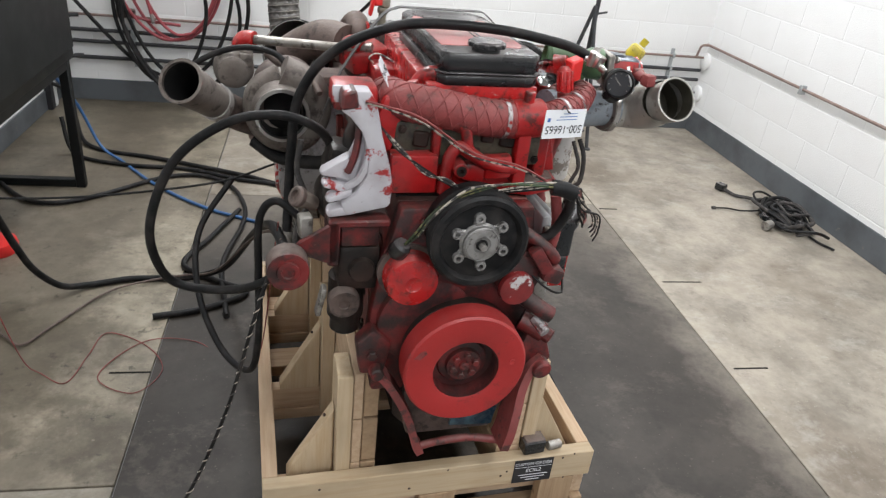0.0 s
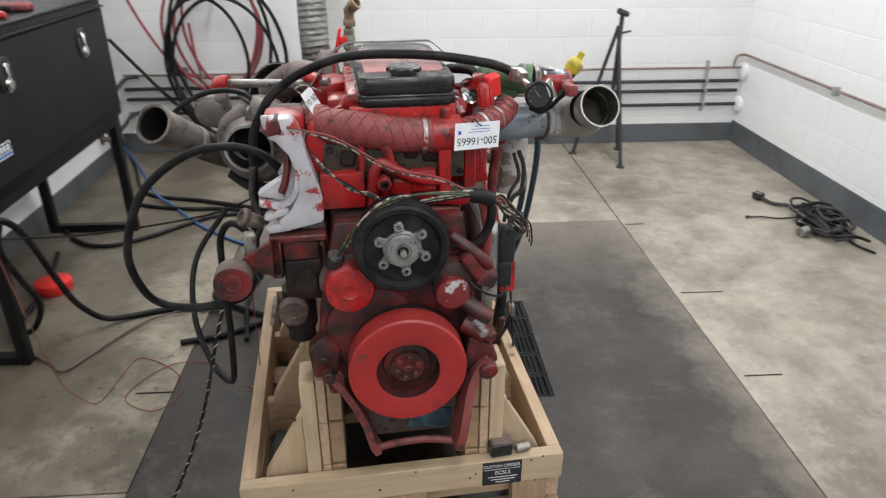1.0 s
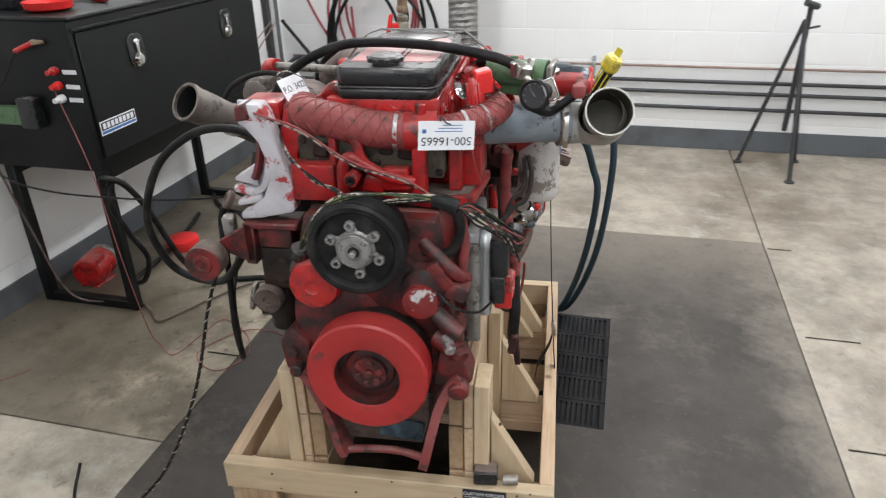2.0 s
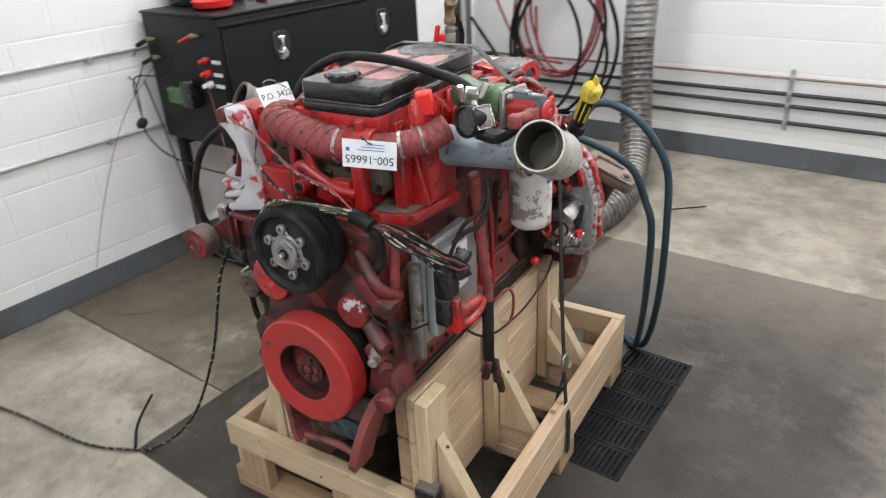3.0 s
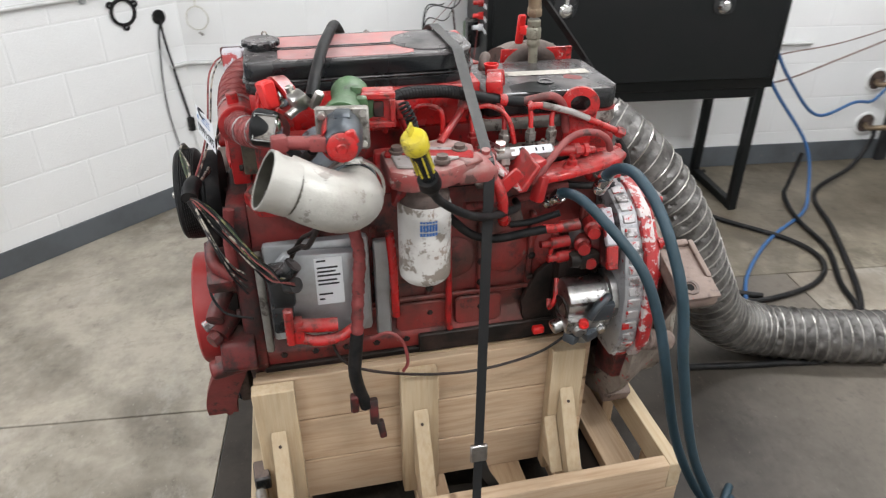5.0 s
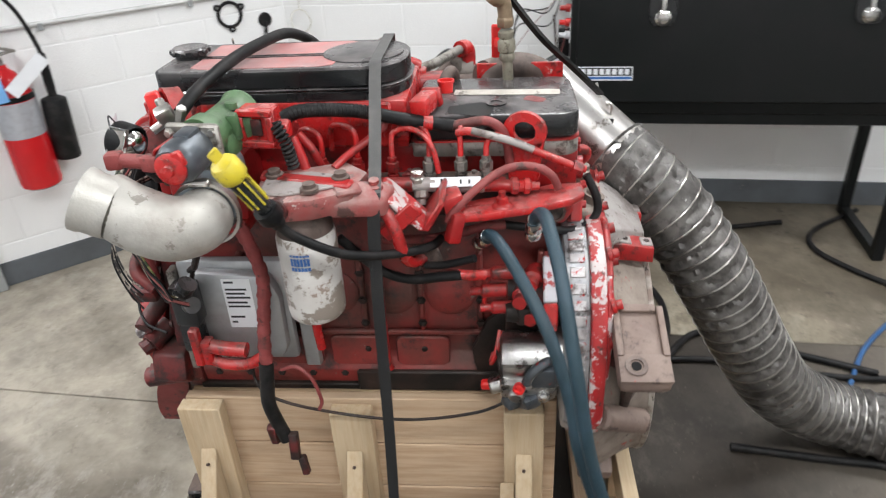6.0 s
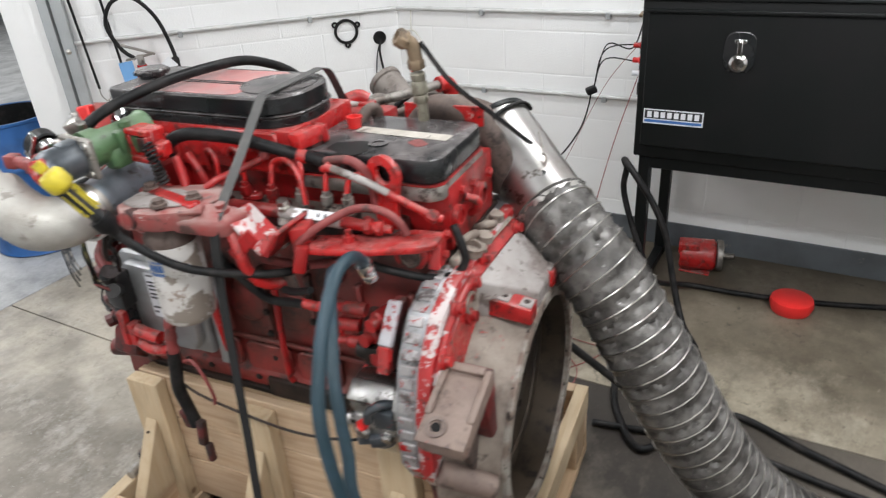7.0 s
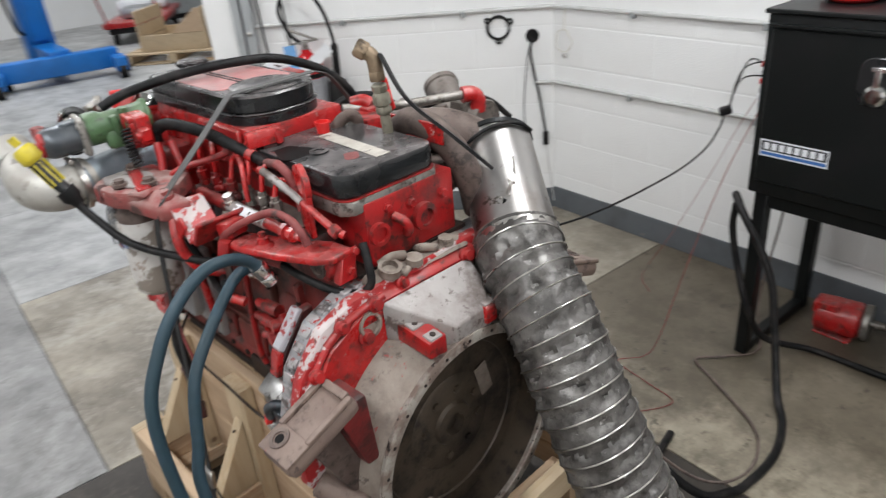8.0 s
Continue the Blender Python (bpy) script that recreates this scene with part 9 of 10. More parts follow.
# black hose hanging from the chest corner to the floor and engine
solo("chest_hose", tube([(-1.47, 0.955, 0.61), (-1.45, 0.95, 0.645), (-1.41, 1.00, 0.61), (-1.405, 1.08, 0.50), (-1.403, 1.136, 0.387), (-1.386, 1.168, 0.28), (-1.355, 1.207, 0.154), (-1.291, 1.26, 0.051), (-1.21, 1.325, 0.016), (-1.07, 1.374, 0.014), (-0.923, 1.38, 0.016), (-0.824, 1.365, 0.03), (-0.68, 1.30, 0.12), (-0.54, 0.95, 0.45), (-0.45, 0.50, 0.72), (-0.40, 0.22, 0.80)], 0.013, 12), RUBBER, "thick black hose hanging from the chest to the floor", "hose", (-1.3, 1.2, 0.0))
solo("chest_hose", tube([(-1.43, 0.965, 0.62), (-1.445, 0.955, 0.52), (-1.43, 1.0, 0.38), (-1.42, 1.06, 0.24), (-1.50, 1.10, 0.10), (-1.66, 1.22, 0.02), (-1.68, 1.46, 0.014), (-1.73, 1.75, 0.014), (-1.80, 2.0, 0.014)], 0.012, 12), RUBBER, "thick black hose slung below the chest", "hose", (-1.65, 1.5, 0.05))
solo("floor_hose", tube([(-0.93, 1.10, 0.014), (-0.76, 1.15, 0.014), (-0.60, 1.27, 0.014), (-0.72, 1.36, 0.014), (-0.88, 1.50, 0.014), (-0.80, 1.75, 0.014), (-0.70, 2.05, 0.014)], 0.0125, 10), RUBBER, "black hose lying on the dark slab", "hose", (-0.8, 1.4, 0.0))
solo("red_wire", tube([(-1.58, 0.962, 0.99), (-1.45, 0.90, 0.70), (-1.36, 0.84, 0.35), (-1.28, 0.80, 0.06), (-1.22, 0.78, 0.004), (-1.13, 0.73, 0.004), (-1.10, 0.88, 0.004), (-1.07, 1.01, 0.004), (-0.92, 0.93, 0.004), (-0.84, 0.79, 0.004), (-0.91, 0.67, 0.004), (-1.04, 0.76, 0.006), (-0.93, 0.95, 0.007), (-0.75, 0.95, 0.004), (-0.60, 0.80, 0.004), (-0.5, 0.6, 0.2), (-0.42, 0.32, 0.82)], 0.0019, 6, 8), WIRE_RED, "thin red test wire curled on the floor", "wire", (-1.0, 0.8, 0.0))
solo("brown_lead", tube([(-1.97, 0.90, 0.95), (-1.93, 0.92, 0.72), (-1.86, 0.93, 0.40), (-1.75, 0.94, 0.08), (-1.55, 1.06, 0.012), (-1.42, 1.00, 0.010), (-1.33, 0.935, 0.010), (-1.26, 1.06, 0.010), (-1.12, 1.29, 0.012), (-0.90, 1.36, 0.035), (-0.72, 1.26, 0.12), (-0.55, 0.90, 0.45), (-0.46, 0.5, 0.70), (-0.41, 0.26, 0.80)], 0.0045, 8, 8), CAST_BROWN, "brown lead sagging between chest and engine", "cable", (-1.3, 1.0, 0.0))
solo("twisted_cable", tube([(-0.42, 0.14, 0.82), (-0.46, 0.10, 0.70), (-0.54, 0.07, 0.42), (-0.66, 0.02, 0.16), (-0.80, -0.05, 0.02), (-0.89, -0.11, 0.008), (-1.06, -0.18, 0.008), (-1.41, -0.23, 0.008), (-1.75, -0.30, 0.008), (-1.90, -0.36, 0.03)], 0.0045, 8, 8), RUBBER, "thin twisted black cable trailing over the floor", "cable", (-0.9, -0.1, 0.0))
part("twist", coil([(-0.42, 0.14, 0.82), (-0.46, 0.10, 0.70), (-0.54, 0.07, 0.42), (-0.66, 0.02, 0.16), (-0.80, -0.05, 0.02), (-0.89, -0.11, 0.008), (-1.06, -0.18, 0.008), (-1.41, -0.23, 0.008), (-1.75, -0.30, 0.008)], 0.0045, 0.0018, 60, 0, 4, 10), WIRE_TAN, bpy.data.objects["twisted_cable"])
part("stub", tube([(-0.88, -0.09, 0.008), (-0.97, -0.02, 0.02), (-1.02, 0.08, 0.06)], 0.005, 8), RUBBER, bpy.data.objects["twisted_cable"])
solo("grey_lead", tube([(-0.05, 2.75, 0.006), (0.12, 2.9, 0.006)], 0.004, 6), RUBBER, "short bare lead lying on the floor", "cable", (0, 2.8, 0.0))

# ---- on and under the chest ----
CT0 = TZ1 + 0.012
bowl = solo("magnetic_bowl", lathe((-1.66, 1.13, CT0), (0, 0, 1), [(0.06, 0), (0.085, 0.012), (0.092, 0.038), (0.086, 0.038), (0.078, 0.016), (0.0, 0.010)], 30), ORANGE_RED, "red parts bowl on the chest", "bowl", (-1.66, 1.13, CT0))
cs = thing("tool_case", "black plastic tool case on the chest", "tool case", (-1.88, 1.3, CT0))
part("shell", box((-1.98, 1.12, CT0), (-1.80, 1.42, CT0 + 0.16), 0.01), BLACK_PLASTIC, cs)
part("clasp", box((-1.799, 1.24, CT0 + 0.07), (-1.79, 1.30, CT0 + 0.10), 0.003), ALUM, cs)
rng = random.Random(9)
for k in range(9):
    x, y, a = rng.uniform(-1.90, -1.55), 1.42 + 0.06 * k, rng.uniform(-60, 60)
    tl = thing("hand_tool", "chrome and red hand tool lying on the chest", "hand tool", (x, y, CT0), group="tools on the chest")
    part("shank", obox((x, y, CT0 + 0.010), (0.14, 0.014, 0.012), 0, 0, a, 0.003), CHROME, tl)
    part("grip", obox((x + 0.1 * math.cos(radians(a)), y + 0.1 * math.sin(radians(a)), CT0 + 0.014), (0.09, 0.026, 0.026), 0, 0, a, 0.008), (RED_BRIGHT, RUBBER, PAPER)[k % 3], tl)
solo("red_cloth", obox((-1.60, 1.75, CT0 + 0.016), (0.16, 0.12, 0.03), 0, 0, 20, 0.014), RED_DULL, "crumpled red shop cloth on the chest", "cloth", (-1.6, 1.75, CT0))
# test sockets and clip leads on the end of the chest
ys = TY0 - 0.001
pn = thing("socket_board", "row of red and white test sockets on the chest end", "test socket", (-1.56, ys, 0.95))
for k, (z, mt) in enumerate(((1.06, RED_BRIGHT), (1.005, ORANGE_RED), (0.955, PAPER))):
    part("socket", lathe((-1.56, ys, z), (0, -1, 0), [(0.016, 0), (0.016, 0.02), (0.010, 0.024), (0.010, 0.045), (0, 0.045)], 14), mt, pn)
    part("tag_strip", obox((-1.50, ys - 0.002, z - 0.004), (0.06, 0.002, 0.016), 0, 0, 0, 0), PAPER, pn)
part("meter_case", box((-1.74, ys - 0.05, 0.84), (-1.66, ys, 0.96), 0.006), BLACK_PLASTIC, pn)
part("meter_face", box((-1.86, ys - 0.04, 0.85), (-1.745, ys, 0.92), 0.004), GREEN, pn)
for x, z, mt in ((-1.56, 1.165, RED_BRIGHT), (-1.90, 1.13, RUBBER), (-1.88, 1.05, RUBBER)):
    cl = thing("clip_lead", "steel crocodile clip lead gripping the chest edge", "clip", (x, ys - 0.02, z), group="clip leads")
    part("jaw", prism([(x, z + 0.008), (x - 0.05, z + 0.012), (x - 0.05, z - 0.008), (x, z - 0.004)], "y", ys - 0.035, ys - 0.016, 0.003), BRASS, cl)
    part("sleeve", tube([(x - 0.045, ys - 0.025, z), (x - 0.085, ys - 0.03, z - 0.015), (x - 0.12, ys - 0.04, z - 0.03)], 0.010, 10), mt, cl)
    part("lead", tube([(x - 0.12, ys - 0.04, z - 0.03), (min(x - 0.15, -1.75), ys - 0.10, z - 0.16), (-1.80, ys - 0.22, 0.5 * z + 0.42), (-1.75, 0.72, 0.83)], 0.0028, 6), RUBBER, cl)
solo("wall_lead", tube([(-1.748, 0.712, 0.82), (-1.72, 0.712, 0.765), (-1.634, 0.715, 0.708), (-1.487, 0.72, 0.679), (-1.31, 0.725, 0.671), (-1.054, 0.732, 0.675), (-0.825, 0.739, 0.698), (-0.60, 0.74, 0.74), (-0.45, 0.74, 0.80)], 0.0036, 8, 8), RUBBER, "black twin lead sagging from the chest clips to the engine", "cable", (-1.2, 0.72, 0.67))
solo("lead_joint", obox((-1.748, 0.712, 0.822), (0.035, 0.045, 0.03), 20, 0, 30, 0.006), RUBBER, "black lead joint hanging beside the chest", "connector", (-1.748, 0.712, 0.80))
solo("thin_red_lead", tube([(-1.86, 0.90, 1.03), (-1.93, 0.72, 0.80), (-1.96, 0.55, 0.45), (-1.93, 0.40, 0.12), (-1.85, 0.36, 0.006), (-1.70, 0.42, 0.006), (-1.62, 0.52, 0.006)], 0.0014, 6), WIRE_RED, "thin red lead hanging to the floor", "wire", (-1.9, 0.5, 0.0))
pmp = thing("small_pump", "small red pump motor on the floor below the chest", "pump", (-1.85, 1.24, 0.0))
part("body", cyl((-1.84, 1.13, 0.075), (-1.87, 1.28, 0.075), 0.072, None, 24, 0.01), RED_BRIGHT, pmp)
part("box", obox((-1.83, 1.17, 0.12), (0.08, 0.09, 0.05), 0, 0, 10, 0.008), RED_BRIGHT, pmp)
part("end_plate", cyl((-1.872, 1.283, 0.075), (-1.878, 1.31, 0.075), 0.07, None, 24, 0.004), ALUM, pmp)
part("shaft", cyl((-1.878, 1.31, 0.075), (-1.885, 1.36, 0.075), 0.014, None, 12), ALUM, pmp)
part("foot", box((-1.90, 1.14, 0.0), (-1.80, 1.27, 0.008), 0.002), RED_BRIGHT, pmp)
solo("plastic_dish", lathe((-1.655, 1.62, 0.0), (0, 0, 1), [(0.075, 0), (0.085, 0.03), (0.08, 0.052), (0.06, 0.056), (0.0, 0.054)], 30), ORANGE_RED, "red plastic lid lying on the floor", "lid", (-1.655, 1.62, 0.0))

# ---- conduits and fittings on the west and diagonal walls ----
def wall_run(z, y1, d0, name_label):
    a = Vector((XW + 0.014, y1, z))
    c = Vector((XW + 0.014, -0.42 + 0.006, z))
    e = DIAG_A + DIAG * d0 + DIAG_IN * 0.014
    e.z = z
    ob = thing("wall_conduit", name_label, "conduit", (XW + 0.014, 0.2, z), group="wall conduits")
    part("tube", tube([a, c, e], 0.0105, 12, 1, None, True, None, False), CONDUIT, ob)
    k = 0
    y = y1 - 0.35
    while y > -0.35:
        part("clip", box((XW + 0.001, y - 0.011, z - 0.026), (XW + 0.028, y + 0.011, z + 0.004), 0.003), JAMB, ob)
        y -= 0.62
    s = 0.45
    while s < d0 - 0.1:
        p = DIAG_A + DIAG * s
        part("clip", box((-0.011, 0.0, z - 0.026), (0.011, 0.028, z + 0.004), 0.003, None, Matrix.Translation(p) @ Matrix.Rotation(math.atan2(DIAG.y, DIAG.x), 4, "Z")), JAMB, ob)
        s += 0.62
    return ob


wall_run(1.09, 2.9, 1.58, "grey painted conduit running along the block walls")
wall_run(0.715, 2.9, 0.10, "grey painted lower conduit along the block wall")


def on_diag(s, z, out):
    p = DIAG_A + DIAG * s + DIAG_IN * out
    return Vector((p.x, p.y, z))


dm = Matrix.Rotation(math.atan2(DIAG_IN.y, DIAG_IN.x), 4, "Z")
s_ring = (Vector((-1.848, -0.618, 0)) - DIAG_A).dot(DIAG)
rg = thing("pipe_gasket", "round black pipe gasket hung on the wall", "gasket", on_diag(s_ring, 1.0, 0.0)[:])
part("ring", lathe(on_diag(s_ring, 1.0, 0.004), DIAG_IN, [(0.048, 0), (0.062, 0), (0.062, 0.008), (0.048, 0.008)], 36, None, True), RUBBER, rg)
for a in (0.6, 2.7, 4.7):
    c = on_diag(s_ring, 1.0, 0.005) + DIAG * 0.066 * math.cos(a) + Vector((0, 0, 0.066 * math.sin(a)))
    part("ear", lathe(c, DIAG_IN, [(0.006, 0), (0.016, 0), (0.016, 0.006), (0.006, 0.006)], 14, None, True), RUBBER, rg)
s_plug = (Vector((-1.985, -0.515, 0)) - DIAG_A).dot(DIAG)
ph = thing("cable_port", "dark round cable port in the wall with hanging leads", "wall port", on_diag(s_plug, 0.95, 0.0)[:])
part("port", lathe(on_diag(s_plug, 0.95, 0.001), DIAG_IN, [(0.034, 0), (0.034, 0.006), (0.029, 0.008), (0.029, 0.003), (0, 0.002)], 26), RUBBER, ph)
p0 = on_diag(s_plug, 0.94, 0.012)
part("lead", tube([p0, p0 + DIAG * 0.01 + Vector((0, 0, -0.08)) + DIAG_IN * 0.02, p0 + DIAG * -0.03 + Vector((0, 0, -0.30)), p0 + DIAG * -0.06 + Vector((0, 0, -0.50))], 0.006, 8), RUBBER, ph)
part("adapter", obox((p0 + DIAG * -0.06 + Vector((0, 0, -0.53)))[:], (0.03, 0.03, 0.07), 0, 0, 45, 0.005), RUBBER, ph)
part("lead", tube([p0 + DIAG * -0.06 + Vector((0, 0, -0.55)), p0 + DIAG * -0.08 + Vector((0, 0, -0.72)), p0 + DIAG * -0.10 + Vector((0, 0, -0.90))], 0.0035, 6), CONDUIT, ph)
part("lead", tube([p0, p0 + DIAG * 0.03 + Vector((0, 0, -0.12)), p0 + DIAG * 0.05 + Vector((0, 0, -0.45)), p0 + DIAG * -0.02 + Vector((0, 0, -0.90))], 0.003, 6), RUBBER, ph)
tq = [(XW + 0.02 + 0.006 * (k % 3), -0.33 + 0.05 * math.sin(a), 0.93 + 0.055 * math.cos(a)) for k, a in enumerate([2 * math.pi * j / 12 for j in range(37)])]
tw = solo("coiled_tube", tube([(XW + 0.015, -0.33, 1.08), (XW + 0.02, -0.33, 1.02)] + tq, 0.003, 6, 3), CLEAR_TAN, "pale coiled tube hung on the wall", "tube", (XW, -0.33, 0.87))
part("end_fitting", cyl((XW + 0.03, -0.33, 0.865), (XW + 0.032, -0.31, 0.85), 0.006, None, 8), ALUM, tw)
# fire extinguisher
ex = on_diag(1.262, 0.0, 0.10)
fe = thing("fire_extinguisher", "red fire extinguisher with inspection tags on the wall", "fire extinguisher", (ex.x, ex.y, 0.46))
part("cylinder", lathe((ex.x, ex.y, 0.46), (0, 0, 1), [(0.068, 0), (0.081, 0.010), (0.084, 0.03), (0.084, 0.375), (0.074, 0.435), (0.045, 0.480), (0.024, 0.50), (0.022, 0.515), (0, 0.515)], 36), EXT_RED, fe)
part("data_band", lathe((ex.x, ex.y, 0.60), (0, 0, 1), [(0.0845, 0.09), (0.0845, 0.235)], 36), PAPER_GREY, fe, "pale grey printed band")
part("print_block", lathe((ex.x, ex.y, 0.838), (0, 0, 1), [(0.0848, 0), (0.0848, 0.022)], 36), BLACK_METAL, fe, "black band")
bm = obox((ex.x, ex.y, 0.995), (0.03, 0.03, 0.05), 0, 0, 45, 0.005)
obox((ex.x, ex.y, 1.045), (0.15, 0.022, 0.010), 0, -22, -45, 0.003, bm)
obox((ex.x, ex.y, 1.012), (0.13, 0.02, 0.010), 0, 8, -45, 0.003, bm)
part("valve_head", bm, ALUM, fe)
q0 = Vector((ex.x, ex.y, 1.005))
part("hose", tube([q0 + DIAG * 0.02, q0 + DIAG * 0.07 + Vector((0, 0, 0.05)), q0 + DIAG * 0.108 + Vector((0, 0, 0.16)), q0 + DIAG * 0.06 + Vector((0, 0, 0.255)), q0 - DIAG * 0.03 + Vector((0, 0, 0.265)), q0 - DIAG * 0.11 + Vector((0, 0, 0.17)), q0 - DIAG * 0.150 + Vector((0, 0, 0.02)), q0 - DIAG * 0.152 + Vector((0, 0, -0.06))], 0.009, 10), RUBBER, fe)
part("horn_grip", lathe(q0 - DIAG * 0.152 + Vector((0, 0, -0.01)), DIAG * 0.03 + Vector((0, 0, -1)), [(0.010, 0), (0.018, 0.006), (0.019, 0.12), (0.016, 0.20), (0, 0.20)], 18), RUBBER, fe)
part("horn", lathe(q0 - DIAG * 0.146 + Vector((0, 0, -0.185)), DIAG * 0.06 + Vector((0, 0, -1)), [(0.020, 0), (0.046, 0.012), (0.050, 0.022), (0.052, 0.262), (0.048, 0.268), (0, 0.262)], 28), RUBBER, fe)
part("blue_tag", obox((q0 + DIAG * 0.050 + DIAG_IN * 0.090 + Vector((0, 0, -0.075)))[:], (0.060, 0.002, 0.165), 0, 4, -45, 0), TAG_BLUE, fe, "pale blue inspection tag")
part("white_tag", obox((q0 - DIAG * 0.075 + DIAG_IN * 0.095 + Vector((0, 0, -0.068)))[:], (0.19, 0.002, 0.055), 0, 38, -45, 0), PAPER, fe, "white inspection tag")
part("wall_bracket", box((-0.10, -0.02, 0.55), (0.0, 0.02, 0.85), 0.004, None, Matrix.Translation((ex.x, ex.y, 0)) @ dm), JAMB, fe)
for s, z1, z0 in ((1.575, 2.9, 0.875), (1.445, 2.9, 0.90)):
    a = on_diag(s, z1, 0.03)
    b = on_diag(s - 0.09, z0, 0.03)
    hk = thing("hook_lead", "thin black lead with a steel hook hanging on the wall", "lead", b[:], group="hook leads")
    part("lead", tube([a, a.lerp(b, 0.5) + DIAG * 0.01, b], 0.006, 8), RUBBER, hk)
    part("hook", tube([b, b + Vector((0, 0, -0.03)), b + DIAG * -0.02 + Vector((0, 0, -0.06)), b + DIAG * -0.04 + Vector((0, 0, -0.045))], 0.003, 6), STEEL, hk)

# ---- east side of the bay: stand and wiring on the floor ----
sd = thing("tripod_stand", "black steel tripod stand near the wall corner", "stand", (1.5, 3.42, 0.0))
top = Vector((1.52, 3.43, 0.93))
for k, f in enumerate(((1.56, 3.19, 0.012), (1.30, 3.53, 0.012), (1.66, 3.60, 0.012))):
    part("leg", cyl(top, f, 0.013, None, 12), PIPE_BLACK, sd)
    part("foot", lathe((f[0], f[1], 0.0), (0, 0, 1), [(0.03, 0), (0.03, 0.008), (0.012, 0.016)], 14), PIPE_BLACK, sd)
part("post", cyl((1.53, 3.46, 0.25), (1.54, 3.44, 1.02), 0.016, None, 12), PIPE_BLACK, sd)
part("tee", cyl((1.50, 3.40, 1.03), (1.58, 3.46, 1.00), 0.02, None, 12), PIPE_BLACK, sd)
part("pin", cyl((1.53, 3.42, 0.88), (1.60, 3.40, 0.90), 0.007, None, 8), PIPE_BLACK, sd)
hn = thing("wire_loom", "tangled black wire loom lying on the concrete", "wire loom", (2.3, 2.1, 0.0))
rng = random.Random(12)
for k in range(17):
    cx, cy, r0 = 2.40 + rng.uniform(-0.07, 0.07), 2.06 + rng.uniform(-0.15, 0.15), rng.uniform(0.05, 0.12)
    ph0 = rng.uniform(0, 6.28)
    pts = [(min(2.585, cx + r0 * rng.uniform(0.6, 1.3) * math.cos(ph0 + a)), cy + r0 * rng.uniform(0.8, 1.7) * math.sin(ph0 + a), 0.012 + 0.075 * rng.random()) for a in [0.95 * j for j in range(7)]]
    part("strand", tube(pts, rng.uniform(0.006, 0.014), 7, 5), RUBBER if k % 3 else BRAID, hn)
for k in range(5):
    p = Vector((2.36 + rng.uniform(-0.12, 0.12), 2.05 + rng.uniform(-0.2, 0.2), 0.03 + 0.04 * rng.random()))
    part("plug", obox(p, (0.05, 0.035, 0.03), rng.uniform(-30, 30), rng.uniform(-30, 30), rng.uniform(0, 180), 0.004), BLACK_PLASTIC, hn)
part("tail", tube([(2.33, 2.17, 0.03), (2.20, 2.20, 0.012), (2.12, 2.23, 0.012), (2.03, 2.235, 0.01)], 0.005, 6), RUBBER, hn)
part("tail_end", cyl((2.045, 2.235, 0.012), (2.02, 2.236, 0.012), 0.010, None, 8), BLACK_PLASTIC, hn)
part("tail", tube([(2.40, 2.25, 0.04), (2.34, 2.36, 0.025), (2.28, 2.42, 0.015), (2.25, 2.50, 0.02)], 0.011, 8), BRAID, hn)
part("tail", tube([(2.42, 1.95, 0.02), (2.44, 1.82, 0.01), (2.48, 1.72, 0.01)], 0.007, 6), RUBBER, hn)
part("plug", obox((2.24, 2.53, 0.025), (0.05, 0.06, 0.045), 0, 0, 20, 0.006), BLACK_PLASTIC, hn)
part("plug", cyl((2.20, 1.96, 0.028), (2.25, 1.985, 0.03), 0.027, None, 16), ALUM, hn, "grey round connector")

# ---- the shop seen through the door opening ----
DX, DY, DH = -0.86, -2.14, 0.72
dr = thing("oil_drum", "open blue steel drum with scuffed paint and black liner", "drum", (DX, DY, 0.0))
part("shell", lathe((DX, DY, 0), (0, 0, 1), [(0.24, 0), (0.25, 0.008), (0.243, 0.02), (0.243, 0.23), (0.25, 0.24), (0.25, 0.255), (0.243, 0.265), (0.243, 0.46), (0.25, 0.47), (0.25, 0.485), (0.243, 0.495), (0.243, DH - 0.02), (0.25, DH - 0.012), (0.25, DH), (0.236, DH), (0.236, 0.05), (0, 0.05)], 44), BLUE, dr)
part("liner", lathe((DX, DY, DH - 0.3), (0, 0, 1), [(0.2355, 0), (0.2355, 0.295), (0.232, 0.295), (0.232, 0.01), (0, 0.01)], 40), RUBBER, dr, "black liner inside the drum")
lf = thing("column_lift", "bright blue mobile column lift", "vehicle lift", (-0.9, -7.4, 0.0))
part("column", box((-1.18, -8.35, 0.1), (-0.86, -7.95, 2.6), 0.02), LIFT_BLUE, lf)
part("column_face", box((-1.12, -7.949, 0.4), (-0.92, -7.90, 2.4), 0.01), LIFT_BLUE, lf)
lm = pose(-0.95, -7.15, 0, 0, 0, -9)
part("cross_beam", box((-0.68, -0.1, 0.09), (0.75, 0.12, 0.31), 0.02, None, lm), LIFT_BLUE, lf)
part("spine", box((-1.14, -7.95, 0.1), (-0.9, -7.1, 0.36), 0.02), LIFT_BLUE, lf)
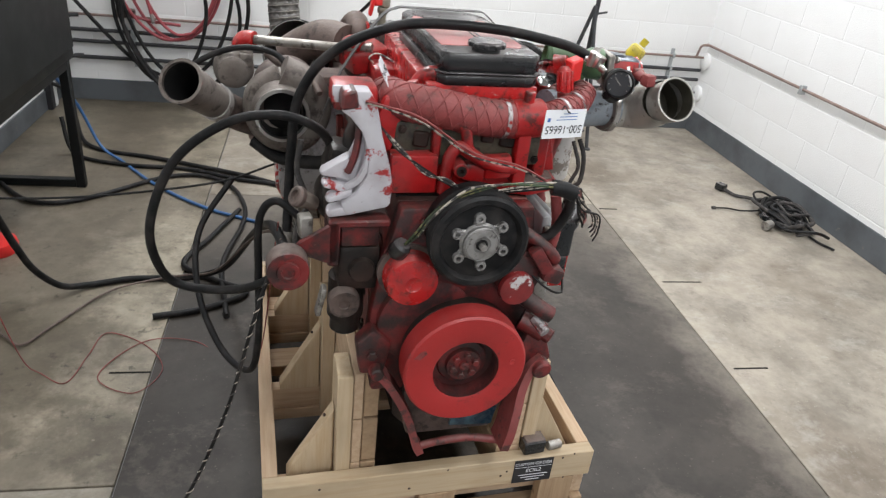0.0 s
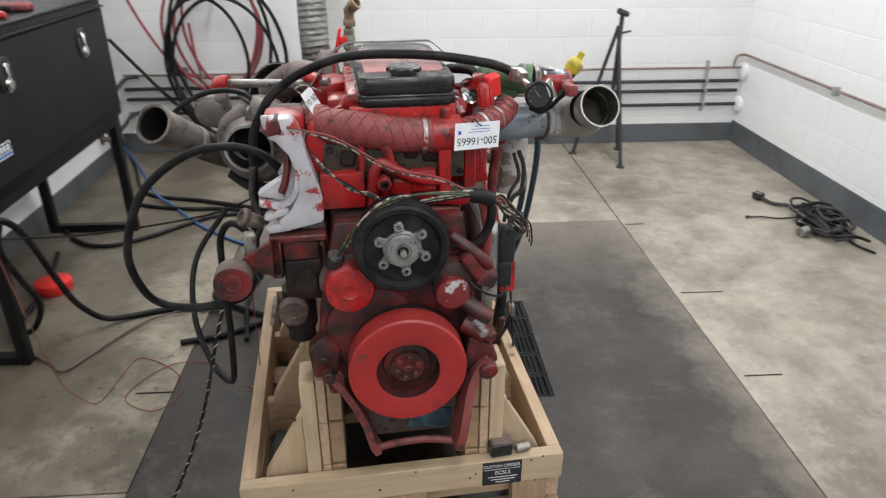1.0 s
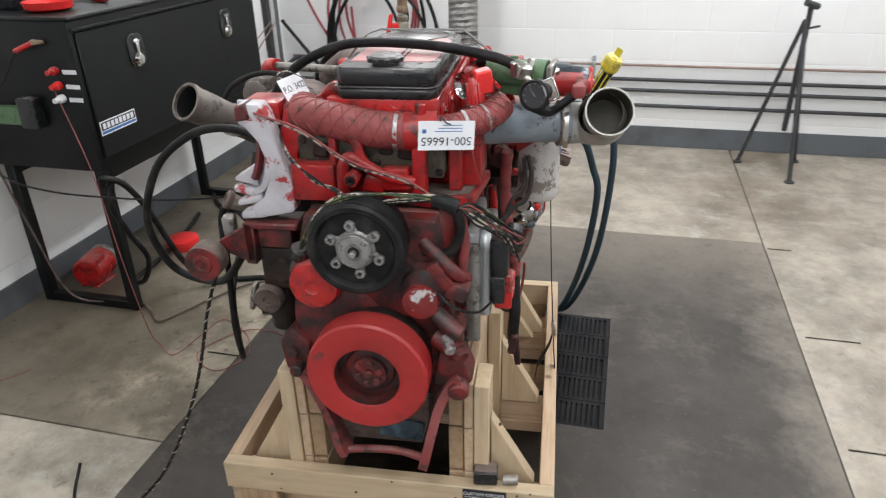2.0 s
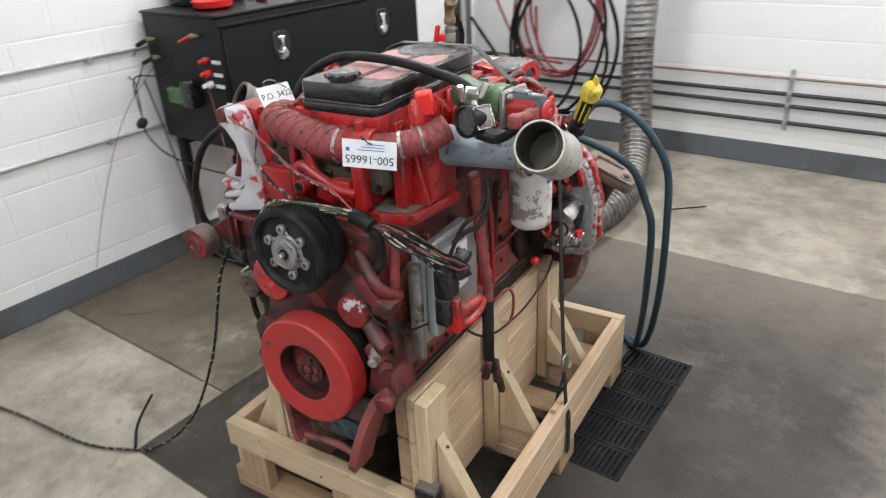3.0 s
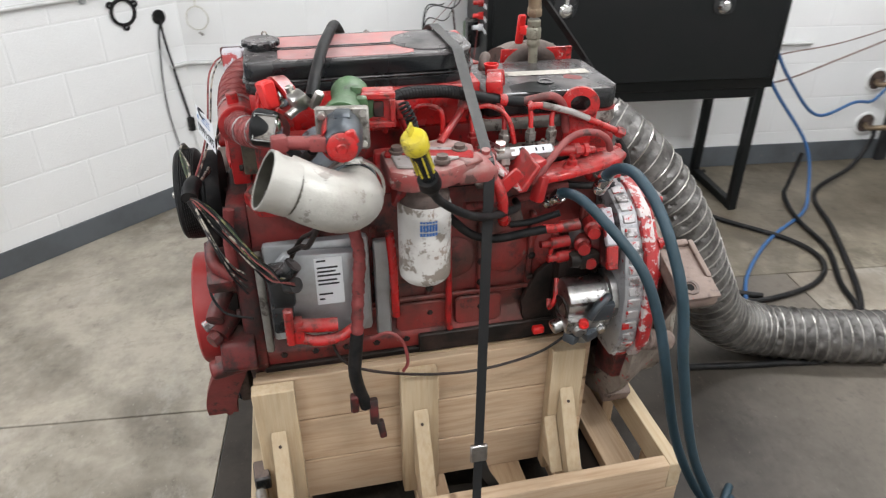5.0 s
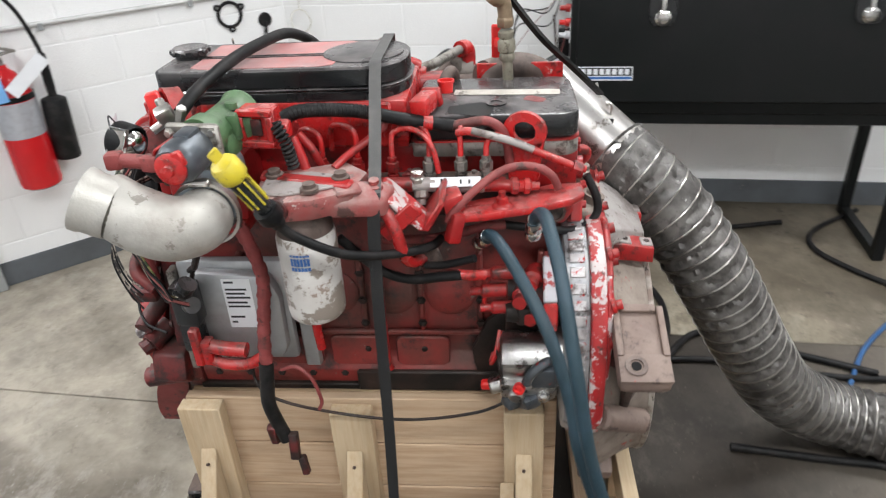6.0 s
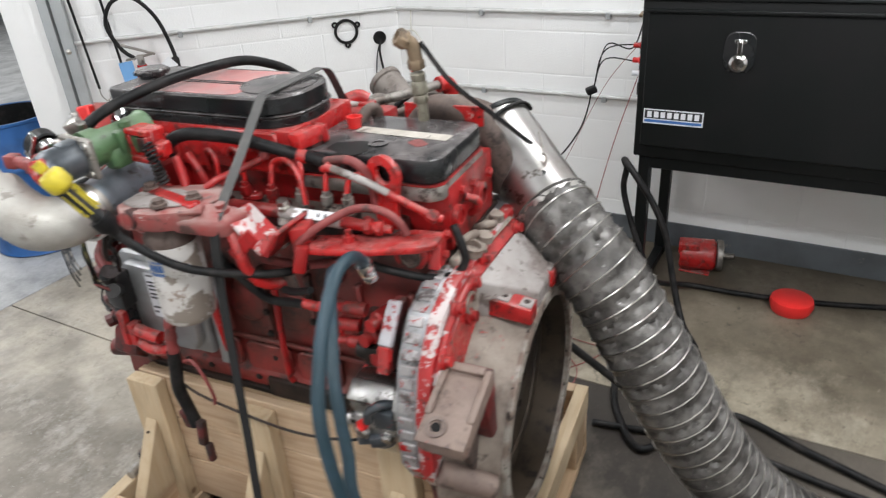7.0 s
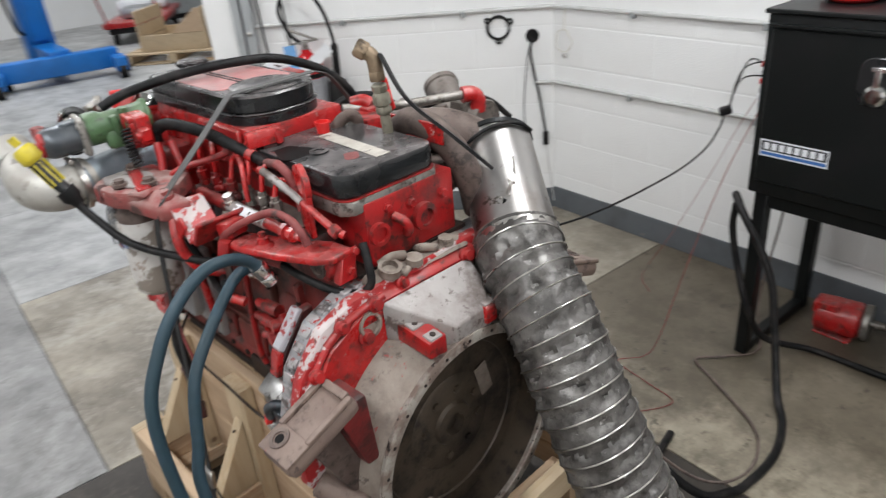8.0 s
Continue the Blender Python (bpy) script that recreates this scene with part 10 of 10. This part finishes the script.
for x in (-0.66, 0.62):
    part("fork", box((x - 0.07, 0.1, 0.08), (x + 0.07, 0.42, 0.24), 0.02, None, lm), LIFT_BLUE, lf)
    part("wheel", cyl(lm @ Vector((x - 0.04, 0.36, 0.085)), lm @ Vector((x + 0.04, 0.36, 0.085)), 0.085, None, 20), RUBBER, lf)
    part("wheel", cyl(lm @ Vector((x - 0.12, -0.05, 0.085)), lm @ Vector((x - 0.04, -0.05, 0.085)), 0.085, None, 20), RUBBER, lf)
part("control_box", box((-0.855, -8.3, 1.0), (-0.62, -8.05, 1.5), 0.01), RED_DIRTY, lf)
part("hanging_cable", tube([(-0.84, -8.0, 1.7), (-0.75, -7.9, 1.0), (-0.78, -7.85, 0.6), (-0.85, -7.9, 0.5)], 0.02, 8), RUBBER, lf)
cr = thing("shop_creeper", "red shop trolley with white bundles on it", "trolley", (-2.9, -9.7, 0.0))
tmz = pose(-2.85, -9.75, 0, 0, 0, 62)
part("deck", box((-0.95, -0.42, 0.24), (0.95, 0.42, 0.32), 0.02, None, tmz), RED_BRIGHT, cr)
part("frame", box((-0.9, -0.36, 0.16), (0.9, 0.36, 0.24), 0.01, None, tmz), RUBBER, cr)
for x, y in ((-0.8, -0.3), (0.8, -0.3), (-0.8, 0.3), (0.8, 0.3)):
    part("caster", cyl(tmz @ Vector((x, y - 0.03, 0.085)), tmz @ Vector((x, y + 0.03, 0.085)), 0.085, None, 16), RUBBER, cr)
for x, y, sx_, sz in ((-0.55, 0.05, 0.5, 0.18), (0.0, -0.08, 0.46, 0.22), (0.5, 0.06, 0.4, 0.16)):
    part("stored_box", box((x - sx_ / 2, y - 0.26, 0.325), (x + sx_ / 2, y + 0.26, 0.325 + sz), 0.07, None, tmz), (PAPER if x < 0.3 else ALUM_GREY), cr, "white wrapped bundle" if x < 0.3 else "grey bundle")
part("push_handle", tube([tmz @ Vector((0.93, -0.35, 0.3)), tmz @ Vector((1.05, -0.34, 0.9)), tmz @ Vector((1.05, 0.34, 0.9)), tmz @ Vector((0.93, 0.35, 0.3))], 0.016, 8), RED_BRIGHT, cr)
# pallet with an open engine crate on it
pb = thing("pallet_box", "pale wooden engine crate on a pallet on the shop floor", "crate", (-2.5, -7.1, 0.0))
pbm = pose(-2.52, -7.25, 0, 0, 0, -42)
for k in range(6):
    part("slat", box((-0.62, -0.52 + 0.175 * k, 0.12), (0.62, -0.40 + 0.175 * k, 0.142), 0.003, None, pbm), PINE_PALE["x"], pb)
for x in (-0.62, -0.05, 0.52):
    part("runner", box((x, -0.52, 0.022), (x + 0.1, 0.48, 0.1195), 0.003, None, pbm), PINE_PALE["y"], pb)
for y in (-0.50, 0.34):
    part("bottom_board", box((-0.62, y, 0.0), (0.62, y + 0.12, 0.0215), 0.003, None, pbm), PINE_PALE["x"], pb)
for x in (-0.46, 0.38):
    for k in range(3):
        part("side_board", box((x, -0.40, 0.145 + 0.165 * k), (x + 0.03, 0.38, 0.30 + 0.165 * k), 0.003, None, pbm), PINE_PALE["y"], pb)
for y in (-0.43, 0.35):
    part("end_board", box((-0.46, y, 0.145), (0.41, y + 0.029, 0.34), 0.003, None, pbm), PINE_PALE["x"], pb)
    gs = prism([(-0.43, 0.345), (-0.43, 0.62), (-0.36, 0.62), (-0.02, 0.345)], "y", y, y + 0.028, 0.003)
    gs.transform(pbm)
    part("gusset", gs, PINE["x"], pb)
for x, y, h, mt, nm, lb in ((-5.2, -10.8, 1.9, RUBBER, "steel_cabinet", "dark steel shop cabinet against the far wall"), (-3.9, -11.2, 1.1, JAMB, "work_bench", "grey steel work bench against the far wall"), (1.4, -10.9, 1.0, RED_DIRTY, "parts_cart", "dark red parts cart on the shop floor")):
    b = thing(nm, lb, nm.split("_")[1], (x, y, 0))
    part("body", box((x - 0.5, y - 0.35, 0.08), (x + 0.5, y + 0.35, h), 0.02), mt, b)
    part("plinth", box((x - 0.46, y - 0.31, 0.0), (x + 0.46, y + 0.31, 0.079), 0.004), RUBBER, b)
    part("top", box((x - 0.52, y - 0.37, h + 0.001), (x + 0.52, y + 0.37, h + 0.03), 0.006), JAMB, b)

# small bright fittings on and before the rear cover
sender = ep("red_sender", obox((0.140, 0.688, 1.213), (0.062, 0.036, 0.034), 6, 4, -18, 0.006), RED_BRIGHT, "dusty red block connector at the end of the cover")
ep("sender_cap", obox((0.106, 0.700, 1.214), (0.016, 0.040, 0.038), 6, 4, -18, 0.004), RED, "", sender)
ep("sender_foot", obox((0.125, 0.692, 1.188), (0.034, 0.03, 0.045), 0, 0, -14, 0.005), RED_DIRTY)
hk = on_engine("strap_hook", tube([(-0.194, 1.082, 1.094), (-0.186, 1.092, 1.090), (-0.184, 1.092, 1.076), (-0.178, 1.09, 1.062), (-0.170, 1.084, 1.056), (-0.166, 1.08, 1.064)], 0.0032, 8, 8), STEEL, "bent steel wire hook on the rubber strap", "hook", (-0.178, 1.09, 1.06))
on_engine("strap_tail", ribbon([(-0.172, 1.086, 1.062), (-0.160, 1.082, 1.040), (-0.146, 1.076, 1.012), (-0.132, 1.068, 0.985)], (0.35, 0.85, 0.4), 0.024, 0.005), RUBBER, "flat black rubber strap end on the exhaust tube", "strap", (-0.132, 1.068, 0.985))

# ---- painted concrete blocks of the walls ----
BL, BH, JT, BD = 0.4, 0.2, 0.0045, 0.0011
block_mesh = {}


def block_piece(length):
    key = round(length, 3)
    if key not in block_mesh:
        bm = bmesh.new()
        a, b, e = key / 2 - JT / 2, BH / 2 - JT / 2, 0.0035
        back = [bm.verts.new((x, 0, z)) for x, z in ((-a, -b), (a, -b), (a, b), (-a, b))]
        face = [bm.verts.new((x, BD, z)) for x, z in ((-a + e, -b + e), (a - e, -b + e), (a - e, b - e), (-a + e, b - e))]
        bm.faces.new(face)
        for k in range(4):
            j = (k + 1) % 4
            bm.faces.new((back[k], back[j], face[j], face[k]))
        bmesh.ops.recalc_face_normals(bm, faces=bm.faces)
        me = bpy.data.meshes.new("block")
        bm.to_mesh(me)
        bm.free()
        me.materials.append(WALL_PAINT)
        block_mesh[key] = me
    return block_mesh[key]


def lay_blocks(wall, a, b, z_from, z_to, limit=300):
    """Courses in running bond along the inner face of a wall, as its parts."""
    a, b = Vector((*a, 0)), Vector((*b, 0))
    d = (b - a).normalized()
    inward = Vector((-d.y, d.x, 0))
    total = (b - a).length
    rot = Matrix.Rotation(math.atan2(d.y, d.x), 4, "Z")
    inv = wall.matrix_world.inverted()
    n = 0
    row = 0
    z = z_from
    while z + BH <= z_to + 1e-6:
        s = 0.0
        first = BL / 2 if row % 2 else BL
        while s < total - 0.02 and n < limit:
            l = min(first if s == 0 else BL, total - s)
            if l > 0.03:
                ob = new("block", block_piece(l))
                ob.parent = wall
                c = a + d * (s + l / 2)
                ob.matrix_basis = inv @ Matrix.Translation((c.x, c.y, z + BH / 2)) @ rot
                n += 1
            s += l
        z += BH
        row += 1


lay_blocks(wall_north, (XE, YN), (XW, YN), 0.0, 2.4)
lay_blocks(wall_west, (XW, YN), (XW, -0.42), 0.0, 2.4)
lay_blocks(wall_diagonal, DIAG_A[:2], DIAG_B[:2], 0.0, 3.0)
lay_blocks(wall_east, (XE, -1.0), (XE, YN), 0.0, 2.4)
